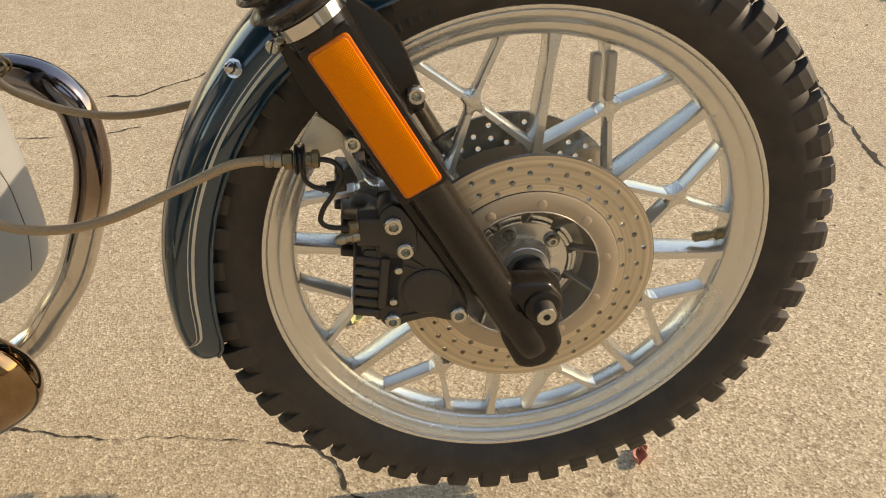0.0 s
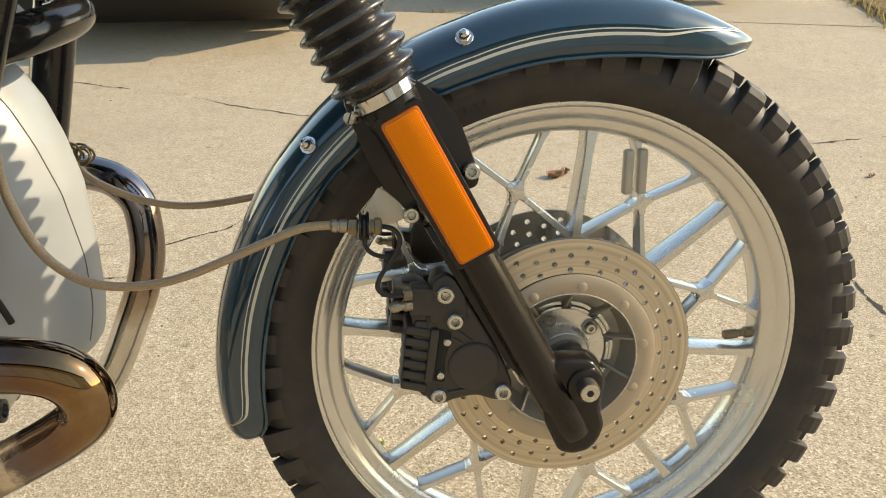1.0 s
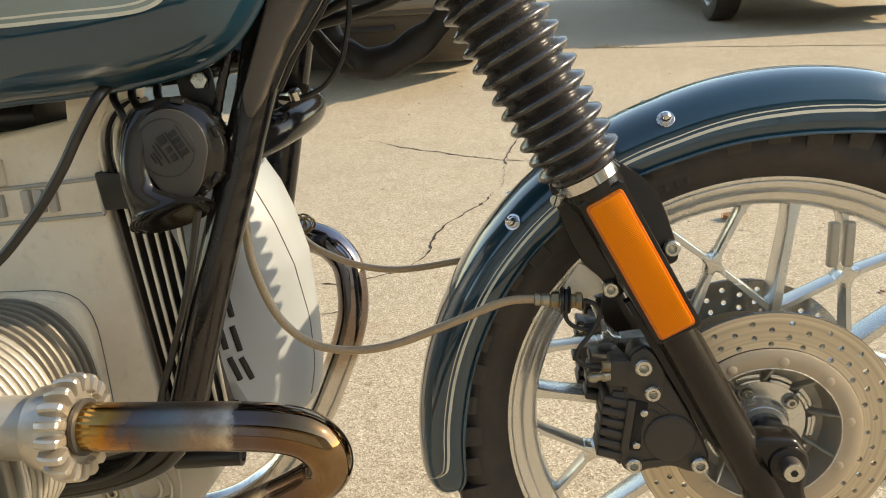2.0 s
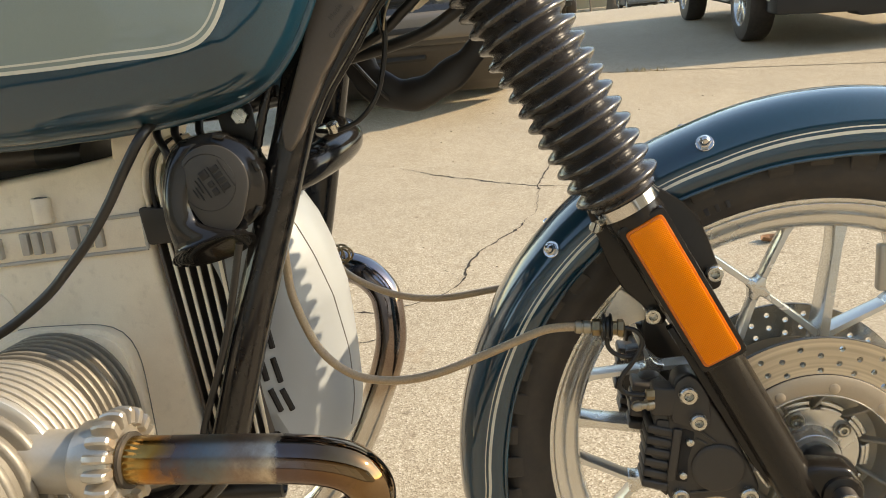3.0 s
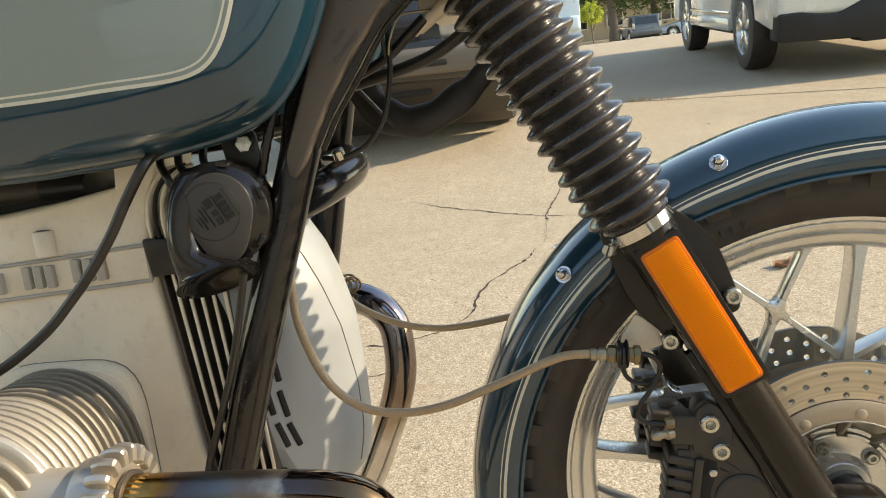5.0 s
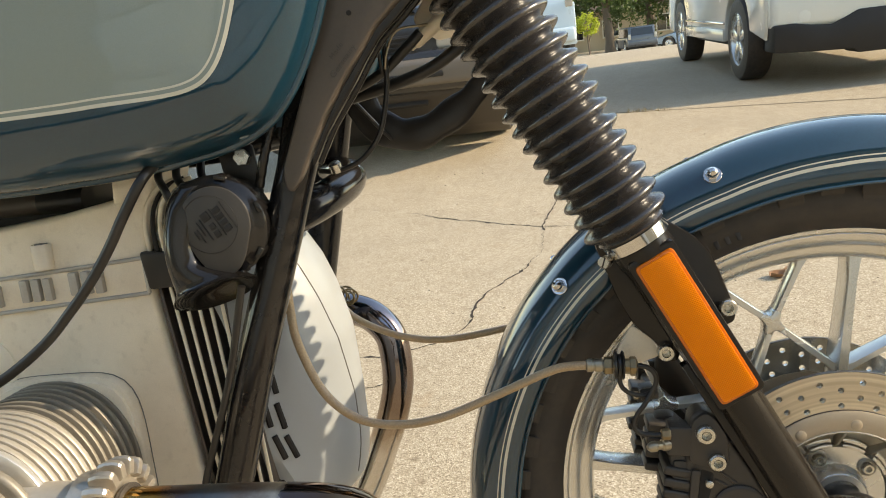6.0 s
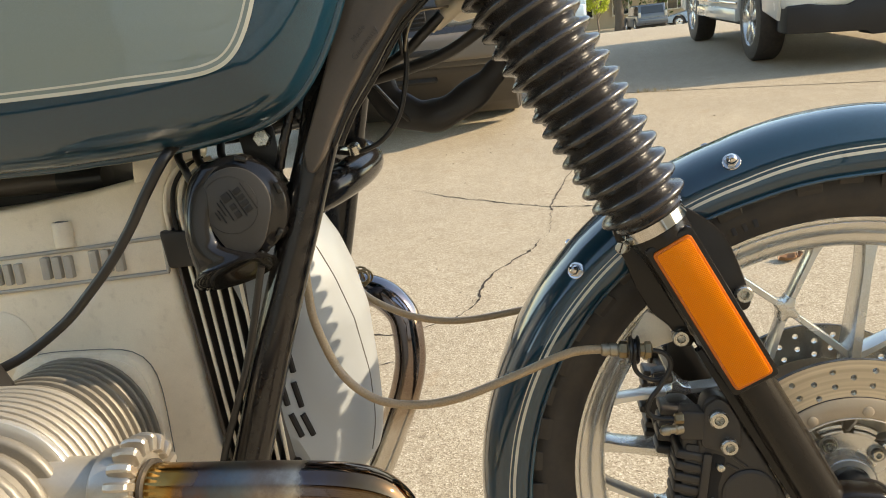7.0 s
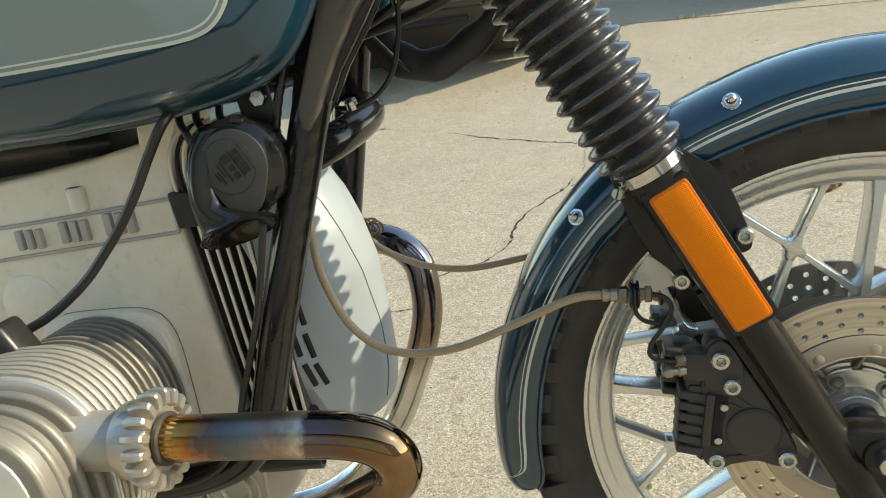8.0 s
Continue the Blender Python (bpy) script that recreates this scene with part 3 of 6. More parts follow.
def brake_disc(s):
    """A drilled disc riveted to its carrier, at y = s * 0.051."""
    bm = bmesh.new()
    y0, th = -0.0025, 0.005

    def circle(r, n, cx=0.0, cz=0.0, flip=False):
        vs = [bm.verts.new((cx + r * math.cos(2 * math.pi * i / n), y0, cz + r * math.sin(2 * math.pi * i / n))) for i in range(n)]
        return [bm.edges.new((vs[i], vs[(i + 1) % n])) for i in range(n)]

    ed = circle(0.1292, 120) + circle(0.0885, 90)
    for r, off in ((0.1194, 9.4), (0.1120, 0.3), (0.1047, 9.4), (0.0973, 0.3)):
        for k in range(20):
            p = pol(r, 18 * k + off)
            ed += circle(0.0029, 10, p.x, p.z)
    bmesh.ops.triangle_fill(bm, use_beauty=True, use_dissolve=False, edges=ed, normal=(0, 1, 0))
    ex = bmesh.ops.extrude_face_region(bm, geom=bm.faces[:])
    bmesh.ops.translate(bm, vec=(0, th, 0), verts=[v for v in ex["geom"] if isinstance(v, bmesh.types.BMVert)])
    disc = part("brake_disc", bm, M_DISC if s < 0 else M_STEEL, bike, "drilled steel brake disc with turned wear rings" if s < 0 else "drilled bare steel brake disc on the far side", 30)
    disc.location = (0, s * 0.051, HW)
    part("disc_carrier", turned([(-0.0042, 0.0722), (-0.0050, 0.0737), (-0.0050, 0.0914), (-0.0042, 0.0928), (0.003, 0.0928), (0.003, 0.0722)], (0, 0, 0), (0, 1, 0), 96, closed=True), M_CARRIER, disc, "dull plated disc carrier ring", 30)
    part("carrier_groove", turned([(-0.0026, 0.0927), (-0.0034, 0.0931), (-0.0026, 0.0935)], (0, 0, 0), (0, 1, 0), 96, closed=True), M_CAST_BLACK, disc)
    for k in range(10):
        p = pol(0.0798, 36 * k + 9.0, -0.005)
        part("rivet", turned([(0.002, 0.0052), (-0.0004, 0.0052), (-0.0010, 0.0040)], p, (0, 1, 0), 20), M_CARRIER, disc)
    part("disc_flange", turned([(0.026, 0.046), (0.026, 0.066), (0.010, 0.0715), (-0.001, 0.0728), (0.003, 0.0731), (0.012, 0.0728), (0.029, 0.068), (0.029, 0.046)], (0, 0, 0), (0, 1, 0), 64, closed=True), M_HUB, disc, "dull recessed disc flange")
    part("carrier_lip", turned([(-0.0044, 0.0717), (-0.0056, 0.0723), (-0.0056, 0.0731), (-0.0044, 0.0737)], (0, 0, 0), (0, 1, 0), 96, closed=True), M_POLISH, disc, "bright machined lip")
    part("disc_rim", turned([(-0.0022, 0.1290), (-0.0022, 0.1296), (0.0022, 0.1296), (0.0022, 0.1290)], (0, 0, 0), (0, 1, 0), 120, closed=True), M_CAST_BLACK, disc, "dark worn outer edge")
    if s > 0:
        disc.rotation_euler = (0, 0, math.pi)
    return disc


brake_disc(-1)
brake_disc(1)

FORK0 = V(-0.0935, 0, 0.446)


def on_fork(z, y, off=0.0):
    """A point of the fork's axis at height z, off metres ahead of it."""
    k = (0.446 - z) / math.cos(RAKE)
    return FORK0 + FD * k + V(0, y, 0) + V(math.cos(RAKE), 0, math.sin(RAKE)) * off


def fork(s):
    y = s * 0.0885
    up = -FD
    # slider
    a = on_fork(0.262, y)
    length = (0.600 - 0.262) / math.cos(RAKE)
    prof = [(0.0, 0.010), (0.002, 0.016), (0.006, 0.0190), (0.02, 0.0200), (length - 0.16, 0.0200), (length - 0.14, 0.0222), (length - 0.02, 0.0240), (length - 0.012, 0.0262), (length, 0.0262), (length + 0.002, 0.022)]
    slider = part("fork_slider", turned(prof, a, up, 40), M_FORK, bike, "satin black fork slider")
    # cast rib down the rear of the slider
    rib = [on_fork(z, y, o) for z, o in ((0.50, -0.016), (0.50, -0.027), (0.36, -0.0245), (0.33, -0.0175))]
    part("slider_rib", plate([(p.x, p.z) for p in rib], y - 0.006, y + 0.006, 0.002), M_FORK, slider)
    # axle lug and pinch
    c = V(0.004, 0, 0.325)
    lug = rounded([(-0.040, 0.345), (-0.018, 0.352), (0.012, 0.349), (0.026, 0.330), (0.0215, 0.296), (0.027, 0.277), (0.0215, 0.261), (0.0125, 0.250), (-0.004, 0.2465), (-0.019, 0.251), (-0.034, 0.286)], 0.006, 3)
    part("axle_lug", plate(lug, y - 0.015, y + 0.014, 0.006, segs=3), M_FORK, slider)
    part("axle_clamp", turned([(-0.03, 0.017), (0.012, 0.0185), (0.016, 0.017), (0.018, 0.013)], c + V(0, y, 0) + V(0, s * 0.002, 0), (0, s, 0), 32), M_FORK, slider)
    if s < 0:
        part("axle_spacer", turned([(0.0, 0.016), (0.024, 0.0165), (0.026, 0.0235), (0.031, 0.024), (0.033, 0.0175), (0.066, 0.0172)], c + V(0, -0.104, 0), (0, 1, 0), 32), M_BLACK, slider)
    axle = part("axle", turned([(-0.02, 0.0108), (0.0150, 0.0104), (0.0162, 0.0098)], c + V(0, s * 0.104, 0), (0, s, 0), 32), M_CAST_BLACK, slider, "dark steel axle end", 30)
    part("axle_face", turned([(0.0160, 0.0094), (0.0172, 0.0090), (0.0172, 0.0040)], c + V(0, s * 0.104, 0), (0, s, 0), 32), M_BOLT, axle, "bright turned end face", 30)
    part("axle_bore", turned([(0.0165, 0.0036), (0.0177, 0.0036)], c + V(0, s * 0.104, 0), (0, s, 0), 6), M_HOLLOW, axle)
    # reflector on a flat black pad
    if s < 0:
        rx = V(math.cos(RAKE), 0, math.sin(RAKE))
        mid = V(-0.1338, 0, 0.5285)
        rot = Matrix(((rx.x, 0, -FD.x, 0), (0, 1, 0, 0), (rx.z, 0, -FD.z, 0), (0, 0, 0, 1)))

        def slab(w, h, ya, yb, r, bev):
            bm = plate(rounded([(-w / 2, -h / 2), (w / 2, -h / 2), (w / 2, h / 2), (-w / 2, h / 2)], r, 5), ya, yb, bev)
            bm.transform(Matrix.Translation(mid) @ rot)
            return bm

        part("reflector_pad", slab(0.0440, 0.152, -0.1125, -0.075, 0.006, 0.002), M_FORK, slider)
        refl = part("reflector", slab(0.0355, 0.1415, -0.1160, -0.1120, 0.0048, 0.0016), M_AMBER, bike, "orange plastic side reflector")
        part("reflector_lens", slab(0.0305, 0.1365, -0.1172, -0.1155, 0.0035, 0.0006), M_REFLECTOR, refl, "ribbed orange reflector lens")
    # gaiter
    base = on_fork(0.604, y)
    prof = [(0.0, 0.0262), (0.006, 0.0275), (0.010, 0.031)]
    pitch, n = 0.0157, 18
    for k in range(n):
        h = 0.012 + pitch * k
        big = 0.0392 + 0.0035 * min(1, k / 9)
        small = big - 0.0095
        for f, r in ((0.0, small), (0.10, small + 0.0010), (0.28, big - 0.0034), (0.38, big - 0.0012), (0.48, big - 0.0001), (0.58, big - 0.0001), (0.68, big - 0.0012), (0.78, big - 0.0036), (0.92, small + 0.0012)):
            prof.append((h + f * pitch, r))
    prof.append((0.012 + pitch * n, 0.031))
    part("gaiter", turned(prof, base, up, 48), M_GAITER, bike, "black ribbed rubber fork gaiter", 60)
    clamp = part("gaiter_clamp", turned([(-0.001, 0.0278), (-0.001, 0.0286), (0.009, 0.0296), (0.009, 0.0288)], on_fork(0.602, y), up, 48, closed=True), M_CHROME, bike, "polished steel hose clamp", 20)
    sc = V(-0.2035, s * 0.098, 0.5875)
    part("clamp_screw", turned([(-0.003, 0.0055), (0.006, 0.0055), (0.0075, 0.0045)], sc, (-0.35, s * 0.92, 0.1), 18), M_BOLT, clamp)
    part("screw_slot", brick_mesh((0.0085, 0.0008, 0.0012), Matrix.Translation(sc + V(-0.0024, s * 0.0070, 0.0008)) @ Matrix.Rotation(radians(-70), 4, "Y"), 0), M_HOLLOW, clamp)
    # bracket that carries mudguard and brake line
    out = rounded([(-0.212, 0.602), (-0.2045, 0.580), (-0.194, 0.548), (-0.180, 0.520), (-0.163, 0.505), (-0.157, 0.488), (-0.146, 0.485), (-0.138, 0.505), (-0.108, 0.515), (-0.094, 0.519), (-0.0935, 0.531), (-0.0985, 0.546), (-0.1050, 0.566), (-0.1125, 0.584), (-0.1225, 0.597), (-0.138, 0.609), (-0.158, 0.620), (-0.18, 0.630)], 0.008, 3)
    br = part("fork_bracket", plate(out, s * 0.0665, s * 0.078, 0.003), M_FORK, bike, "black cast mudguard bracket")
    for q in ((-0.101, 0.534), (-0.156, 0.497)):
        cap_screw((q[0], s * 0.0775, q[1]), (0, s, 0), 0.0075, 0.0075, br, "bolt", M_BOLT)
    return slider


fork(-1)
fork(1)


def mudguard():
    a0, a1, n = -102.2, 31.5, 96
    r_out = [(-102.2, 0.3400), (-101.8, 0.3470), (-101.0, 0.3525), (-99.6, 0.3562), (-97, 0.3580), (-84, 0.3540), (-72, 0.3505), (-50, 0.3480), (-17, 0.3490), (2, 0.3570), (14, 0.3615), (24, 0.3615), (31.5, 0.3620)]
    r_in = [(-102.2, 0.3320), (-101.8, 0.3240), (-101.0, 0.3165), (-99.6, 0.3105), (-97, 0.3060), (-92, 0.3040), (-82, 0.3010), (-66, 0.3000), (-40, 0.3025), (-17, 0.2975), (0, 0.3000), (8, 0.3035), (16, 0.3100), (22, 0.3190), (26, 0.3290), (29, 0.3420), (31.5, 0.3560)]
    wid = [(-102.2, 0.044), (-101.8, 0.049), (-101, 0.0535), (-99.6, 0.057), (-95, 0.060), (-60, 0.061), (0, 0.061), (14, 0.059), (22, 0.052), (27, 0.042), (30, 0.028), (31.5, 0.012)]

    def at(deg, u, lift=0.0):
        """u runs from -1 (outer rim facing the camera) over the crown to 1."""
        ro, ri, w = interp(deg, r_out) + lift, interp(deg, r_in), interp(deg, wid) + lift
        a = u * math.pi / 2
        sy = math.copysign(abs(math.sin(a)) ** 0.80, math.sin(a))
        cz = abs(math.cos(a)) ** 0.62
        p = pol(ri + (ro - ri) * cz, deg, w * sy)
        return p + V(0, 0, HW)

    bm = bmesh.new()
    us = [-1 + 2 * j / 36 for j in range(37)]
    loft(bm, [[at(a0 + (a1 - a0) * i / n, u) for u in us] for i in range(n + 1)], closed=False)
    guard = part("mudguard", bm, M_TEAL, bike, "glossy teal-blue front mudguard with cream pinstripes", 60)
    so = guard.modifiers.new("thickness", "SOLIDIFY")
    so.thickness, so.offset = 0.0022, -1
    # rolled lower edge
    for s in (-1, 1):
        pts = [at(a0 + 1 + (a1 - a0 - 3) * i / 60, s * 1.0) for i in range(61)]
        part("rolled_edge", tube(pts, 0.0017, 8, straight=True), M_TEAL, guard)
    # pinstripes: a broad and a fine line each side, rounded off round the tail
    for s in (-1, 1):
        for u0, u1, d0, d1 in ((0.890, 0.918, -100.3, 27.0), (0.850, 0.862, -99.7, 26.5)):
            bm = bmesh.new()
            rings = []
            for i in range(161):
                d = d0 + (d1 - d0) * i / 160
                sh = -0.32 * max(0.0, (d - 13.0) / 13.0) ** 1.6 - 0.02 * max(0.0, (d + 20) / 30) - 0.10 * max(0.0, (-91.5 - d) / 8.0) ** 2 - 0.90 * max(0.0, (-95.6 - d) / 4.6) ** 2.2
                rings.append([at(d, s * (u + sh), 0.0005) for u in (u0, (u0 + u1) / 2, u1)])
            loft(bm, rings, closed=False)
            part("pinstripe", bm, M_STRIPE, guard, "cream pinstripe", 60)
        # bolts
        for q in (V(-0.242, 0.0505, 0.557), V(-0.102, 0.0515, 0.647)):
            nrm = (q - V(0, 0, HW)).normalized()
            ax = V(nrm.x * 0.55, s * 0.80, nrm.z * 0.55)
            p = V(q.x, s * q.y, q.z) + ax.normalized() * (0.0035 if q.x < -0.2 else 0.0)
            hex_bolt(p, ax, 0.0062, 0.0050, guard, "bolt", M_CHROME, washer=0.0080, dome=0.0048)
    return guard


mudguard()


def caliper(s):
    y = s * 0.085
    out = rounded([(-0.1405, 0.437), (-0.1355, 0.443), (-0.1270, 0.4445), (-0.1185, 0.4375), (-0.105, 0.411), (-0.088, 0.381), (-0.071, 0.345), (-0.0635, 0.325), (-0.068, 0.308), (-0.082, 0.308), (-0.100, 0.316), (-0.124, 0.312), (-0.132, 0.308), (-0.1465, 0.312), (-0.151, 0.330), (-0.147, 0.392), (-0.1450, 0.412)], 0.007, 4)
    cal = part("brake_caliper", plate(out, s * 0.068, s * 0.0915, 0.004, segs=3), M_CAST_BLACK, bike, "black cast brake caliper with ribs")
    inn = rounded([(-0.148, 0.4215), (-0.166, 0.4205), (-0.168, 0.405), (-0.172, 0.388), (-0.167, 0.362), (-0.160, 0.330), (-0.144, 0.312), (-0.090, 0.308), (-0.085, 0.35), (-0.125, 0.396)], 0.006, 3)
    part("caliper_half", plate(inn, s * 0.024, s * 0.044, 0.004), M_CAST_BLACK, cal)
    bridge = rounded([(-0.158, 0.418), (-0.160, 0.37), (-0.157, 0.325), (-0.148, 0.314), (-0.142, 0.42)], 0.006, 3)
    part("caliper_bridge", plate(bridge, s * 0.034, s * 0.088, 0.004), M_CAST_BLACK, cal)
    # stepped ribs down the rear, each a tilted step with a rounded nose
    for k in range(6):
        x, z = -0.1535 - 0.0013 * (5 - k), 0.3310 + 0.0112 * k
        m = Matrix.Translation((x, s * 0.0755, z)) @ Matrix.Rotation(radians(14), 4, "Y")
        part("cooling_rib", brick_mesh((0.025, 0.036, 0.0084), m, 0.0024, 3), M_CAST_BLACK, cal)
    for k in range(4):
        m = Matrix.Translation((-0.163 - 0.0016 * k, s * 0.043, 0.414 - 0.0132 * k)) @ Matrix.Rotation(radians(10), 4, "Y")
        part("cooling_rib", brick_mesh((0.022, 0.028, 0.0082), m, 0.0022, 3), M_CAST_BLACK, cal)
    part("rear_wall", plate(rounded([(-0.1565, 0.398), (-0.1435, 0.396), (-0.147, 0.322), (-0.162, 0.325), (-0.1645, 0.345)], 0.003, 3), s * 0.066, s * 0.0905, 0.003), M_CAST_BLACK, cal)
    part("pad_window", plate(rounded([(-0.1335, 0.389), (-0.1225, 0.385), (-0.1245, 0.372), (-0.1295, 0.356), (-0.1300, 0.333), (-0.1410, 0.335)], 0.002, 2), s * 0.0910, s * 0.0919, 0.0003), M_HOLLOW, cal)
    part("window_rib", plate(rounded([(-0.1420, 0.3905), (-0.1340, 0.3890), (-0.1425, 0.3355), (-0.1500, 0.3370)], 0.002, 2), s * 0.0905, s * 0.0958, 0.0016), M_CAST_BLACK, cal)
    for a, b in (((-0.118, 0.386), (-0.104, 0.374)), ((-0.1215, 0.378), (-0.112, 0.372)), ((-0.128, 0.322), (-0.106, 0.324))):
        part("cast_web", tube([(a[0], s * 0.0915, a[1]), (b[0], s * 0.0915, b[1])], 0.0016, 8, 2), M_CAST_BLACK, cal)
    c = V(-0.1020, s * 0.0905, 0.3475)
    part("piston_cap", turned([(-0.004, 0.0245), (0.0025, 0.0245), (0.0040, 0.0228), (0.0042, 0.0210)], c, (0, s, 0), 48), M_CAST_BLACK, cal)
    part("caliper_arm", plate(rounded([(-0.1395, 0.436), (-0.1275, 0.444), (-0.1185, 0.437), (-0.1085, 0.418), (-0.1085, 0.392), (-0.1130, 0.386), (-0.1440, 0.396), (-0.1435, 0.412)], 0.005, 3), s * 0.080, s * 0.0945, 0.003), M_CAST_BLACK, cal)
    for x, z, yy, r in ((-0.1368, 0.3195, 0.0900, 0.0076), (-0.0742, 0.3190, 0.0905, 0.0084), (-0.1200, 0.3978, 0.0935, 0.0078), (-0.1287, 0.4247, 0.0940, 0.0084)):
        cap_screw((x, s * yy, z), (0, s, 0), r, 0.0075, cal, "bolt", M_BOLT)
    for x, z in ((-0.1275, 0.3760), (-0.1345, 0.3420)):
        part("pad_pin", turned([(-0.004, 0.0035), (0.004, 0.0035), (0.005, 0.0022)], (x, s * 0.0925, z), (0, s, 0), 14), M_BOLT, cal)
    part("inlet_block", brick_mesh((0.0215, 0.020, 0.028), Matrix.Translation((-0.1500, s * 0.0840, 0.4170)) @ Matrix.Rotation(radians(6), 4, "Y"), 0.0026, 3), M_CAST_BLACK, cal)
    nip = bmesh.new()
    turned([(0.0, 0.0055), (0.006, 0.0055), (0.007, 0.0038), (0.012, 0.0038), (0.013, 0.0050), (0.018, 0.0046), (0.021, 0.0022)], (-0.160, s * 0.090, 0.414), (-0.90, s * 0.35, 0.05), 12, nip)
    part("bleed_nipple", nip, M_FITTING, cal, "dull plated bleed nipple")
    return cal


caliper(-1)
caliper(1).matrix_local = Matrix.Translation((-0.005, 0, 0.003))


def brake_lines(s):
    # bracket plate with the bulkhead fitting
    y = s * 0.095
    tab = part("line_bracket", plate(rounded([(-0.184, 0.522), (-0.198, 0.500), (-0.196, 0.487), (-0.188, 0.483), (-0.160, 0.492), (-0.166, 0.510)], 0.003, 3), s * 0.071, s * 0.074, 0.0006), M_ENGINE, bike, "plain alloy line bracket")
    hang = V(-0.1985, y, 0.4932)
    ax = (1, 0, -0.06)
    fit = part("hose_fitting", turned([(-0.029, 0.0044), (-0.028, 0.0058), (-0.0235, 0.0060), (-0.0230, 0.0052), (-0.0215, 0.0052), (-0.0210, 0.0060), (-0.0150, 0.0060), (-0.0140, 0.0048), (0.006, 0.0046)], hang, ax, 20), M_FITTING, bike, "tarnished crimped hose end fitting")
    part("hose_nut", turned([(-0.0135, 0.0050), (-0.0132, 0.0070), (-0.0122, 0.0078), (-0.0068, 0.0078), (-0.0058, 0.0070), (-0.0055, 0.0050)], hang, ax, 6), M_BRASS, fit)
    part("grommet", turned([(-0.0045, 0.004), (-0.0045, 0.0118), (-0.0030, 0.0130), (-0.0012, 0.0098), (0.0010, 0.0098), (0.0026, 0.0130), (0.0040, 0.0118), (0.0040, 0.004)], hang, ax, 28), M_BLACK, fit, "black rubber grommet")
    part("union_nut", turned([(0.0050, 0.0050), (0.0050, 0.0058), (0.0085, 0.0058), (0.0090, 0.0072), (0.0100, 0.0076), (0.0140, 0.0076), (0.0150, 0.0066), (0.0158, 0.0030)], hang, ax, 6), M_BRASS, fit)
    if s < 0:
        pts = [(-0.224, y, 0.4952), (-0.245, y, 0.4950), (-0.264, y, 0.4905), (-0.307, y, 0.4735), (-0.361, y, 0.4545), (-0.404, y, 0.4500), (-0.441, y, 0.4590), (-0.470, y + 0.002, 0.4860), (-0.4885, y + 0.006, 0.5320), (-0.4935, y + 0.012, 0.5650), (-0.495, y + 0.02, 0.61)]
    else:
        pts = [(-0.224, y, 0.4952), (-0.260, y, 0.4870), (-0.313, y, 0.4770), (-0.380, y, 0.4700), (-0.433, y, 0.4790), (-0.478, y, 0.5020), (-0.497, y, 0.5240), (-0.515, y, 0.56), (-0.52, y, 0.62)]
    part("brake_hose", tube(pts, 0.0041, 12, 10), M_HOSE, bike, "braided brake hose in a tan clear sheath")
    loop = [(-0.1880, y, 0.4918), (-0.1813, y, 0.4915), (-0.1736, y, 0.4888), (-0.1686, y, 0.4826), (-0.1682, y, 0.4748), (-0.1729, y, 0.4649), (-0.1792, y, 0.4551), (-0.1856, y, 0.4468), (-0.1894, y, 0.4372), (-0.1880, y, 0.4314), (-0.1823, y, 0.4275), (-0.1734, y, 0.4260), (-0.160, y, 0.4258)]
    part("brake_pipe", tube(loop, 0.0023, 10, 8), M_BLACK, bike, "thin black brake pipe bent in a loop")
    part("pipe_nut", turned([(-0.0010, 0.0030), (0.0, 0.0050), (0.0065, 0.0052), (0.0075, 0.0044)], (-0.1660, y, 0.4259), (1, 0, 0), 6), M_BRASS, bike)
    loop2 = [(-0.1985, y - s * 0.005, 0.484), (-0.1982, y - s * 0.005, 0.4735), (-0.1935, y - s * 0.005, 0.4665), (-0.1864, y - s * 0.005, 0.4630), (-0.1786, y - s * 0.005, 0.4615), (-0.1715, y - s * 0.006, 0.4640)]
    part("brake_pipe", tube(loop2, 0.0022, 10, 8), M_BLACK, bike)
    clip = part("pipe_clip", turned([(-0.007, 0.0030), (-0.007, 0.0052), (0.008, 0.0056), (0.009, 0.0030)], (-0.1740, y - s * 0.012, 0.4600), (1, 0, 0.1), 12), M_CAST_BLACK, bike, "black pipe clip")
    part("clip_screw", turned([(-0.013, 0.0026), (-0.012, 0.0036), (-0.009, 0.0036), (-0.007, 0.0020)], (-0.1740, y - s * 0.012, 0.4600), (1, 0, 0.1), 12), M_BOLT, clip)


brake_lines(-1)
brake_lines(1)

# ---- frame, engine, tank ----


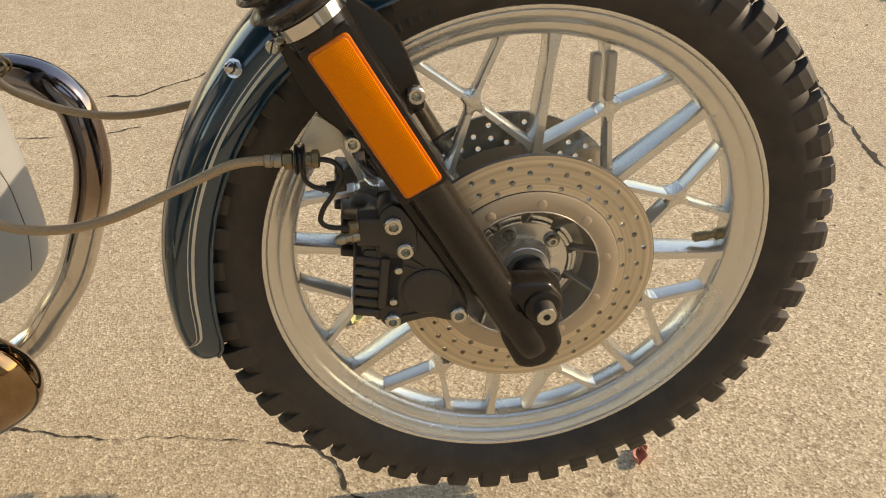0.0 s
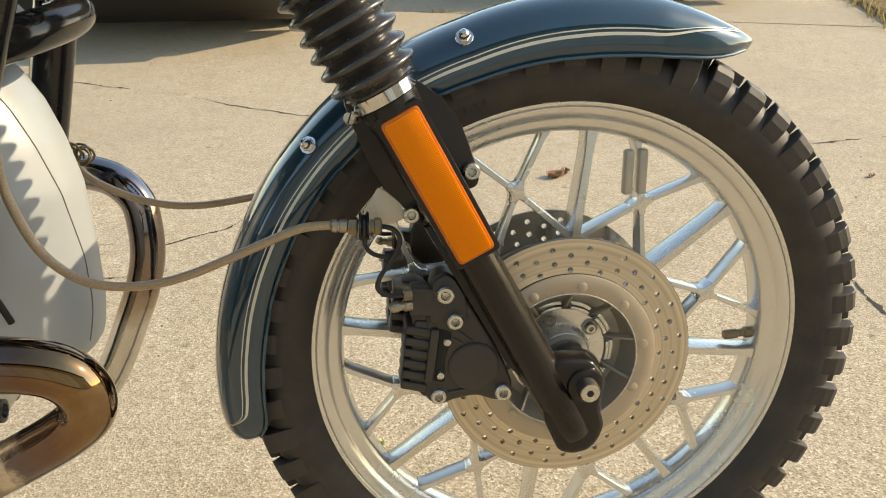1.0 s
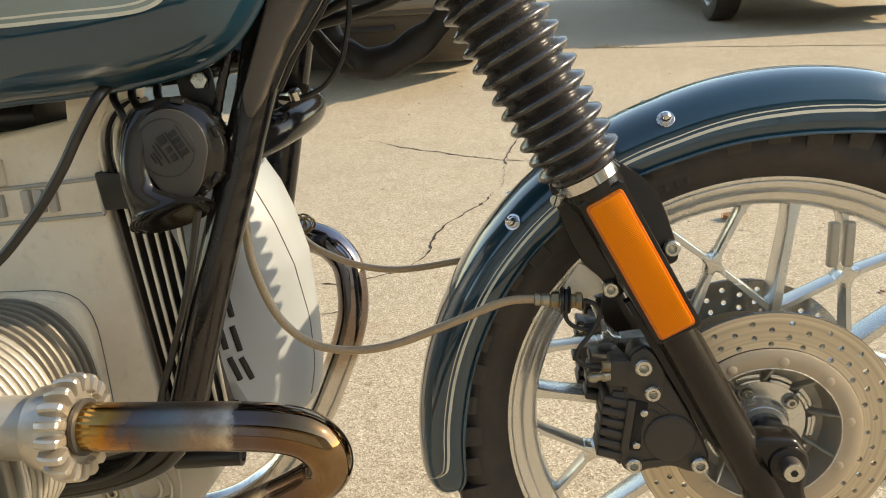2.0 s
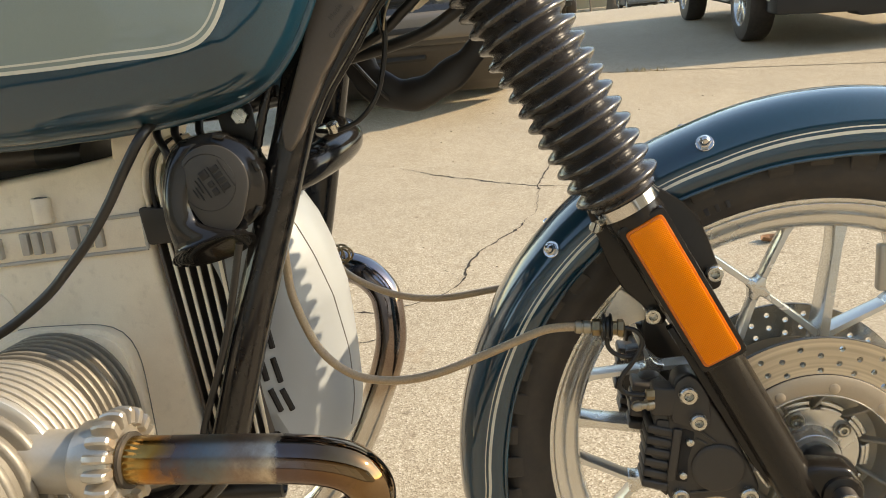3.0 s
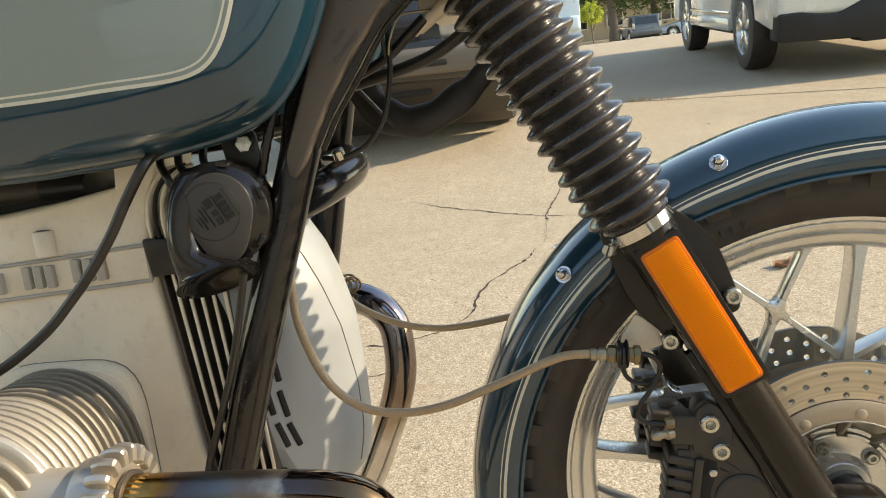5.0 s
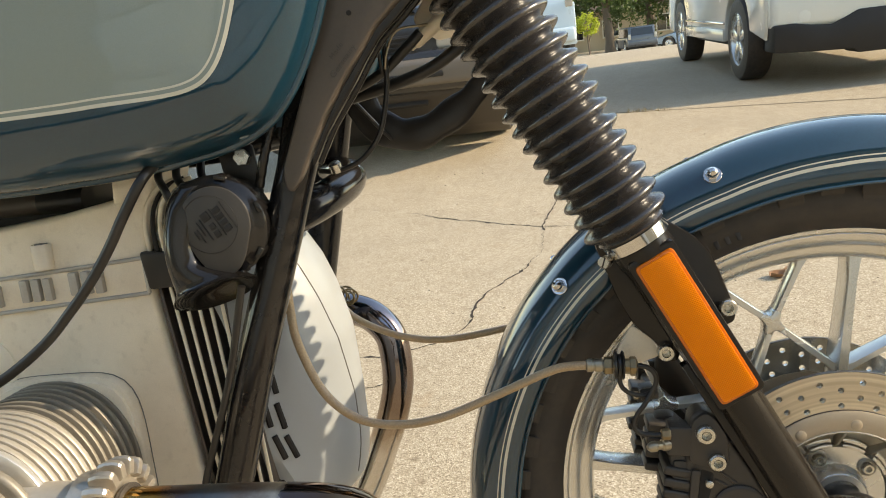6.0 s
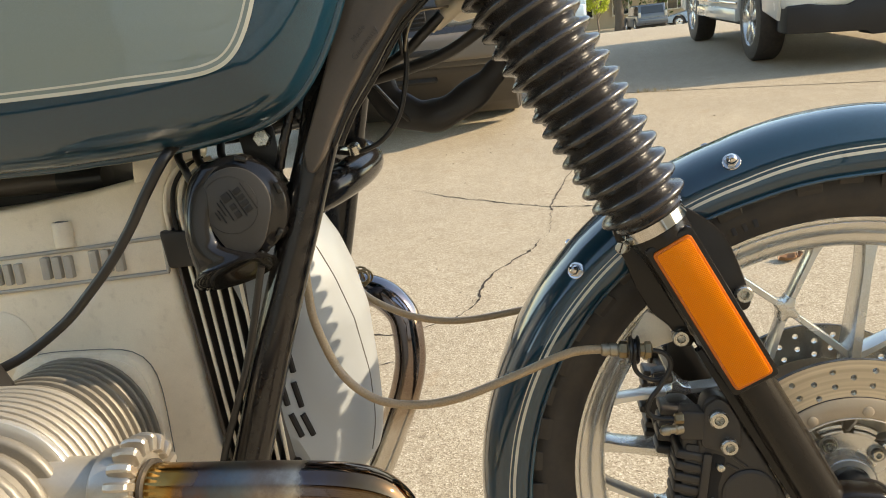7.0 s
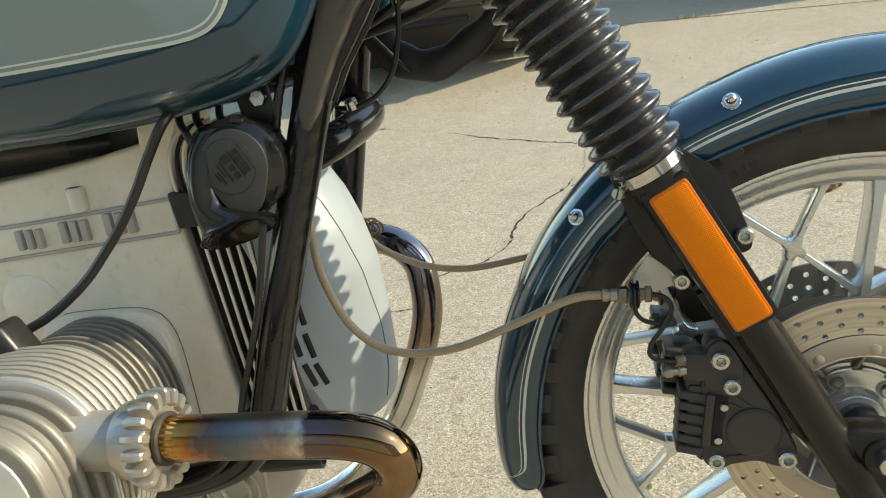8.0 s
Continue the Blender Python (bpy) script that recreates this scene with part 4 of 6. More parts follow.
def frame_tubes():
    fr = part("frame_downtube", tube([(-0.380, -0.070, 0.93), (-0.408, -0.085, 0.83), (-0.434, -0.100, 0.765), (-0.456, -0.112, 0.70), (-0.481, -0.118, 0.63), (-0.517, -0.125, 0.53), (-0.550, -0.130, 0.43), (-0.567, -0.130, 0.390), (-0.600, -0.128, 0.358), (-0.66, -0.127, 0.338), (-0.76, -0.125, 0.325), (-1.0, -0.12, 0.31)], 0.0172, 24, 8), M_FRAME, bike, "gloss black frame downtube")
    out = [(-0.28, 0.93), (-0.315, 0.860), (-0.338, 0.822), (-0.351, 0.810), (-0.371, 0.793), (-0.384, 0.777), (-0.398, 0.757), (-0.4115, 0.740), (-0.4235, 0.724), (-0.4385, 0.698), (-0.456, 0.679), (-0.466, 0.674), (-0.473, 0.701), (-0.462, 0.739), (-0.45, 0.766), (-0.43, 0.802), (-0.41, 0.836), (-0.375, 0.93)]
    gus = part("frame_gusset", plate(rounded(out, 0.004, 2), -0.120, -0.088, 0.003, segs=3), M_FRAME, bike, "black pressed frame gusset with brownish raised face")
    # The face's lighter brown holds both dust and the reflected ground.
    face = [(-0.28, 0.93), (-0.325, 0.850), (-0.345, 0.824), (-0.358, 0.813), (-0.372, 0.801), (-0.388, 0.781), (-0.405, 0.760), (-0.421, 0.737), (-0.435, 0.713), (-0.448, 0.688), (-0.457, 0.677), (-0.463, 0.680), (-0.463, 0.697), (-0.451, 0.726), (-0.436, 0.761), (-0.424, 0.792), (-0.411, 0.826), (-0.375, 0.93)]
    part("gusset_face", plate(rounded(face, 0.004, 2), -0.1335, -0.112, 0.004, segs=3), M_GUSSET, gus, "brown-black raised face, dust and reflected ground in its colour")
    part("gusset_lip", tube([(-0.338, -0.104, 0.8225), (-0.351, -0.104, 0.8105), (-0.371, -0.104, 0.7935), (-0.384, -0.104, 0.7775), (-0.398, -0.104, 0.7575), (-0.4115, -0.104, 0.7405), (-0.4235, -0.105, 0.7245), (-0.4385, -0.106, 0.6985)], 0.0035, 10, 4), M_FRAME, gus)
    part("gusset_hole", turned([(-0.001, 0.0021), (0.0006, 0.0021)], (-0.390, -0.1335, 0.814), (0, -1, 0), 14), M_HOLLOW, gus)
    for word, x, z, size in (("Made", -0.4080, 0.7795, 0.0062), ("Germany", -0.4090, 0.7650, 0.0074)):
        cu = bpy.data.curves.new("stamped_text", "FONT")
        cu.body, cu.size, cu.extrude, cu.space_character = word, size, 0.0003, 1.15
        cu.materials.append(M_STAMP)
        ob = new("stamped_text", cu)
        ob.parent = gus
        ob.matrix_local = Matrix.Translation((x, -0.1337, z)) @ Matrix.Rotation(radians(90), 4, "X") @ Matrix.Rotation(radians(46), 4, "Z")
    part("weld_bead", tube([(-0.4880, -0.126, 0.685), (-0.4800, -0.130, 0.705), (-0.4730, -0.128, 0.725), (-0.466, -0.124, 0.745)], lambda u: 0.0042 + 0.0003 * math.sin(u * 40), 10), M_FRAME, fr)
    part("frame_downtube", tube([(-0.43, 0.085, 0.93), (-0.447, 0.095, 0.83), (-0.462, 0.100, 0.79), (-0.474, 0.100, 0.744), (-0.520, 0.105, 0.56), (-0.560, 0.115, 0.42), (-0.63, 0.115, 0.25)], 0.0205, 20, 8), M_FRAME, bike, "gloss black frame downtube on the far side")
    part("cross_tube", tube([(-0.480, -0.110, 0.650), (-0.456, -0.070, 0.660), (-0.4445, -0.020, 0.668), (-0.446, 0.020, 0.674), (-0.465, 0.065, 0.677), (-0.490, 0.100, 0.677)], 0.0170, 20, 8), M_FRAME, bike, "gloss black curved cross tube")
    part("steering_head", tube([(-0.338, 0, 0.845), (-0.42, 0, 0.985)], 0.034, 28, 6), M_FRAME, bike, "black steering head")
    part("backbone_tube", tube([(-0.40, 0, 0.90), (-0.60, 0, 0.84), (-1.0, 0, 0.78)], 0.022, 16, 6), M_FRAME, bike)
    rail = part("rail_tube", tube([(-0.690, -0.060, 0.6865), (-0.78, -0.060, 0.6867), (-0.90, -0.062, 0.686), (-1.0, -0.064, 0.684)], 0.0115, 16, 6), M_GUSSET, bike, "dusty black upper frame rail")
    part("rail_sleeve", tube([(-0.686, -0.060, 0.6865), (-0.700, -0.060, 0.6865), (-0.718, -0.060, 0.6865), (-0.734, -0.060, 0.6866)], lambda u: 0.0122 + 0.0012 * math.sin(math.pi * u), 16, 4), M_BLACK, rail, "black rubber sleeve")
    part("rail_tube", tube([(-0.52, 0.045, 0.722), (-0.62, 0.045, 0.712), (-1.0, 0.072, 0.700)], 0.0115, 16, 8), M_FRAME, bike, "black upper frame rail")
    part("air_box", brick_mesh((0.34, 0.10, 0.075), Matrix.Translation((-0.875, 0.005, 0.690)), 0.012, 3), M_BLACK, bike, "black air box under the tank")
    # lower fork yoke with its adjuster, pale raw alloy
    yoke = part("fork_yoke", plate(rounded([(-0.353, 0.812), (-0.344, 0.800), (-0.320, 0.803), (-0.301, 0.818), (-0.262, 0.872), (-0.29, 0.905), (-0.345, 0.905), (-0.350, 0.862), (-0.337, 0.835)], 0.006, 4), -0.052, 0.052, 0.004), M_ENGINE, bike, "raw alloy lower fork yoke")
    part("adjuster", tube([(-0.357, -0.050, 0.7895), (-0.343, -0.053, 0.798), (-0.326, -0.056, 0.809), (-0.30, -0.056, 0.826)], lambda u: 0.0048 + 0.0016 * (u > 0.12) + 0.0012 * (u > 0.6), 12), M_ENGINE, yoke, "pale alloy cable adjuster")
    part("yoke_bore", turned([(-0.001, 0.0032), (0.0008, 0.0032)], (-0.318, -0.0520, 0.817), (0, -1, 0), 14), M_HOLLOW, yoke)
    for s in (-1, 1):
        part("stanchion", tube([on_fork(0.86, s * 0.0885), on_fork(1.02, s * 0.0885)], 0.018, 20, 2), M_CHROME, bike, "chromed fork stanchion")
    # centre stand that holds the front wheel just clear of the ground
    for s in (-1, 1):
        st = part("stand_leg", tube([(-1.02, s * 0.10, 0.24), (-1.03, s * 0.15, 0.10), (-1.04, s * 0.19, -0.065 - s * 0.0148)], 0.014, 14, 6), M_FRAME, bike, "black centre stand leg")
        part("stand_foot", plate(rounded([(-1.09, -0.079 - s * 0.0148), (-1.0, -0.079 - s * 0.0148), (-1.0, -0.065 - s * 0.0148), (-1.09, -0.065 - s * 0.0148)], 0.004, 2), s * 0.19 - 0.02, s * 0.19 + 0.02, 0.002), M_FRAME, st)


frame_tubes()


def engine():
    case_out = rounded([(-1.02, 0.655), (-0.793, 0.6655), (-0.695, 0.6755), (-0.631, 0.6855), (-0.602, 0.6900), (-0.612, 0.640), (-0.6125, 0.590), (-0.5965, 0.420), (-0.592, 0.375), (-0.602, 0.348), (-1.02, 0.345)], 0.012, 3)
    block = part("engine_case", plate(case_out, -0.1035, 0.095, 0.007, segs=3), M_ENGINE, bike, "bead-blasted alloy engine case")
    part("case_riser", plate(rounded([(-0.6375, 0.660), (-0.6355, 0.690), (-0.632, 0.716), (-0.588, 0.716), (-0.597, 0.692), (-0.608, 0.674), (-0.6115, 0.655)], 0.003, 2), -0.1030, -0.030, 0.002), M_ENGINE, block, "plain alloy riser under the tank")
    # recessed name band; its frame and raised plain bars get relief shade from darker alloy
    band = [(-0.92, 0.6155), (-0.81, 0.620), (-0.711, 0.6245), (-0.616, 0.630), (-0.616, 0.597), (-0.722, 0.592), (-0.822, 0.587), (-0.92, 0.583)]
    part("name_band", plate(band, -0.1048, -0.1030, 0.0004), M_ENGINE, block)
    for a, b in zip(band, band[1:] + band[:1]):
        part("band_moulding", tube([(a[0], -0.1052, a[1]), (b[0], -0.1052, b[1])], 0.0020, 8, 2), M_CASE, block)
    for (xa, za), (xb, zb), bars in (((-0.791, 0.5958), (-0.762, 0.6160), ((0.0, 0.22), (0.40, 0.60), (0.78, 1.0))), ((-0.740, 0.5985), (-0.709, 0.6198), ((0.0, 0.24), (0.38, 0.62), (0.76, 1.0))), ((-0.690, 0.6015), (-0.657, 0.6230), ((0.0, 0.24), (0.38, 0.62), (0.76, 1.0)))):
        for ua, ub in bars:
            quad = [(xa + (xb - xa) * ua, za), (xa + (xb - xa) * ub, za), (xa + (xb - xa) * ub, zb), (xa + (xb - xa) * ua, zb)]
            part("badge_bar", plate(rounded(quad, 0.0012, 2), -0.1105, -0.1045, 0.0006), M_CASE, block)
    part("casting_boss", turned([(0.0, 0.0090), (0.022, 0.0092), (0.0235, 0.0080), (0.0228, 0.0066), (0.0205, 0.001)], (-0.713, -0.1060, 0.6285), (0.02, 0, 1), 28), M_ENGINE, block)
    part("boss_bore", turned([(0.0, 0.0058), (0.0012, 0.0058)], (-0.7125, -0.1060, 0.6510), (0.02, 0, 1), 20), M_SEAM, block)
    part("round_boss", turned([(-0.004, 0.036), (0.003, 0.034), (0.006, 0.028), (0.0065, 0.001)], (-0.800, -0.102, 0.535), (0, -1, 0), 36), M_ENGINE, block)
    # cooling louvre: a dark sheet put in as the opening's shade, with upright alloy slats
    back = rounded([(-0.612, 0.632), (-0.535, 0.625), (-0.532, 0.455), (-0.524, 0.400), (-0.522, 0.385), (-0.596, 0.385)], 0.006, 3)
    lou = part("cooling_louvre", plate(back, -0.0860, -0.0700, 0.002), M_HOLLOW, bike, "cooling louvre, a dark sheet as shade behind upright alloy slats")
    for k in range(7):
        u = k / 6
        xt, xb = -0.6080 + 0.0680 * u, -0.5870 + 0.0565 * u
        cut = 0.55 if k == 6 else 0.0
        b = V(xb, 0, 0.390)
        a = V(xt, 0, 0.605).lerp(b, cut)
        d = (b - a).normalized()
        m = Matrix.Translation((a + b) / 2 + V(0, -0.0930 + 0.006 * max(0.0, u - 0.8), 0)) @ Matrix.Rotation(math.atan2(d.x, d.z), 4, "Y")
        part("slat", brick_mesh((0.0034, 0.017, (b - a).length), m, 0.0008), M_GUSSET, lou)
        if k == 0:
            continue
        part("slat_edge", brick_mesh((0.0034, 0.0024, (b - a).length), Matrix.Translation((0, -0.0094, 0)) @ m, 0.0008), M_ENGINE, lou, "bare alloy slat edge")
    part("louvre_foot", plate(rounded([(-0.600, 0.402), (-0.528, 0.398), (-0.526, 0.384), (-0.596, 0.384)], 0.003, 2), -0.1035, -0.080, 0.002), M_BLACK, lou)
    part("louvre_head", plate(rounded([(-0.618, 0.636), (-0.568, 0.632), (-0.566, 0.602), (-0.614, 0.600)], 0.004, 3), -0.1085, -0.085, 0.002), M_BLACK, lou, "black plastic louvre end cap")
    # The middle line is near-black, the gap's shade given as colour.
    for x in (-0.6095, -0.6025, -0.5955):
        part("edge_rib", tube([(x, -0.102, 0.632), (x + 0.001, -0.105, 0.655), (x + 0.006, -0.104, 0.676), (x + 0.018, -0.100, 0.6915), (x + 0.034, -0.096, 0.6975)], 0.0021, 10, 6), M_ENGINE if x != -0.6025 else M_HOLLOW, lou)
    # front cover: domed, cream-silver
    xf = [(0.350, -0.492), (0.353, -0.477), (0.360, -0.468), (0.375, -0.4635), (0.40, -0.460), (0.454, -0.4595), (0.519, -0.4620), (0.565, -0.4725), (0.597, -0.4840), (0.626, -0.501), (0.655, -0.530), (0.680, -0.565), (0.690, -0.585)]

    def cov(y, z, lift=0.0):
        k = abs(y) / 0.100
        return V(interp(z, xf) - 0.078 * k**2.3 + lift, y, z)

    rings = []
    zs = [z for z, _ in xf]
    zs = sorted(set([round(0.350 + (0.69 - 0.350) * i / 48, 4) for i in range(49)]))
    for z in zs:
        w = min(interp(z, [(0.350, 0.072), (0.375, 0.080), (0.40, 0.087), (0.45, 0.098), (0.50, 0.100)]), 0.050 + 1.1 * (0.695 - z))
        row = [cov(-w + 2 * w * j / 28, z) for j in range(29)]
        rings.append([V(min(-0.545, row[-1].x - 0.004), w, z)] + [p for p in reversed(row)] + [V(min(-0.545, row[0].x - 0.004), -w, z)])
    bm = bmesh.new()
    loft(bm, rings)
    cover = part("front_cover", bm, M_COVER, bike, "pale silver enamelled front engine cover", 35)
    # seam round the cover's nose and near the slots
    seam = [(0.372, -0.026), (0.414, -0.019), (0.457, -0.020), (0.511, -0.030), (0.56, -0.036), (0.60, -0.040), (0.64, -0.042)]
    part("cover_seam", tube([cov(interp(z, seam), z, 0.0002) for z in (0.372 + 0.268 * i / 24 for i in range(25))], 0.0006, 8, 2), M_SEAM, cover)
    # The slots are dark rods set in the cover to paint their shade.
    for ya, za, yb, zb in ((-0.0885, 0.510, -0.0875, 0.486), (-0.0945, 0.476, -0.0935, 0.455), (-0.0885, 0.476, -0.0865, 0.450), (-0.0925, 0.445, -0.0885, 0.420), (-0.0865, 0.442, -0.0820, 0.418)):
        pts = [cov(ya + (yb - ya) * i / 4, za + (zb - za) * i / 4, 0.0) for i in range(5)]
        part("cooling_slot", tube(pts, 0.0031, 8, 2), M_HOLLOW, cover)
    # lower case, bolts, plug
    low = rounded([(-1.0, 0.37), (-0.580, 0.365), (-0.561, 0.340), (-0.5605, 0.306), (-0.582, 0.279), (-0.602, 0.253), (-0.65, 0.20), (-1.0, 0.16)], 0.010, 3)
    lower = part("lower_case", plate(low, -0.082, 0.080, 0.010, segs=3), M_CASE, bike, "stained cast alloy lower crankcase")
    for x, z in ((-0.625, 0.323), (-0.617, 0.274), (-0.680, 0.289)):
        part("bolt_boss", turned([(-0.002, 0.0120), (0.003, 0.0112), (0.004, 0.0095), (0.001, 0.0085)], (x, -0.081, z), (0, -1, 0), 24), M_CASE, lower)
        cap_screw((x, -0.080, z), (0, -1, 0), 0.0066, 0.004, lower, "bolt", M_BOLT)
    for r, h in ((0.030, 0.004), (0.019, 0.0055)):
        part("casting_ring", turned([(-0.002, r), (h - 0.001, r - 0.001), (h, r - 0.003), (0.001, r - 0.006), (-0.002, r - 0.006)], (-0.640, -0.081, 0.296), (0, -1, 0), 40, closed=True), M_CASE, lower)
    part("casting_seam", tube([(-0.609, -0.0825, 0.345), (-0.6035, -0.0825, 0.320), (-0.603, -0.0825, 0.300), (-0.606, -0.0825, 0.278), (-0.614, -0.0825, 0.255)], 0.0022, 8, 5), M_CASE, lower)
    part("rubber_plug", turned([(-0.035, 0.0125), (-0.010, 0.0120), (0.006, 0.0110), (0.026, 0.0105), (0.033, 0.0105), (0.034, 0.0065), (0.030, 0.005)], (-0.556, -0.10, 0.3425), (1, 0.0, 0.0), 24), M_BLACK, bike, "black rubber-capped tube end")
    return block


engine()


def cylinder():
    """The finned barrel and head that stand out to the side, with plug lead and exhaust nut."""
    cx, cz = -0.722, 0.436

    def contour(hw_, hh, n=44, p=3.2, lean=0.0, dx=0.0):
        out = []
        for j in range(n):
            a = 2 * math.pi * j / n
            c, s = math.cos(a), math.sin(a)
            r = (abs(c / hw_) ** p + abs(s / hh) ** p) ** (-1 / p)
            out.append((cx + dx + r * c + lean * r * s, cz + r * s))
        return out

    barrel = part("cylinder_barrel", plate(contour(0.064, 0.071), -0.255, -0.100, 0.0), M_FIN, bike, "finned alloy cylinder barrel")
    part("base_flange", plate(contour(0.0770, 0.0890, 56, 4.4), -0.1150, -0.1000, 0.0016), M_ENGINE, barrel)
    # Gasket edge, dark so that it draws the shade round the flange.
    part("gasket_shade_line", plate(contour(0.0776, 0.0896, 56, 4.4), -0.1043, -0.1000, 0.0), M_SEAM, barrel, "thin gasket line, darkened to outline the flange with shade")
    part("base_lip", plate(contour(0.0728, 0.0845, 56, 4.4), -0.1185, -0.1120, 0.0010), M_ENGINE, barrel)
    for k in range(9):
        y = -0.1205 - 0.0095 * k
        part("fin", plate(contour(0.0765, 0.0880, 52, 2.25), y - 0.0021, y + 0.0021, 0.0015, segs=2), M_FIN, barrel, "", 30)
    head = part("cylinder_head", plate(contour(0.0845, 0.0870, 52, 2.5), -0.2600, -0.2010, 0.002), M_HUB, bike, "finned alloy cylinder head")
    for k in range(7):
        y = -0.2060 - 0.0082 * k
        part("fin", plate(contour(0.0920, 0.0945, 56, 2.45), y - 0.0029, y + 0.0029, 0.0011, segs=2), M_HUB, head, "", 30)
    part("head_gasket", plate(contour(0.0935, 0.0930, 56, 2.7), -0.2672, -0.2610, 0.0012), M_POLISH, head, "bright machined joint face")
    cover = part("rocker_cover", plate(contour(0.0800, 0.0780, 52, 2.8), -0.3235, -0.2660, 0.006, segs=3), M_FIN, head, "ribbed alloy rocker cover")
    for k in range(4):
        y = -0.2770 - 0.0143 * k
        part("cover_rib", plate(contour(0.0900 - 0.0035 * k, 0.0870 - 0.0035 * k, 56, 2.8), y - 0.0042, y + 0.0042, 0.0034, segs=3), M_FIN, cover, "", 40)
    part("cover_face", plate(contour(0.0660, 0.0640, 48, 3.0), -0.3262, -0.3225, 0.0015), M_POLISH, cover, "polished flat face")
    # exhaust port stub and finned nut
    nut = part("exhaust_nut", turned([(-0.027, 0.0270), (-0.024, 0.0310), (-0.016, 0.0325), (-0.010, 0.0315), (-0.002, 0.0305), (0.004, 0.0295), (0.006, 0.0275), (0.006, 0.0205)], (-0.582, -0.265, 0.4670), (1, 0, -0.02), 40), M_NUT, bike, "sand-cast finned alloy exhaust nut")
    part("exhaust_stub", tube([(-0.66, -0.265, 0.468), (-0.60, -0.265, 0.467)], 0.0245, 24, 2), M_HUB, nut)
    me = None
    for k in range(18):
        a = 2 * math.pi * k / 18
        if me is None:
            bm = bmesh.new()
            rings = []
            for x, r0, r1, w in ((-0.009, 0.026, 0.0330, 0.0056), (-0.007, 0.026, 0.0385, 0.0066), (0.000, 0.026, 0.0408, 0.0072), (0.006, 0.026, 0.0408, 0.0070), (0.0100, 0.027, 0.0398, 0.0064), (0.0115, 0.028, 0.0380, 0.0054)):
                rings.append([V(x, w / 2 * i, r) for i, r in ((-1, r0), (1, r0), (1, r1 - 0.0015), (0.55, r1), (-0.55, r1), (-1, r1 - 0.0015))])
            loft(bm, rings)
            bmesh.ops.recalc_face_normals(bm, faces=bm.faces)
            me = bpy.data.meshes.new("nut_fin")
            bm.to_mesh(me)
            bm.free()
            me.materials.append(M_NUT)
            for f in me.polygons:
                f.use_smooth = True
            me.set_sharp_from_angle(angle=radians(32))
        ob = new("nut_fin", me)
        ob.parent = nut
        ob.matrix_local = Matrix.Translation((-0.582, -0.265, 0.4670)) @ Matrix.Rotation(a, 4, "X")
    return barrel


cylinder()


def exhausts():
    right = [(-0.62, -0.265, 0.468), (-0.575, -0.265, 0.467), (-0.520, -0.265, 0.4660), (-0.465, -0.265, 0.4650), (-0.425, -0.265, 0.4625), (-0.402, -0.263, 0.4545), (-0.3905, -0.259, 0.4380), (-0.3935, -0.252, 0.4185), (-0.412, -0.244, 0.400), (-0.445, -0.234, 0.378), (-0.500, -0.220, 0.345), (-0.600, -0.200, 0.280), (-0.75, -0.18, 0.20), (-1.0, -0.17, 0.155)]
    p = part("exhaust_pipe", tube(right, 0.0183, 28, 8), M_PIPE, bike, "chrome exhaust header tinted straw and blue by heat")
    part("pipe_collar", turned([(-0.002, 0.0190), (-0.002, 0.0213), (0.001, 0.0215), (0.002, 0.0190)], (-0.572, -0.265, 0.467), (1, 0, -0.02), 36), M_CAST_BLACK, p)
    left = [(-0.60, 0.215, 0.49), (-0.545, 0.205, 0.4905), (-0.512, 0.198, 0.489), (-0.484, 0.190, 0.4790), (-0.4640, 0.184, 0.4570), (-0.4585, 0.181, 0.4280), (-0.4600, 0.180, 0.390), (-0.4710, 0.180, 0.350), (-0.4890, 0.180, 0.3080), (-0.5225, 0.180, 0.2395), (-0.5620, 0.180, 0.1880), (-0.608, 0.180, 0.1380), (-0.68, 0.176, 0.100), (-0.80, 0.170, 0.085), (-1.0, 0.165, 0.08)]
    part("exhaust_pipe", tube(left, 0.0205, 28, 8), M_FARPIPE, bike, "chrome exhaust header on the far side, browned by heat")


exhausts()


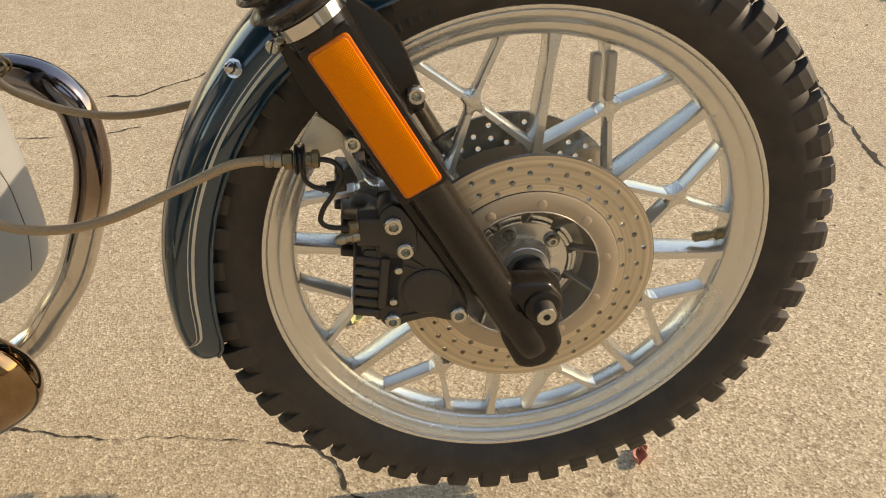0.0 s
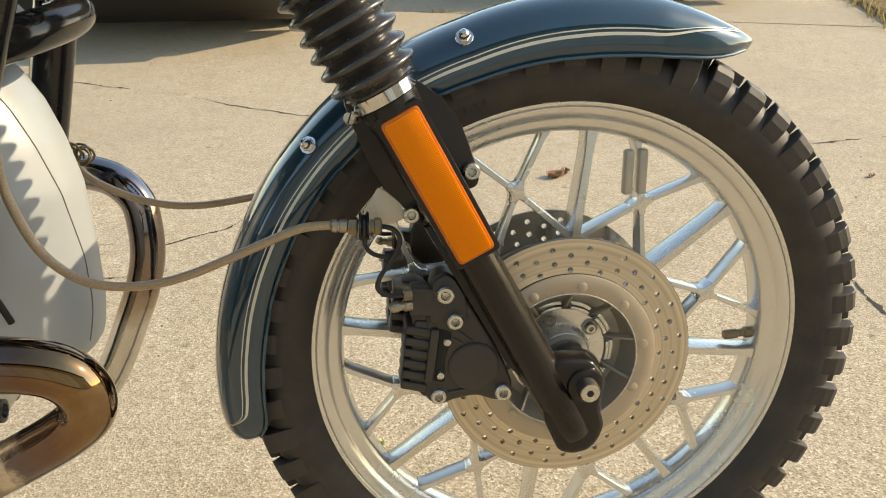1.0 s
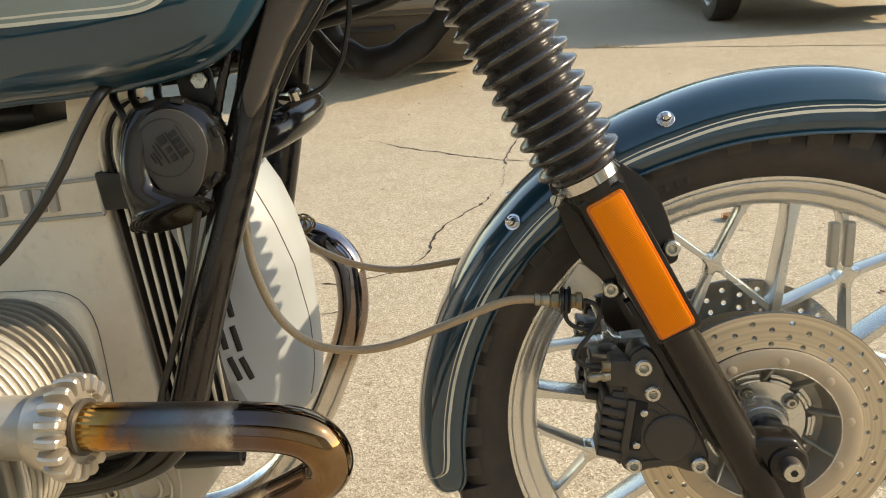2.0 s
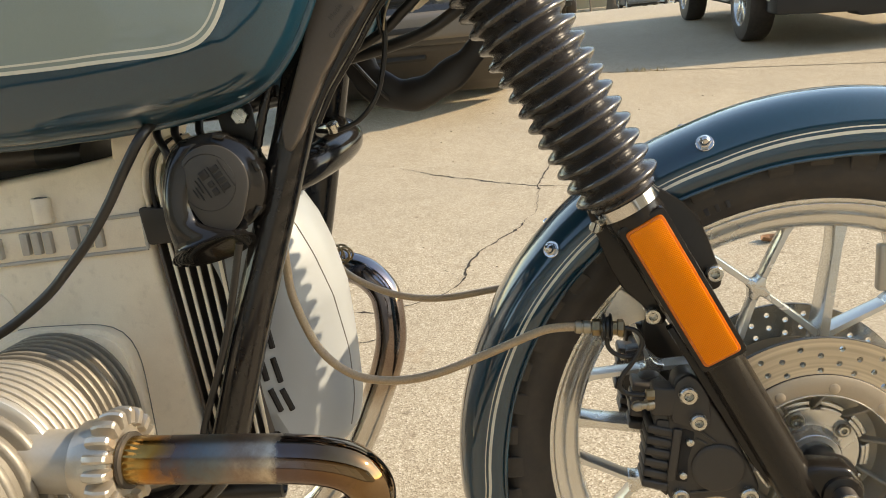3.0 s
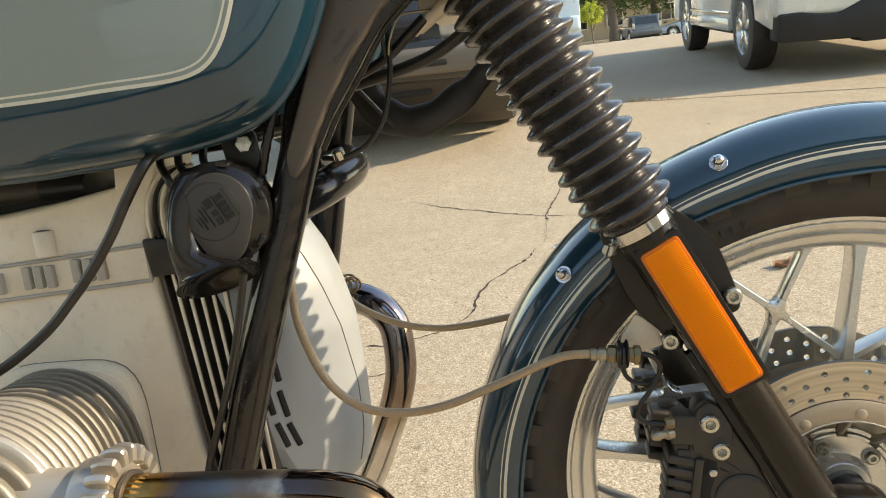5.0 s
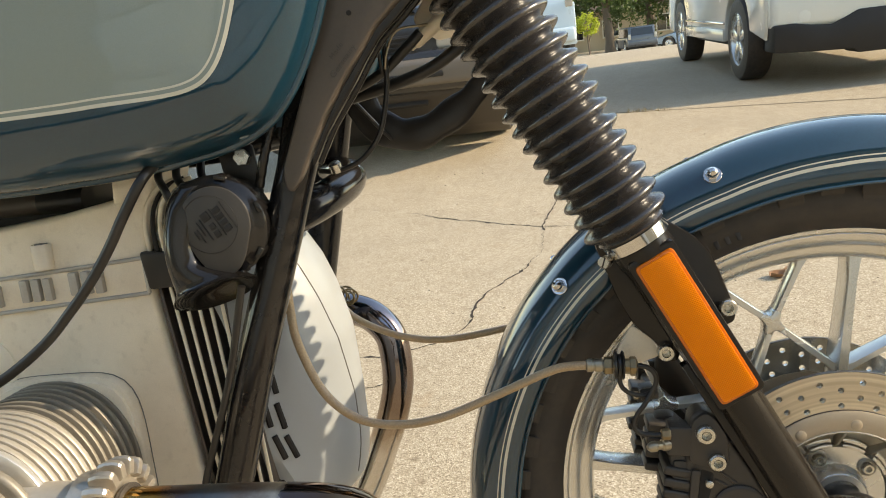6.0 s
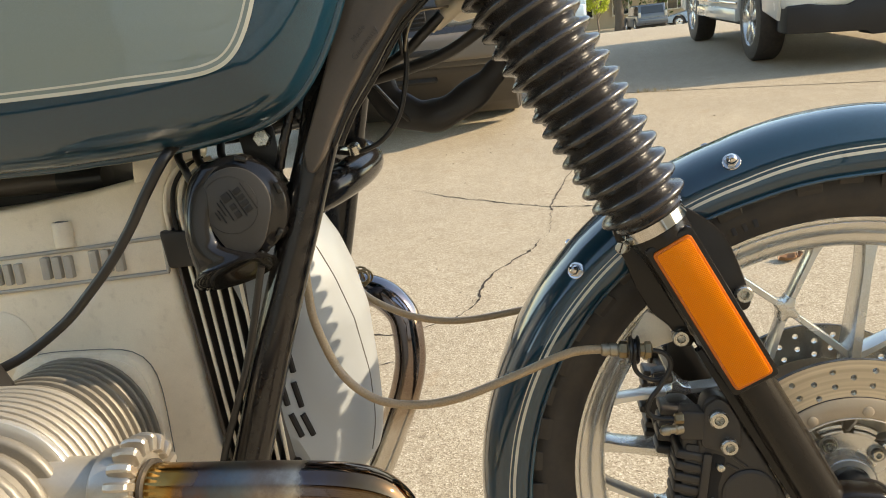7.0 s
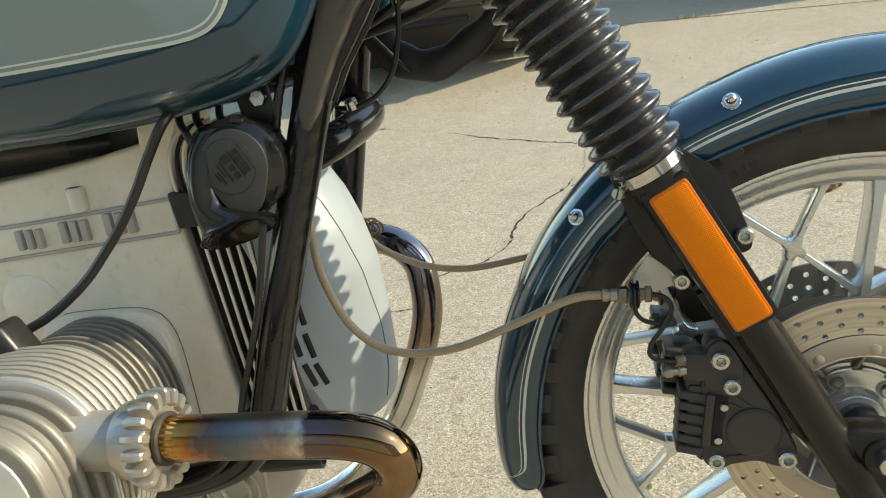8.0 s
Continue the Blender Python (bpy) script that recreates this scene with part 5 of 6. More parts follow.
def fuel_tank():
    """A pillow-sided tank: side outline, rolled over to both flanks."""
    base = [(-1.20, 0.705), (-0.742, 0.7020), (-0.640, 0.7045), (-0.600, 0.7065), (-0.548, 0.7115), (-0.502, 0.7195), (-0.473, 0.7310), (-0.452, 0.7475), (-0.430, 0.7780), (-0.409, 0.8230), (-0.385, 0.90), (-0.375, 0.96), (-0.41, 1.01), (-0.50, 1.035), (-0.80, 1.04), (-1.20, 1.0)]
    ring0 = [(p.x, p.z) for p in spline([(x, 0, z) for x, z in base], 5)]
    c = V(-0.80, 0.87)

    def inset(d):
        n = len(ring0)
        out = []
        for i in range(n):
            a, b = Vector(ring0[i - 1]), Vector(ring0[(i + 1) % n])
            t = (b - a).normalized()
            nrm = Vector((-t.y, t.x))
            p = Vector(ring0[i])
            if nrm.dot(c - p) < 0:
                nrm = -nrm
            out.append(tuple(p + nrm * d))
        return out

    prof = [(0.030, 0.118), (0.010, 0.128), (0.000, 0.1400), (0.0012, 0.1500), (0.0045, 0.1590), (0.0095, 0.1665), (0.0165, 0.1725), (0.0260, 0.1775), (0.0380, 0.1815), (0.0520, 0.1843), (0.0680, 0.1860), (0.088, 0.1868)]
    rings = [[V(x, -y, z) for x, z in inset(d)] for d, y in reversed(prof)] + [[V(x, y, z) for x, z in inset(d)] for d, y in prof]
    bm = bmesh.new()
    loft(bm, rings)
    tank = part("fuel_tank", bm, M_TEAL, bike, "glossy teal-blue fuel tank with grey-green panel and cream lines", 60)
    for s in (-1, 1):
        edge = [V(x, s * 0.1420, z + 0.0006) for (x, z) in ring0 if z < 0.975 and x > -1.19]
        part("seam_lip", tube(edge, 0.0042, 12, straight=True, squash=1.0), M_TEAL, tank, "rolled lower seam of the tank")
        # side panel and the two lines round it
        k = [(-1.10, 0.7600), (-0.677, 0.7606), (-0.581, 0.7623), (-0.530, 0.7634), (-0.506, 0.7670), (-0.4910, 0.7750), (-0.4790, 0.7895), (-0.468, 0.8120), (-0.4560, 0.8460), (-0.445, 0.8900), (-0.46, 0.955), (-0.52, 0.985), (-0.80, 0.985), (-1.10, 0.96)]
        line = [V(p.x, 0, p.z) for p in spline([(x, 0, z) for x, z in k] + [(k[0][0], 0, k[0][1])], 5)][:-1]
        mid = V(-0.78, 0, 0.875)

        def shrink(d):
            out = []
            n = len(line)
            for i in range(n):
                t = (line[(i + 1) % n] - line[i - 1]).normalized()
                nrm = V(-t.z, 0, t.x)
                if nrm.dot(mid - line[i]) < 0:
                    nrm = -nrm
                out.append(line[i] + nrm * d)
            return out

        def depth(p):
            """Flank of the tank under a point of the side view."""
            d = min((Vector((p.x, p.z)) - Vector(q)).length for q in ring0)
            return s * (interp(d, [(q, w) for q, w in prof[2:]]) + 0.0006)

        def ribbon(d0, d1, mat, name, label):
            bm = bmesh.new()
            a, b = shrink(d0), shrink(d1)
            loft(bm, [[V(p.x, depth(p) + s * 0.0004, p.z) for p in r] for r in (a, b)], cap=False)
            return part(name, bm, mat, tank, label, 60)

        ribbon(0.0, 0.0030, M_STRIPE, "tank_line", "broad cream line")
        ribbon(0.0060, 0.0077, M_STRIPE, "tank_line", "fine cream line")
        bm = bmesh.new()
        rows = [[V(p.x, depth(p), p.z) for p in shrink(d)] for d in (0.0030, 0.0110, 0.02)]
        for f in (0.18, 0.38, 0.6, 0.8):
            rows.append([V(q.x, depth(q) + s * 0.0024, q.z) for q in (V(p.x, 0, p.z).lerp(mid, f) for p in rows[2])])
        loft(bm, rows, cap=False)
        hub_v = bm.verts.new((mid.x, depth(mid) + s * 0.0024, mid.z))
        last = [bm.verts.new(p) for p in rows[-1]]
        for i in range(len(last)):
            bm.faces.new((last[i], last[(i + 1) % len(last)], hub_v))
        bmesh.ops.remove_doubles(bm, verts=bm.verts, dist=1e-6)
        part("tank_panel", bm, M_TANK_PANEL, tank, "grey-green tank panel inside the cream lines", 60)
    return tank


fuel_tank()


def horn():
    c = V(-0.5230, -0.140, 0.6560)
    h = part("horn", turned([(-0.030, 0.030), (-0.026, 0.040), (-0.004, 0.0425), (0.000, 0.0438), (0.006, 0.0438), (0.0085, 0.0415), (0.0095, 0.0380), (0.0130, 0.0350), (0.0145, 0.0330)], c, (0, -1, 0), 56), M_HORN, bike, "black disc horn with trumpet mouth")
    # raised teardrop plate with rings and unreadable relief bars
    tear = []
    for j in range(48):
        a = 2 * math.pi * j / 48
        r = 0.0302 + 0.0150 * max(0, math.cos(a + 1.50)) ** 5
        tear.append((c.x + 0.0035 + r * math.cos(a), c.z + 0.005 + r * math.sin(a)))
    part("label_plate", plate(tear, c.y - 0.0165, c.y - 0.0135, 0.001), M_LABEL, h)
    part("label_ring", turned([(0.0158, 0.0236), (0.0170, 0.0240), (0.0158, 0.0244)], c + V(-0.001, 0, 0.004), (0, -1, 0), 60, closed=True), M_RELIEF, h)
    rot = Matrix.Translation(c + V(0.003, -0.0168, 0.004)) @ Matrix.Rotation(radians(62), 4, "Y")
    for u, w, hh, t in ((0.0, 0.026, 0.0014, 0.0150), (-0.0085, 0.0050, 0.0068, 0.0085), (-0.0025, 0.0044, 0.0068, 0.0085), (0.0030, 0.0044, 0.0068, 0.0085), (0.0088, 0.0050, 0.0068, 0.0085), (0.0, 0.026, 0.0012, 0.0036), (-0.0090, 0.0075, 0.0075, -0.0025), (0.0005, 0.0050, 0.0052, -0.0020), (0.0078, 0.0060, 0.0052, -0.0020), (0.0, 0.020, 0.0012, -0.0085), (-0.003, 0.013, 0.0012, -0.0120), (0.002, 0.013, 0.0012, -0.0152), (0.000, 0.008, 0.0012, -0.0182)):
        part("relief_bar", brick_mesh((w, 0.0010, hh), rot @ Matrix.Translation((u, 0, t)), 0.0003), M_RELIEF, h)
    # trumpet
    def rings(rows):
        out = []
        for xa, za, xb, zb, d in rows:
            mid, half = V((xa + xb) / 2, -0.146, (za + zb) / 2), V((xb - xa) / 2, 0, (zb - za) / 2)
            out.append([mid + math.cos(q) * half + math.sin(q) * V(0, -d, interp(zb, [(0.608, 0.60), (0.616, 0.25), (0.630, -0.10), (0.66, -0.30)]) * d) for q in (2 * math.pi * j / 32 for j in range(32))])
        return out

    def smooth_rows(rows):
        """The control rows of a trumpet, drawn out into a smooth run."""
        a = spline([(xa, za, d) for xa, za, _, _, d in rows], 5)
        b = spline([(xb, zb, d) for _, _, xb, zb, d in rows], 5)
        return [(p.x, p.y, q.x, q.y, p.z) for p, q in zip(a, b)]

    bm = bmesh.new()
    loft(bm, rings(smooth_rows([(-0.548, 0.6955, -0.528, 0.6935, 0.006), (-0.5600, 0.6840, -0.534, 0.6740, 0.0110), (-0.5665, 0.6680, -0.539, 0.6560, 0.0145), (-0.5700, 0.6500, -0.540, 0.6410, 0.0170), (-0.5705, 0.6320, -0.5355, 0.6285, 0.0185), (-0.5690, 0.6150, -0.526, 0.6235, 0.0190), (-0.5675, 0.6050, -0.514, 0.6195, 0.0190)])))
    part("trumpet", bm, M_HORN, h, "", 60)
    bm = bmesh.new()
    loft(bm, rings(smooth_rows([(-0.5675, 0.6060, -0.515, 0.6200, 0.0188), (-0.5680, 0.5990, -0.505, 0.6170, 0.0200), (-0.5705, 0.5915, -0.4965, 0.6130, 0.0238), (-0.5715, 0.5885, -0.4945, 0.6108, 0.0250)]) + [(-0.5700, 0.5880, -0.4962, 0.6098, 0.0240), (-0.5640, 0.5915, -0.502, 0.6110, 0.0200), (-0.557, 0.5975, -0.509, 0.6140, 0.0150), (-0.551, 0.604, -0.516, 0.6175, 0.0100)]))
    part("horn_mouth", bm, M_HORN, h, "flared horn mouth", 60)
    for a in (20, 75, -35, -70, 130):
        p = c + V(0.0425 * math.cos(radians(a)), -0.003, 0.0425 * math.sin(radians(a)))
        part("rim_clip", brick_mesh((0.010, 0.016, 0.0045), Matrix.Translation(p) @ Matrix.Rotation(radians(90 - a), 4, "Y"), 0.0012), M_HORN, h)
    # bracket up to the tank bolt
    part("horn_bracket", plate(rounded([(-0.530, 0.722), (-0.497, 0.722), (-0.493, 0.672), (-0.522, 0.665)], 0.006, 3), -0.1060, -0.1020, 0.0008), M_BLACK, bike, "black steel horn bracket")
    hex_bolt((-0.506, -0.1055, 0.7105), (0, -1, 0), 0.0082, 0.0065, bike, "bracket_bolt", M_BOLT, washer=0.0)
    for x in (-0.588, -0.571, -0.548):
        part("horn_wire", tube([(x, -0.10, 0.712), (x + 0.004, -0.112, 0.700), (x + 0.014, -0.124, 0.690), (x + 0.02, -0.125, 0.672)], 0.0036, 10), M_BLACK, bike, "black horn wire")
    return h


horn()


def cables():
    part("plug_lead", tube([(-0.566, -0.120, 0.722), (-0.571, -0.160, 0.705), (-0.591, -0.165, 0.677), (-0.610, -0.165, 0.650), (-0.633, -0.165, 0.622), (-0.657, -0.165, 0.598), (-0.685, -0.165, 0.573), (-0.723, -0.168, 0.548), (-0.752, -0.174, 0.535), (-0.80, -0.19, 0.520)], 0.0045, 14, 8), M_BLACK, bike, "black rubber plug lead")
    cap = brick_mesh((0.052, 0.034, 0.040), Matrix.Translation((-0.764, -0.195, 0.526)) @ Matrix.Rotation(radians(-28), 4, "Y"), 0.007, 3)
    part("plug_cap", cap, M_BLACK, bike, "black plug cap")
    part("thin_cable", tube([(-0.352, -0.05, 0.835), (-0.368, -0.058, 0.822), (-0.3780, -0.060, 0.800), (-0.3800, -0.060, 0.764), (-0.3850, -0.060, 0.738), (-0.394, -0.060, 0.714), (-0.412, -0.060, 0.6950), (-0.435, -0.060, 0.6870), (-0.455, -0.055, 0.688)], 0.0024, 10, 8), M_BLACK, bike, "thin black cable hanging in a loop")
    part("earth_wire", tube([(-0.3800, -0.063, 0.7720), (-0.3774, -0.065, 0.7828), (-0.3736, -0.065, 0.7924), (-0.3680, -0.065, 0.8009), (-0.3603, -0.065, 0.8048), (-0.3473, -0.064, 0.8052), (-0.338, -0.060, 0.806)], 0.0011, 8, 6), M_FITTING, bike, "thin bare metal wire")
    part("thin_cable", tube([(-0.3835, -0.060, 0.7700), (-0.3836, -0.064, 0.7850), (-0.3826, -0.065, 0.7972), (-0.3796, -0.065, 0.8063), (-0.3721, -0.065, 0.8137), (-0.3614, -0.065, 0.8168), (-0.3480, -0.062, 0.8160)], 0.0017, 8, 6), M_BLACK, bike, "thin black cable bent over")
    part("cable_end", turned([(0, 0.006), (0.008, 0.006), (0.010, 0.004)], (-0.437, -0.058, 0.686), (-0.2, -0.3, 0.9), 12), M_BOLT, bike)
    part("clutch_cable", tube([(-0.345, -0.056, 0.800), (-0.362, -0.055, 0.787), (-0.385, -0.052, 0.770), (-0.42, -0.045, 0.756), (-0.46, -0.04, 0.748)], lambda u: 0.0052 - 0.0012 * u, 14, 8), M_BLACK, bike, "black sheathed control cable")
    part("wiring_loom", tube([(-0.285, -0.04, 0.800), (-0.31, -0.045, 0.786), (-0.345, -0.04, 0.768), (-0.39, -0.03, 0.757), (-0.44, -0.025, 0.748), (-0.48, -0.02, 0.735)], 0.0058, 14, 8), M_BLACK, bike, "black taped wiring loom")
    # slack black vinyl sleeve slung between the fork legs
    bm = bmesh.new()
    rings = []
    pts = spline([(-0.455, 0.075, 0.790), (-0.445, 0.08, 0.774), (-0.438, 0.08, 0.749), (-0.426, 0.08, 0.726), (-0.402, 0.08, 0.712), (-0.377, 0.08, 0.709), (-0.351, 0.08, 0.719), (-0.324, 0.08, 0.736), (-0.307, 0.08, 0.752), (-0.285, 0.075, 0.775)], 6)
    for i, (p, n, b) in enumerate(frames_along(pts)):
        u = i / (len(pts) - 1)
        w = 0.006 + 0.0135 * math.sin(math.pi * min(1, max(0, u * 1.05))) ** 0.8 + 0.0012 * math.sin(u * 37)
        rings.append([p + w * math.cos(a) * n * (1.0 + 0.1 * math.sin(9 * u)) + 0.42 * w * math.sin(a) * b for a in (2 * math.pi * j / 18 for j in range(18))])
    loft(bm, rings)
    part("vinyl_sleeve", bm, M_VINYL, bike, "slack glossy black vinyl cable sleeve")
    part("cable", tube([(-0.452, 0.02, 0.775), (-0.432, 0.04, 0.745), (-0.415, 0.06, 0.718), (-0.405, 0.08, 0.702)], 0.0022, 8), M_BLACK, bike)
    # coil of wire round the far hose end
    pts = []
    for i in range(60):
        a = i * 0.62
        pts.append((-0.494 + 0.010 * math.sin(a * 0.13) + 0.0085 * math.cos(a), 0.095 + 0.004 * math.sin(a * 0.7), 0.527 + 0.0085 * math.sin(a) + 0.0002 * i))
    part("wire_coil", tube(pts, 0.0013, 6, straight=True), M_BRASS, bike, "coil of thin tan wire")
    part("lower_cable", tube([(-0.508, -0.150, 0.605), (-0.537, -0.142, 0.52), (-0.570, -0.142, 0.44), (-0.592, -0.146, 0.385), (-0.64, -0.147, 0.350), (-0.75, -0.145, 0.335)], 0.0034, 10, 8), M_BLACK, bike, "black cable beside the downtube")


cables()

# ---- surroundings ----
M_CRACK = mottled("crack_dirt", (0.035, 0.026, 0.018), 0.95, 0.0, 0.0, 0.3, 60.0).m
M_CAR_WHITE = mottled("white_car_paint", (0.68, 0.685, 0.62), 0.25, 0.0, 0.8, 0.04, 3.0, 60.0, 0.0).m
M_CAR_DARK = mottled("charcoal_car_paint", (0.022, 0.020, 0.018), 0.3, 0.2, 0.7, 0.1, 3.0, 60.0, 0.0).m
M_CAR_GREY = mottled("dark_grey_car_paint", (0.075, 0.092, 0.115), 0.3, 0.2, 0.7, 0.1, 3.0, 60.0, 0.0).m
M_CAR_BLUE = mottled("silver_blue_car_paint", (0.28, 0.38, 0.48), 0.3, 0.4, 0.7, 0.06, 3.0, 60.0, 0.0).m
M_TAUPE = mottled("taupe_bumper_paint", (0.13, 0.11, 0.088), 0.45, 0.0, 0.3, 0.1, 5.0).m
M_VAN = mottled("pale_blue_paint", (0.50, 0.60, 0.66), 0.3, 0.1, 0.6, 0.06, 3.0, 60.0, 0.0).m
M_VALANCE = mottled("weathered_grey_plastic", (0.040, 0.033, 0.027), 0.6, 0.0, 0.0, 0.2, 8.0, 200.0, 0.2, 0.001).m
M_CLAD = mottled("black_cladding", (0.010, 0.009, 0.0085), 0.6, 0.0, 0.0, 0.3, 8.0, 200.0, 0.2, 0.001).m
M_CARGLASS = mottled("car_glass", (0.015, 0.018, 0.02), 0.06, 0.0, 0.6, 0.1, 3.0, 30.0, 0.0).m
M_LAMP = mottled("lamp_lens", (0.45, 0.42, 0.36), 0.12, 0.2, 0.8, 0.1, 30.0).m
M_GRASS = leaf_mat("dry_grass", (0.16, 0.11, 0.045), (0.30, 0.23, 0.10)).m
M_SOIL = mottled("dry_lawn_soil", (0.16, 0.115, 0.06), 0.95, 0.0, 0.0, 0.4, 6.0, 60.0, 0.6, 0.01).m
M_LEAF_DARK = leaf_mat("dark_foliage", (0.020, 0.040, 0.012), (0.07, 0.11, 0.03)).m
M_LEAF_YELLOW = leaf_mat("yellow_green_foliage", (0.16, 0.22, 0.03), (0.42, 0.46, 0.06)).m
M_BARK = mottled("grey_bark", (0.13, 0.10, 0.075), 0.9, 0.0, 0.0, 0.4, 4.0, 40.0, 0.8, 0.02).m
M_STUCCO = mottled("beige_stucco", (0.48, 0.41, 0.31), 0.85, 0.0, 0.0, 0.08, 1.5, 40.0, 0.3, 0.004).m
M_ROOF = mottled("brown_shingle", (0.12, 0.09, 0.07), 0.85, 0.0, 0.0, 0.25, 3.0, 30.0, 0.4, 0.01).m
M_TRIM = mottled("white_trim", (0.72, 0.71, 0.67), 0.5, 0.0, 0.0, 0.05, 4.0).m
M_DRYLEAF = mottled("dry_leaf", (0.22, 0.11, 0.05), 0.7, 0.0, 0.0, 0.4, 80.0, 600.0, 0.3).m
M_PINKLEAF = mottled("withered_pink_petal", (0.42, 0.17, 0.12), 0.7, 0.0, 0.0, 0.4, 120.0, 600.0, 0.3).m
M_GREENLEAF = mottled("pale_green_leaf", (0.45, 0.46, 0.20), 0.6, 0.0, 0.0, 0.25, 120.0, 600.0, 0.2).m
M_PEBBLE = mottled("pale_pebble", (0.46, 0.38, 0.28), 0.8, 0.0, 0.0, 0.3, 60.0).m


def laid(x, y):
    """Plan of the forecourt, stretched about the viewer's side to its lower level."""
    ex, ey, k = (-0.145, -0.60, 1.099) if y < 0.5 else (-0.25, -0.695, interp(y, [(2.3, 1.101), (3.0, 1.062), (3.6, 1.0)]))
    return ex + (x - ex) * k, ey + (y - ey) * k


def crack(points, width, seed, name="crack", lift=0.0015):
    """A ragged dark crack in the concrete."""
    rng = random.Random(seed)
    line = spline([(*laid(x, y), 0) for x, y in points], 1)
    dense = []
    for a, b in zip(line, line[1:]):
        n = max(2, int((b - a).length / (width * 1.6)))
        dense += [a.lerp(b, i / n) for i in range(n)]
    dense.append(line[-1])
    bm = bmesh.new()
    rings = []
    wander = 0.0
    for i, p in enumerate(dense):
        q = dense[min(i + 1, len(dense) - 1)] - dense[max(i - 1, 0)]
        nrm = V(-q.y, q.x, 0).normalized()
        wander = 0.75 * wander + rng.uniform(-1, 1) * width * 0.55
        w = width * rng.uniform(0.06, 0.50) * (1.9 if rng.random() < 0.10 else 1.0) * (0.25 if math.sin(i * 0.07 + seed) > 0.55 else 1.0)
        c = p + nrm * wander
        z = land(c.x, c.y) + lift
        rings.append([c + nrm * w + V(0, 0, z), c - nrm * w + V(0, 0, z)])
    loft(bm, rings, closed=False)
    return tagged(finish(name, bm, M_CRACK), "narrow ragged crack in the concrete drive", "crack", kind="structure")


crack([(-0.95, 0.20), (-0.68, 0.160), (-0.54, 0.120), (-0.40, 0.100), (-0.32, 0.082), (-0.25, 0.060), (-0.23, 0.040), (-0.21, -0.01), (-0.17, -0.045), (-0.10, -0.10), (0.0, -0.30)], 0.0052, 3)
crack([(0.95, 1.0), (0.89, 0.82), (0.89, 0.74), (0.86, 0.58), (0.90, 0.40), (0.86, 0.1)], 0.010, 4)
crack([(1.2, 1.80), (1.52, 1.87), (1.79, 1.90), (2.3, 1.95), (3.0, 2.2)], 0.012, 5)
crack([(-2.4, 4.1), (-1.43, 3.48), (-1.04, 3.15), (-0.71, 2.84), (-0.43, 2.62), (-0.27, 2.49), (-0.09, 2.47), (0.30, 2.50), (0.9, 2.3)], 0.0125, 9)
crack([(-0.12, 3.4), (-0.19, 3.08), (-0.23, 2.75), (-0.27, 2.49), (-0.27, 2.16), (-0.33, 1.95), (-0.41, 1.78), (-0.48, 1.62), (-0.50, 1.40), (-0.56, 1.28), (-0.70, 1.20), (-0.9, 1.22)], 0.0105, 10)
crack([(-0.50, 1.40), (-0.56, 1.52)], 0.006, 8)
crack([(-0.95, 1.02), (-0.74, 1.00), (-0.66, 1.03)], 0.006, 9)


def joint(y0, y1, w, name="slab_joint"):
    bm = bmesh.new()
    rings = []
    for i in range(41):
        x = -12 + 18 * i / 40
        y = y0 + (y1 - y0) * i / 40
        z = land(x, y) + 0.002
        rings.append([V(x, y - w / 2, z), V(x, y + w / 2, z + 0.0005)])
    loft(bm, rings, closed=False)
    return tagged(finish(name, bm, M_CRACK), "straight joint between concrete slabs", "joint", kind="structure")


joint(9.87, 3.75, 0.014)


def scrap(name, label, category, at, size, mat, seed, rise=0.5, n=9, spin=0.0):
    """A curled dry leaf or petal lying on the ground."""
    rng = random.Random(seed)
    bm = bmesh.new()
    rings = []
    for i in range(n):
        u = i / (n - 1)
        w = size * 0.42 * math.sin(math.pi * (0.06 + 0.9 * u)) ** 0.8
        row = []
        for j in range(5):
            v = j / 2 - 1
            z = rise * size * (0.30 * v * v + 0.35 * (u - 0.5) ** 2 + 0.06 * rng.random())
            row.append(V((u - 0.5) * size, w * v * rng.uniform(0.85, 1.1), z + 0.0012))
        rings.append(row)
    loft(bm, rings, closed=False)
    ob = finish(name, bm, mat)
    at = laid(*at)
    ob.matrix_world = pose(at[0], at[1], land(*at), 0, 0, spin)
    so = ob.modifiers.new("thickness", "SOLIDIFY")
    so.thickness = 0.0008
    return tagged(ob, label, category)


scrap("petal", "withered reddish petal lying beside the tyre", "petal", (0.160, -0.022), 0.026, M_PINKLEAF, 1, 1.3, 9, 70)
scrap("petal", "withered reddish petal lying beside the tyre", "petal", (0.166, -0.010), 0.018, M_PINKLEAF, 2, 1.5, 7, 160)
scrap("leaf", "small pale green leaf on the concrete", "leaf", (-0.187, 0.300), 0.030, M_GREENLEAF, 3, 0.9, 9, 60)
scrap("leaf", "small pale green leaf on the concrete", "leaf", (-0.198, 0.318), 0.020, M_GREENLEAF, 4, 0.9, 7, 10)
scrap("dry_leaf", "curled brown dry leaf on the concrete", "leaf", (0.43, 1.60), 0.065, M_DRYLEAF, 5, 0.8, 11, 15)
scrap("dry_leaf", "curled brown dry leaf on the concrete", "leaf", (0.47, 1.63), 0.045, M_DRYLEAF, 6, 1.0, 9, 80)
scrap("dry_leaf", "small brown leaf scrap on the concrete", "leaf", (1.42, 1.45), 0.030, M_DRYLEAF, 7, 0.8, 7, 40)
scrap("dry_leaf", "small brown leaf scrap on the concrete", "leaf", (0.62, 1.02), 0.014, M_DRYLEAF, 8, 0.8, 7, 140)


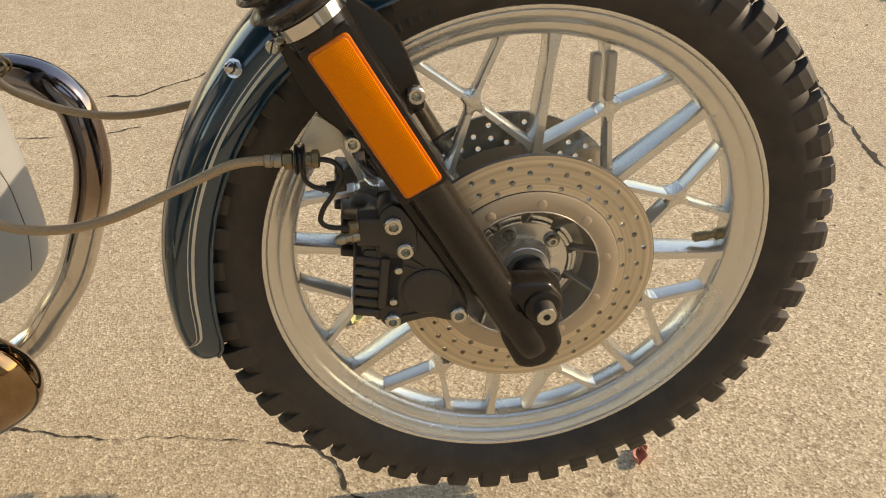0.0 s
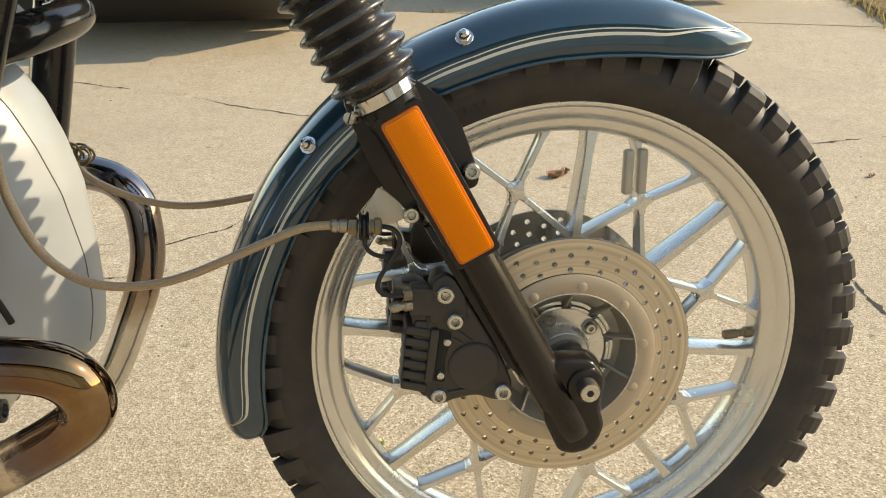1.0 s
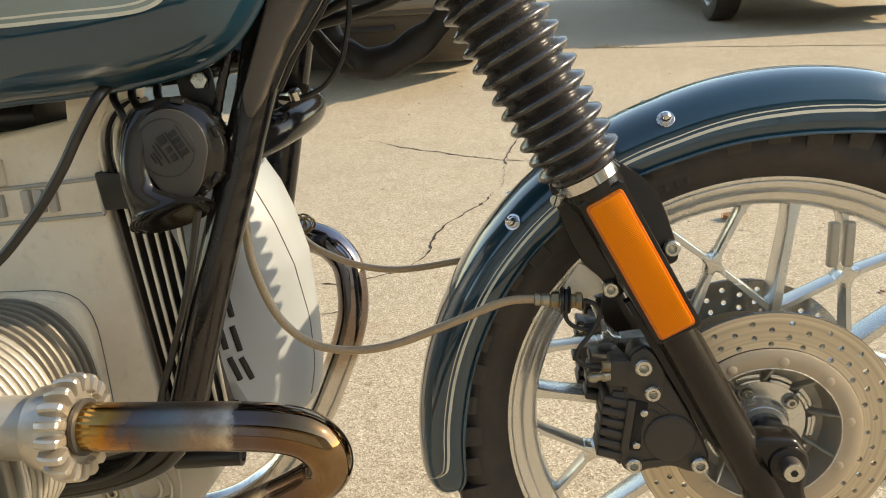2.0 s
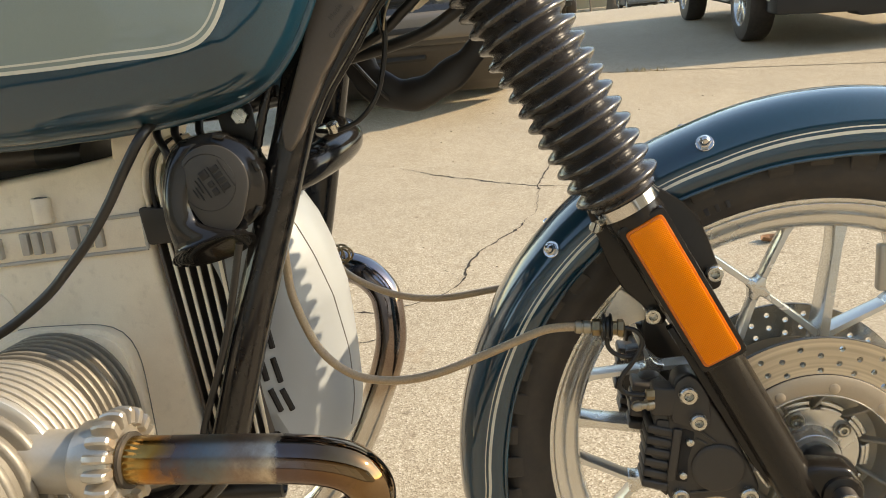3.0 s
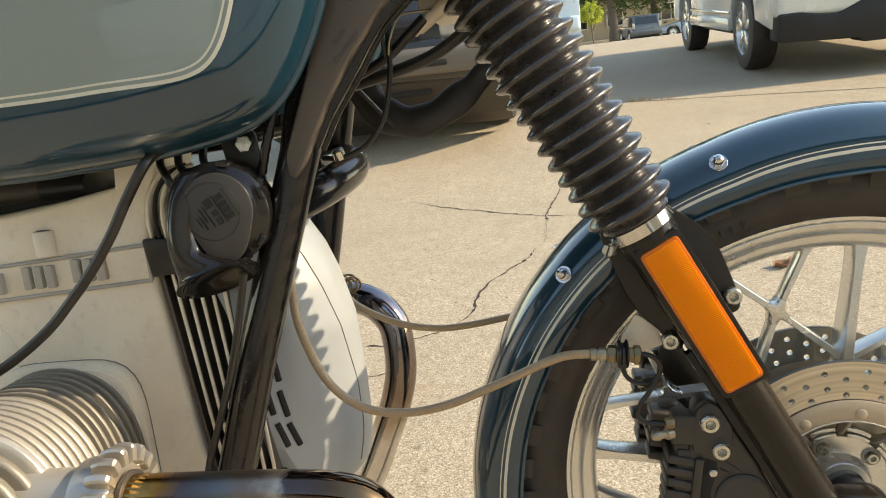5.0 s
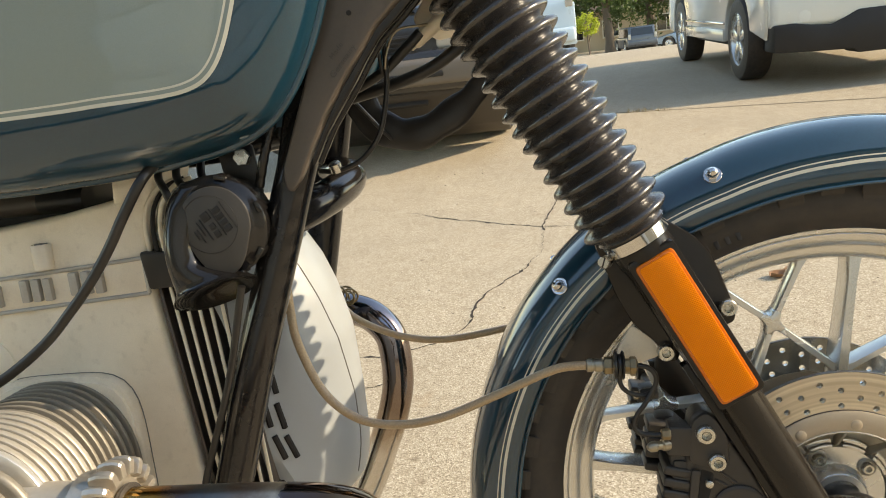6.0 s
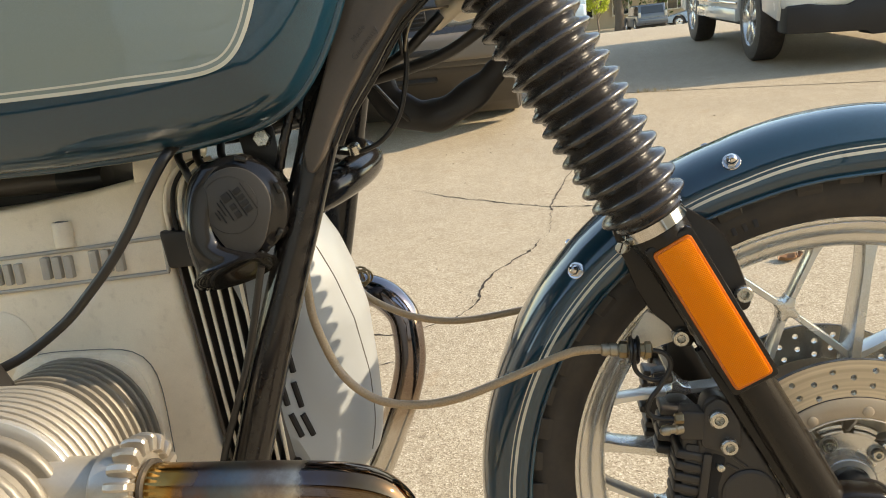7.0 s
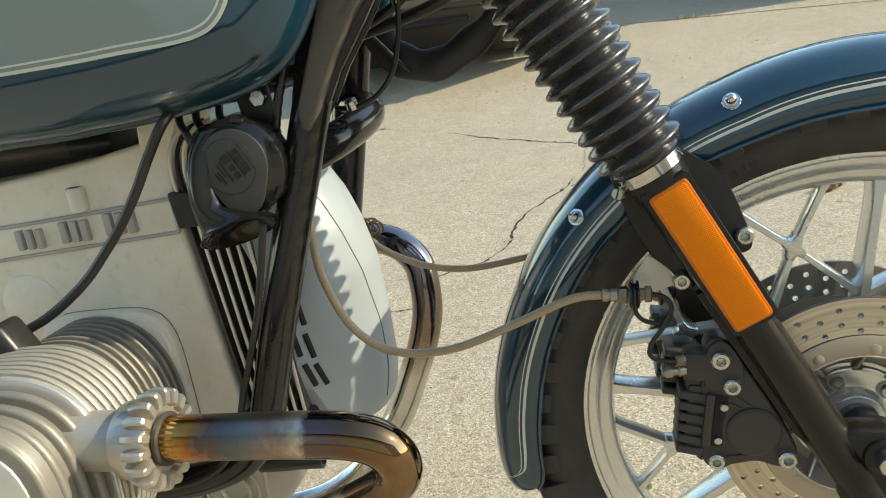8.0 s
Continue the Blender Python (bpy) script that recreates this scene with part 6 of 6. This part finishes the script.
def pebbles():
    rng = random.Random(11)
    bm = bmesh.new()
    for _ in range(260):
        x, y = rng.uniform(-1.6, 2.2), rng.uniform(0.05, 4.5)
        r = rng.uniform(0.0012, 0.0035) * (1 + 0.25 * y)
        bmesh.ops.create_icosphere(bm, subdivisions=1, radius=r, matrix=Matrix.Translation((x, y, land(x, y) + r * 0.3)) @ Matrix.Diagonal((rng.uniform(0.8, 1.4), rng.uniform(0.8, 1.3), 0.6, 1)))
    ob = finish("pebbles", bm, [M_PEBBLE], None, 180)
    return tagged(ob, "scattered grit and pale pebbles on the drive", "pebbles", kind="stuff")


pebbles()


def blades(name, label, spots, h, mat, seed):
    """Tufts of dry grass blades."""
    rng = random.Random(seed)
    vs, fs = [], []
    for x, y in spots:
        a = rng.uniform(0, 2 * math.pi)
        hh = h * rng.uniform(0.4, 1.2)
        w = hh * 0.055
        dx, dy = math.cos(a), math.sin(a)
        bx, by = rng.uniform(-0.6, 0.6) * hh, rng.uniform(-0.6, 0.6) * hh
        z = land(x, y)
        k = len(vs)
        vs += [(x - dx * w, y - dy * w, z), (x + dx * w, y + dy * w, z), (x + dx * w * 0.6 + bx * 0.4, y + dy * w * 0.6 + by * 0.4, z + hh * 0.6), (x - dx * w * 0.6 + bx * 0.4, y - dy * w * 0.6 + by * 0.4, z + hh * 0.6), (x + bx, y + by, z + hh)]
        fs += [(k, k + 1, k + 2, k + 3), (k + 3, k + 2, k + 4)]
    me = bpy.data.meshes.new(name)
    me.from_pydata(vs, [], fs)
    me.materials.append(mat)
    return tagged(new(name, me), label, "grass", kind="stuff")


def lawn():
    bm = bmesh.new()
    edge = [(3.0, 2.2), (3.56, 4.14), (4.11, 5.67), (4.96, 8.2), (6.2, 11.8)]
    rows = []
    for i, (x, y) in enumerate(spline([(x, y, 0) for x, y in edge], 6)[j].xy for j in range(25)):
        rows.append([V(x, y, land(x, y) - 0.01), V(x + 0.03, y, land(x, y) + 0.045), V(x + 0.5, y, land(x, y) + 0.06), V(x + 14, y - 3.0, land(x, y - 3.0) + 0.06)])
    loft(bm, rows, closed=False)
    ob = tagged(finish("lawn", bm, M_SOIL), "dry brown lawn beside the driveway", "lawn", kind="structure")
    rng = random.Random(21)
    spots = []
    line = spline([(x, y, 0) for x, y in edge], 6)
    while len(spots) < 16000:
        p = line[rng.randrange(len(line))]
        spots.append((p.x + 0.02 + abs(rng.gauss(0, 1.1)), p.y + rng.uniform(-0.4, 0.4)))
    blades("grass", "dry brown and olive grass blades", spots, 0.10, M_GRASS, 22)
    return ob


lawn()
rngw = random.Random(31)
blades("weeds", "dry weeds growing in the slab joint", [(x, 5.66 - 0.34 * (x - 0.37) + rngw.uniform(-0.02, 0.02)) for x in (0.46 + 0.34 * rngw.random() ** 0.8 for _ in range(90))], 0.035, M_GRASS, 32)


def car(name, label, m, length, width, height, paint, wr=0.36, base=2.65, clad=False, tall=False, chin=0.0, trim=None):
    """A parked car: x ahead, y to its left, z up, from the middle of its footprint."""
    root = tagged(new(name), label, "car")
    root.matrix_world = m
    L2, w2 = length / 2, width / 2
    belt = height * (0.60 if tall else 0.62)
    fx, rx = base / 2 + 0.05, -base / 2 + 0.05

    def arch(x):
        r = wr * 1.14
        return [(x + r * math.cos(a), 0.03 + wr + r * math.sin(a)) for a in (math.pi * j / 12 - 0.12 for j in range(13)) if wr + r * math.sin(a) > 0.2]

    sill = wr * 0.92
    nose = 0.72 * belt if not tall else 0.86 * belt
    lower = [(-L2 + 0.05, sill + 0.05), (-L2, 0.6 * belt), (-L2 + 0.04, belt)]
    lower += [(L2 - length * (0.27 if not tall else 0.16), belt), (L2 - 0.10, nose), (L2, 0.6 * belt), (L2 - 0.04, sill + 0.03 + chin)] + ([(L2 - 0.45, sill)] if chin else [])
    lower += [(x, z) for x, z in arch(fx)] + [(fx - wr * 1.16, sill), (rx + wr * 1.16, sill)] + [(x, z) for x, z in arch(rx)]
    body = part("body", plate(lower, -w2, w2, 0.06, segs=3), paint, root, "", 35)
    if tall:
        gh = [(-L2 + 0.08, belt - 0.02), (-L2 + 0.22, height), (L2 - length * 0.36, height), (L2 - length * 0.17, belt - 0.02)]
    else:
        gh = [(-L2 + length * 0.10, belt - 0.02), (-L2 + length * 0.24, height), (L2 - length * 0.46, height), (L2 - length * 0.28, belt - 0.02)]
    part("cabin", plate(gh, -w2 + 0.10, w2 - 0.10, 0.08, segs=3), paint, root, "", 35)
    gx0, gx1 = gh[0][0] + 0.12, gh[3][0] - 0.14
    tx0, tx1 = gh[1][0] + 0.06, gh[2][0] - 0.04
    for s in (-1, 1):
        win = [(gx0, belt + 0.03), (tx0, height - 0.09), (tx1, height - 0.09), (gx1, belt + 0.03)]
        y = s * (w2 - 0.098)
        part("side_window", plate(win, y, y + s * 0.006, 0.0), M_CARGLASS, root)
    for xa, xb, nm in ((gh[0][0], gh[1][0], "rear_window"), (gh[3][0], gh[2][0], "windscreen")):
        d = -1 if nm == "rear_window" else 1
        bm = bmesh.new()
        loft(bm, [[V(xa + (xb - xa) * u + d * o, yy, belt + (height - belt) * u) for u, yy in ((0.18, -w2 + 0.22), (0.18, w2 - 0.22), (0.86, w2 - 0.26), (0.86, -w2 + 0.26))] for o in (-0.01, 0.012)])
        part(nm, bm, M_CARGLASS, root)
    part("front_bumper", brick_mesh((0.16, width * 0.97, 0.26), Matrix.Translation((L2 - 0.02, 0, sill + 0.13 + chin)), 0.05, 3), M_CLAD if clad else paint, root)
    rear = part("rear_bumper", brick_mesh((0.20, width * 0.98, 0.30), Matrix.Translation((-L2 - 0.005, 0, 0.60)), 0.06, 3), paint, root)
    if clad:
        part("bumper_skirt", plate(rounded([(-w2 * 0.97, 0.24), (-w2 * 0.5, 0.215), (-w2 * 0.1, 0.21), (w2 * 0.1, 0.225), (w2 * 0.30, 0.225), (w2 * 0.34, 0.26), (w2 * 0.6, 0.27), (w2 * 0.97, 0.29), (w2 * 0.97, 0.50), (w2 * 0.80, 0.50), (w2 * 0.66, 0.475), (w2 * 0.5, 0.46), (w2 * 0.30, 0.55), (-w2 * 0.30, 0.55), (-w2 * 0.5, 0.46), (-w2 * 0.66, 0.475), (-w2 * 0.80, 0.50), (-w2 * 0.97, 0.50)], 0.02, 3), -0.01, 0.24, 0.015), M_CLAD, rear).matrix_local = pose(-L2 + 0.115, 0, 0, 0, 0, 90)
        for s in (-1, 1):
            part("sill_cladding", brick_mesh((base - 2.3 * wr, 0.05, 0.12), Matrix.Translation((0.05, s * (w2 - 0.005), sill + 0.05)), 0.015), paint, root)
            part("sill_strip", brick_mesh((base - 2.3 * wr, 0.02, 0.025), Matrix.Translation((0.05, s * (w2 + 0.006), sill + 0.16)), 0.006), M_CHROME, root)
    part("grille", brick_mesh((0.03, width * 0.42, 0.12), Matrix.Translation((L2 - 0.02, 0, 0.62 * belt + 0.06)), 0.01), M_CLAD, root)
    for k in range(4):
        part("grille_bar", brick_mesh((0.02, width * 0.42, 0.010), Matrix.Translation((L2 + 0.002, 0, 0.62 * belt + 0.02 + 0.028 * k)), 0.003), trim or M_CHROME, root)
    part("air_intake", brick_mesh((0.02, width * 0.50, 0.07), Matrix.Translation((L2 + 0.058, 0, sill + 0.10 + chin)), 0.01), M_CLAD, root)
    for s in (-1, 1):
        part("headlamp", brick_mesh((0.10, 0.34, 0.14), Matrix.Translation((L2 - 0.05, s * (w2 - 0.24), 0.60 * belt + 0.10)), 0.03, 3), M_LAMP, root)
        part("tail_lamp", brick_mesh((0.06, 0.16, 0.30), Matrix.Translation((-L2 + 0.02, s * (w2 - 0.12), 1.05 * belt)), 0.02), M_LAMP, root)
        part("reflector", turned([(-0.01, 0.050), (0.006, 0.046), (0.009, 0.02)], (-L2 - 0.10, s * (w2 - 0.26), 0.545), (-1, 0, 0), 24), paint, root)
    part("underbody", brick_mesh((length * 0.86, width * 0.86, 0.12), Matrix.Translation((0, 0, sill * 0.78 + 0.06)), 0.02), M_CLAD, root)
    part("exhaust_tip", turned([(0, 0.03), (0.16, 0.032), (0.16, 0.026), (0.10, 0.024)], (-L2 + 0.04, -w2 * 0.45, sill * 0.72), (-1, 0, 0), 16), M_CHROME, root)
    for x in (fx, rx):
        for s in (-1, 1):
            c = V(x, s * (w2 - 0.115), wr)
            ty = part("wheel", turned([(-0.11, wr * 0.62), (-0.115, wr * 0.80), (-0.105, wr * 0.95), (-0.08, wr), (0.08, wr), (0.105, wr * 0.95), (0.115, wr * 0.80), (0.11, wr * 0.62), (0.0, wr * 0.60)], c, (0, s, 0), 40, closed=True), M_TYRE, root)
            part("rim", turned([(0.02, wr * 0.10), (0.06, wr * 0.14), (0.06, wr * 0.30), (0.03, wr * 0.56), (0.098, wr * 0.60), (0.112, wr * 0.63), (0.104, wr * 0.66), (-0.05, wr * 0.64), (-0.06, wr * 0.2)], c, (0, s, 0), 40, closed=True), M_WHEEL, ty)
            for k in range(5):
                a = 2 * math.pi * k / 5 + 0.3
                d = V(math.cos(a), 0, math.sin(a))
                mm = Matrix.Translation(c + d * wr * 0.36 + V(0, s * 0.085, 0)) @ Matrix.Rotation(math.pi / 2 - a, 4, "Y")
                part("rim_spoke", brick_mesh((wr * 0.22, 0.035, wr * 0.52), mm, 0.012), M_WHEEL, ty)
    return root


def place(x, y, heading, slope=0.0):
    return pose(x, y, land(x, y), 0, 0, heading) @ pose(0, 0, 0, 0, -math.degrees(math.atan(slope)), 0)


SL = 0.0365
car("suv", "white sport utility car with black lower bumper, seen from behind", place(2.53, 7.97, 90, SL), 4.30, 1.86, 1.72, M_CAR_WHITE, 0.365, 2.64, True, True)
pickup = car("pickup", "charcoal pickup parked nose out, its front in shade", place(-1.35, 6.86, -90, -0.048), 5.1, 1.84, 1.92, M_CAR_DARK, 0.37, 2.8, False, True, 0.13, M_CLAD)
part("bumper_bar", brick_mesh((0.16, 1.86, 0.17), Matrix.Translation((2.59, 0, 0.60)), 0.04, 3), M_TAUPE, pickup, "taupe painted bumper bar")
part("bumper_slot", brick_mesh((0.03, 0.80, 0.035), Matrix.Translation((2.665, 0.15, 0.585)), 0.008), M_CLAD, pickup)
part("valance", plate(rounded([(1.83, 0.05), (1.93, 0.09), (2.10, 0.16), (2.32, 0.30), (2.54, 0.44), (2.54, 0.56), (1.83, 0.56)], 0.02, 2), -0.91, 0.91, 0.03, segs=3), M_VALANCE, pickup)
part("valance_recess", brick_mesh((0.05, 0.62, 0.13), Matrix.Translation((2.46, 0.10, 0.43)) @ Matrix.Rotation(radians(-32), 4, "Y"), 0.015), M_CLAD, pickup)
car("distant_suv", "dark grey car parked beyond the street, its rear window dark", place(6.14, 48.5, 94), 4.4, 1.75, 1.52, M_CAR_GREY, 0.36, 2.65, False, True)
car("distant_car", "silver-blue car parked on the far side of the street", place(9.35, 48.0, 176), 4.5, 1.8, 1.42, M_CAR_BLUE, 0.33, 2.65)
car("van", "pale blue van parked at the top of the drive", place(-0.20, 19.0, 90), 4.9, 1.95, 2.1, M_VAN, 0.36, 2.9, False, True)


def tree(name, label, at, h, trunk_r, crown_r, crown_z, n, mat, leaf, seed, squash=0.8, limbs=9):
    rng = random.Random(seed)
    root = tagged(new(name), label, "tree")
    z0 = land(*at)
    root.matrix_world = pose(at[0], at[1], z0)
    bend = [V(0, 0, -0.2)] + [V(rng.uniform(-0.05, 0.05) * h * k * 0.2, rng.uniform(-0.05, 0.05) * h * k * 0.2, h * k / 5 * 0.8) for k in range(1, 6)]
    if trunk_r:
        part("trunk", tube(bend, lambda u: trunk_r * (1.25 - 0.85 * u) * (1 + 0.25 * max(0, 0.12 - u) / 0.12), 14), M_BARK, root)
        for k in range(limbs):
            a = rng.uniform(0, 2 * math.pi)
            s = bend[2 + k % 4] * 1.0
            e = V(math.cos(a) * crown_r * 0.8, math.sin(a) * crown_r * 0.8, crown_z + rng.uniform(-0.3, 0.7) * crown_r * squash)
            part("limb", tube([s, s.lerp(e, 0.5) + V(0, 0, -0.1 * crown_r), e], lambda u: trunk_r * 0.42 * (1 - 0.85 * u) + 0.01, 8, 5), M_BARK, root)
    vs, fs = [], []
    clumps = []
    for _ in range(46):
        d = V(rng.gauss(0, 1), rng.gauss(0, 1), rng.gauss(0, 1)).normalized() * rng.uniform(0.45, 1.0) ** 0.6
        clumps.append((V(d.x * crown_r, d.y * crown_r, crown_z + d.z * crown_r * squash), crown_r * rng.uniform(0.16, 0.34)))
    for i in range(n):
        c, r = clumps[rng.randrange(len(clumps))]
        p = c + V(rng.gauss(0, 0.5), rng.gauss(0, 0.5), rng.gauss(0, 0.42)) * r
        u = V(rng.gauss(0, 1), rng.gauss(0, 1), rng.gauss(0, 0.7)).normalized()
        w = u.cross(V(rng.gauss(0, 1), rng.gauss(0, 1), rng.gauss(0, 1))).normalized()
        s = leaf * rng.uniform(0.6, 1.3)
        k = len(vs)
        vs += [tuple(p - u * s), tuple(p + w * s * 0.42), tuple(p + u * s), tuple(p - w * s * 0.42)]
        fs.append((k, k + 1, k + 2, k + 3))
    me = bpy.data.meshes.new("crown")
    me.from_pydata(vs, [], fs)
    me.materials.append(mat)
    ob = new("crown", me)
    ob.parent = root
    return root


tree("street_tree", "tall street tree with grey trunk and dark crown", (5.0, 52.0), 9.0, 0.26, 4.2, 5.6, 9000, M_LEAF_DARK, 0.16, 41)
tree("street_tree", "tall street tree with grey trunk and dark crown", (8.5, 58.0), 10.0, 0.26, 5.0, 5.2, 9000, M_LEAF_DARK, 0.18, 42)
tree("street_tree", "tall street tree with grey trunk and dark crown", (2.0, 60.0), 10.0, 0.24, 5.0, 6.0, 8000, M_LEAF_DARK, 0.18, 43)
tree("street_tree", "tall street tree with grey trunk and dark crown", (13.5, 56.0), 9.0, 0.26, 4.5, 5.4, 7000, M_LEAF_DARK, 0.18, 44)
tree("bush", "small yellow-green ornamental tree in sunlight", (2.46, 36.0), 2.3, 0.04, 0.52, 1.55, 2600, M_LEAF_YELLOW, 0.055, 45, 0.95, 6)
tree("hedge_tree", "broad dark shrub beyond the street", (-9.0, 56.0), 6.0, 0.2, 6.5, 3.4, 8000, M_LEAF_DARK, 0.2, 46)


def house(name, label, m, w, d, h, windows):
    root = tagged(new(name), label, "house")
    root.matrix_world = m
    part("wall", brick_mesh((w, d, h), Matrix.Translation((0, d / 2, h / 2)), 0.0), M_STUCCO, root)
    bm = bmesh.new()
    loft(bm, [[V(x, -0.5, h), V(x, d / 2, h + d * 0.26), V(x, d + 0.5, h), V(x, d + 0.5, h - 0.12), V(x, d / 2, h + d * 0.26 - 0.14), V(x, -0.5, h - 0.12)] for x in (-w / 2 - 0.5, w / 2 + 0.5)])
    part("roof", bm, M_ROOF, root)
    for x, z, ww, hh in windows:
        win = part("window", brick_mesh((ww, 0.05, hh), Matrix.Translation((x, -0.03, z))), M_CARGLASS, root)
        for sx in (-1, 1):
            part("frame_post", brick_mesh((0.09, 0.10, hh + 0.18), Matrix.Translation((x + sx * ww / 2, -0.05, z)), 0.01), M_TRIM, win)
        for sz in (-1, 1):
            part("frame_rail", brick_mesh((ww + 0.1, 0.10, 0.09), Matrix.Translation((x, -0.05, z + sz * hh / 2)), 0.01), M_TRIM, win)
        part("glazing_bar", brick_mesh((0.05, 0.09, hh), Matrix.Translation((x, -0.045, z)), 0.01), M_TRIM, win)
    return root


house("house", "beige stucco house across the street", pose(9.0, 66.0, -0.95, 0, 0, 0), 15.0, 9.0, 3.2, [(-5.4, 1.7, 1.3, 1.3), (-2.5, 1.7, 1.3, 1.3), (2.0, 1.7, 1.6, 1.3), (5.2, 1.7, 1.3, 1.3)])
house("house", "beige stucco house across the street", pose(-14.0, 64.0, -0.95, 0, 0, 0), 16.0, 9.0, 3.2, [(-5.0, 1.7, 1.3, 1.3), (0.0, 1.7, 1.6, 1.3), (5.0, 1.7, 1.3, 1.3)])
# Unseen house and garage door, added to reflect in the tank and give fill.
house("unseen_home", "unseen beige stucco house behind the viewer, added for reflections and fill", pose(0.5, -3.6, 0, 0, 0, 180), 15.0, 9.0, 3.0, [(-5.0, 1.6, 1.3, 1.2), (5.0, 1.6, 1.3, 1.2)])
garage = tagged(new("unseen_garage_door"), "unseen white panelled garage door, added to the fill wall", "garage door", kind="structure")
garage.matrix_world = pose(0.0, -3.58, 0)
for k in range(4):
    for j in range(4):
        part("panel", brick_mesh((1.20, 0.05, 0.52), Matrix.Translation((-1.83 + 1.22 * j, 0.01, 0.29 + 0.535 * k)), 0.02), M_TRIM, garage)
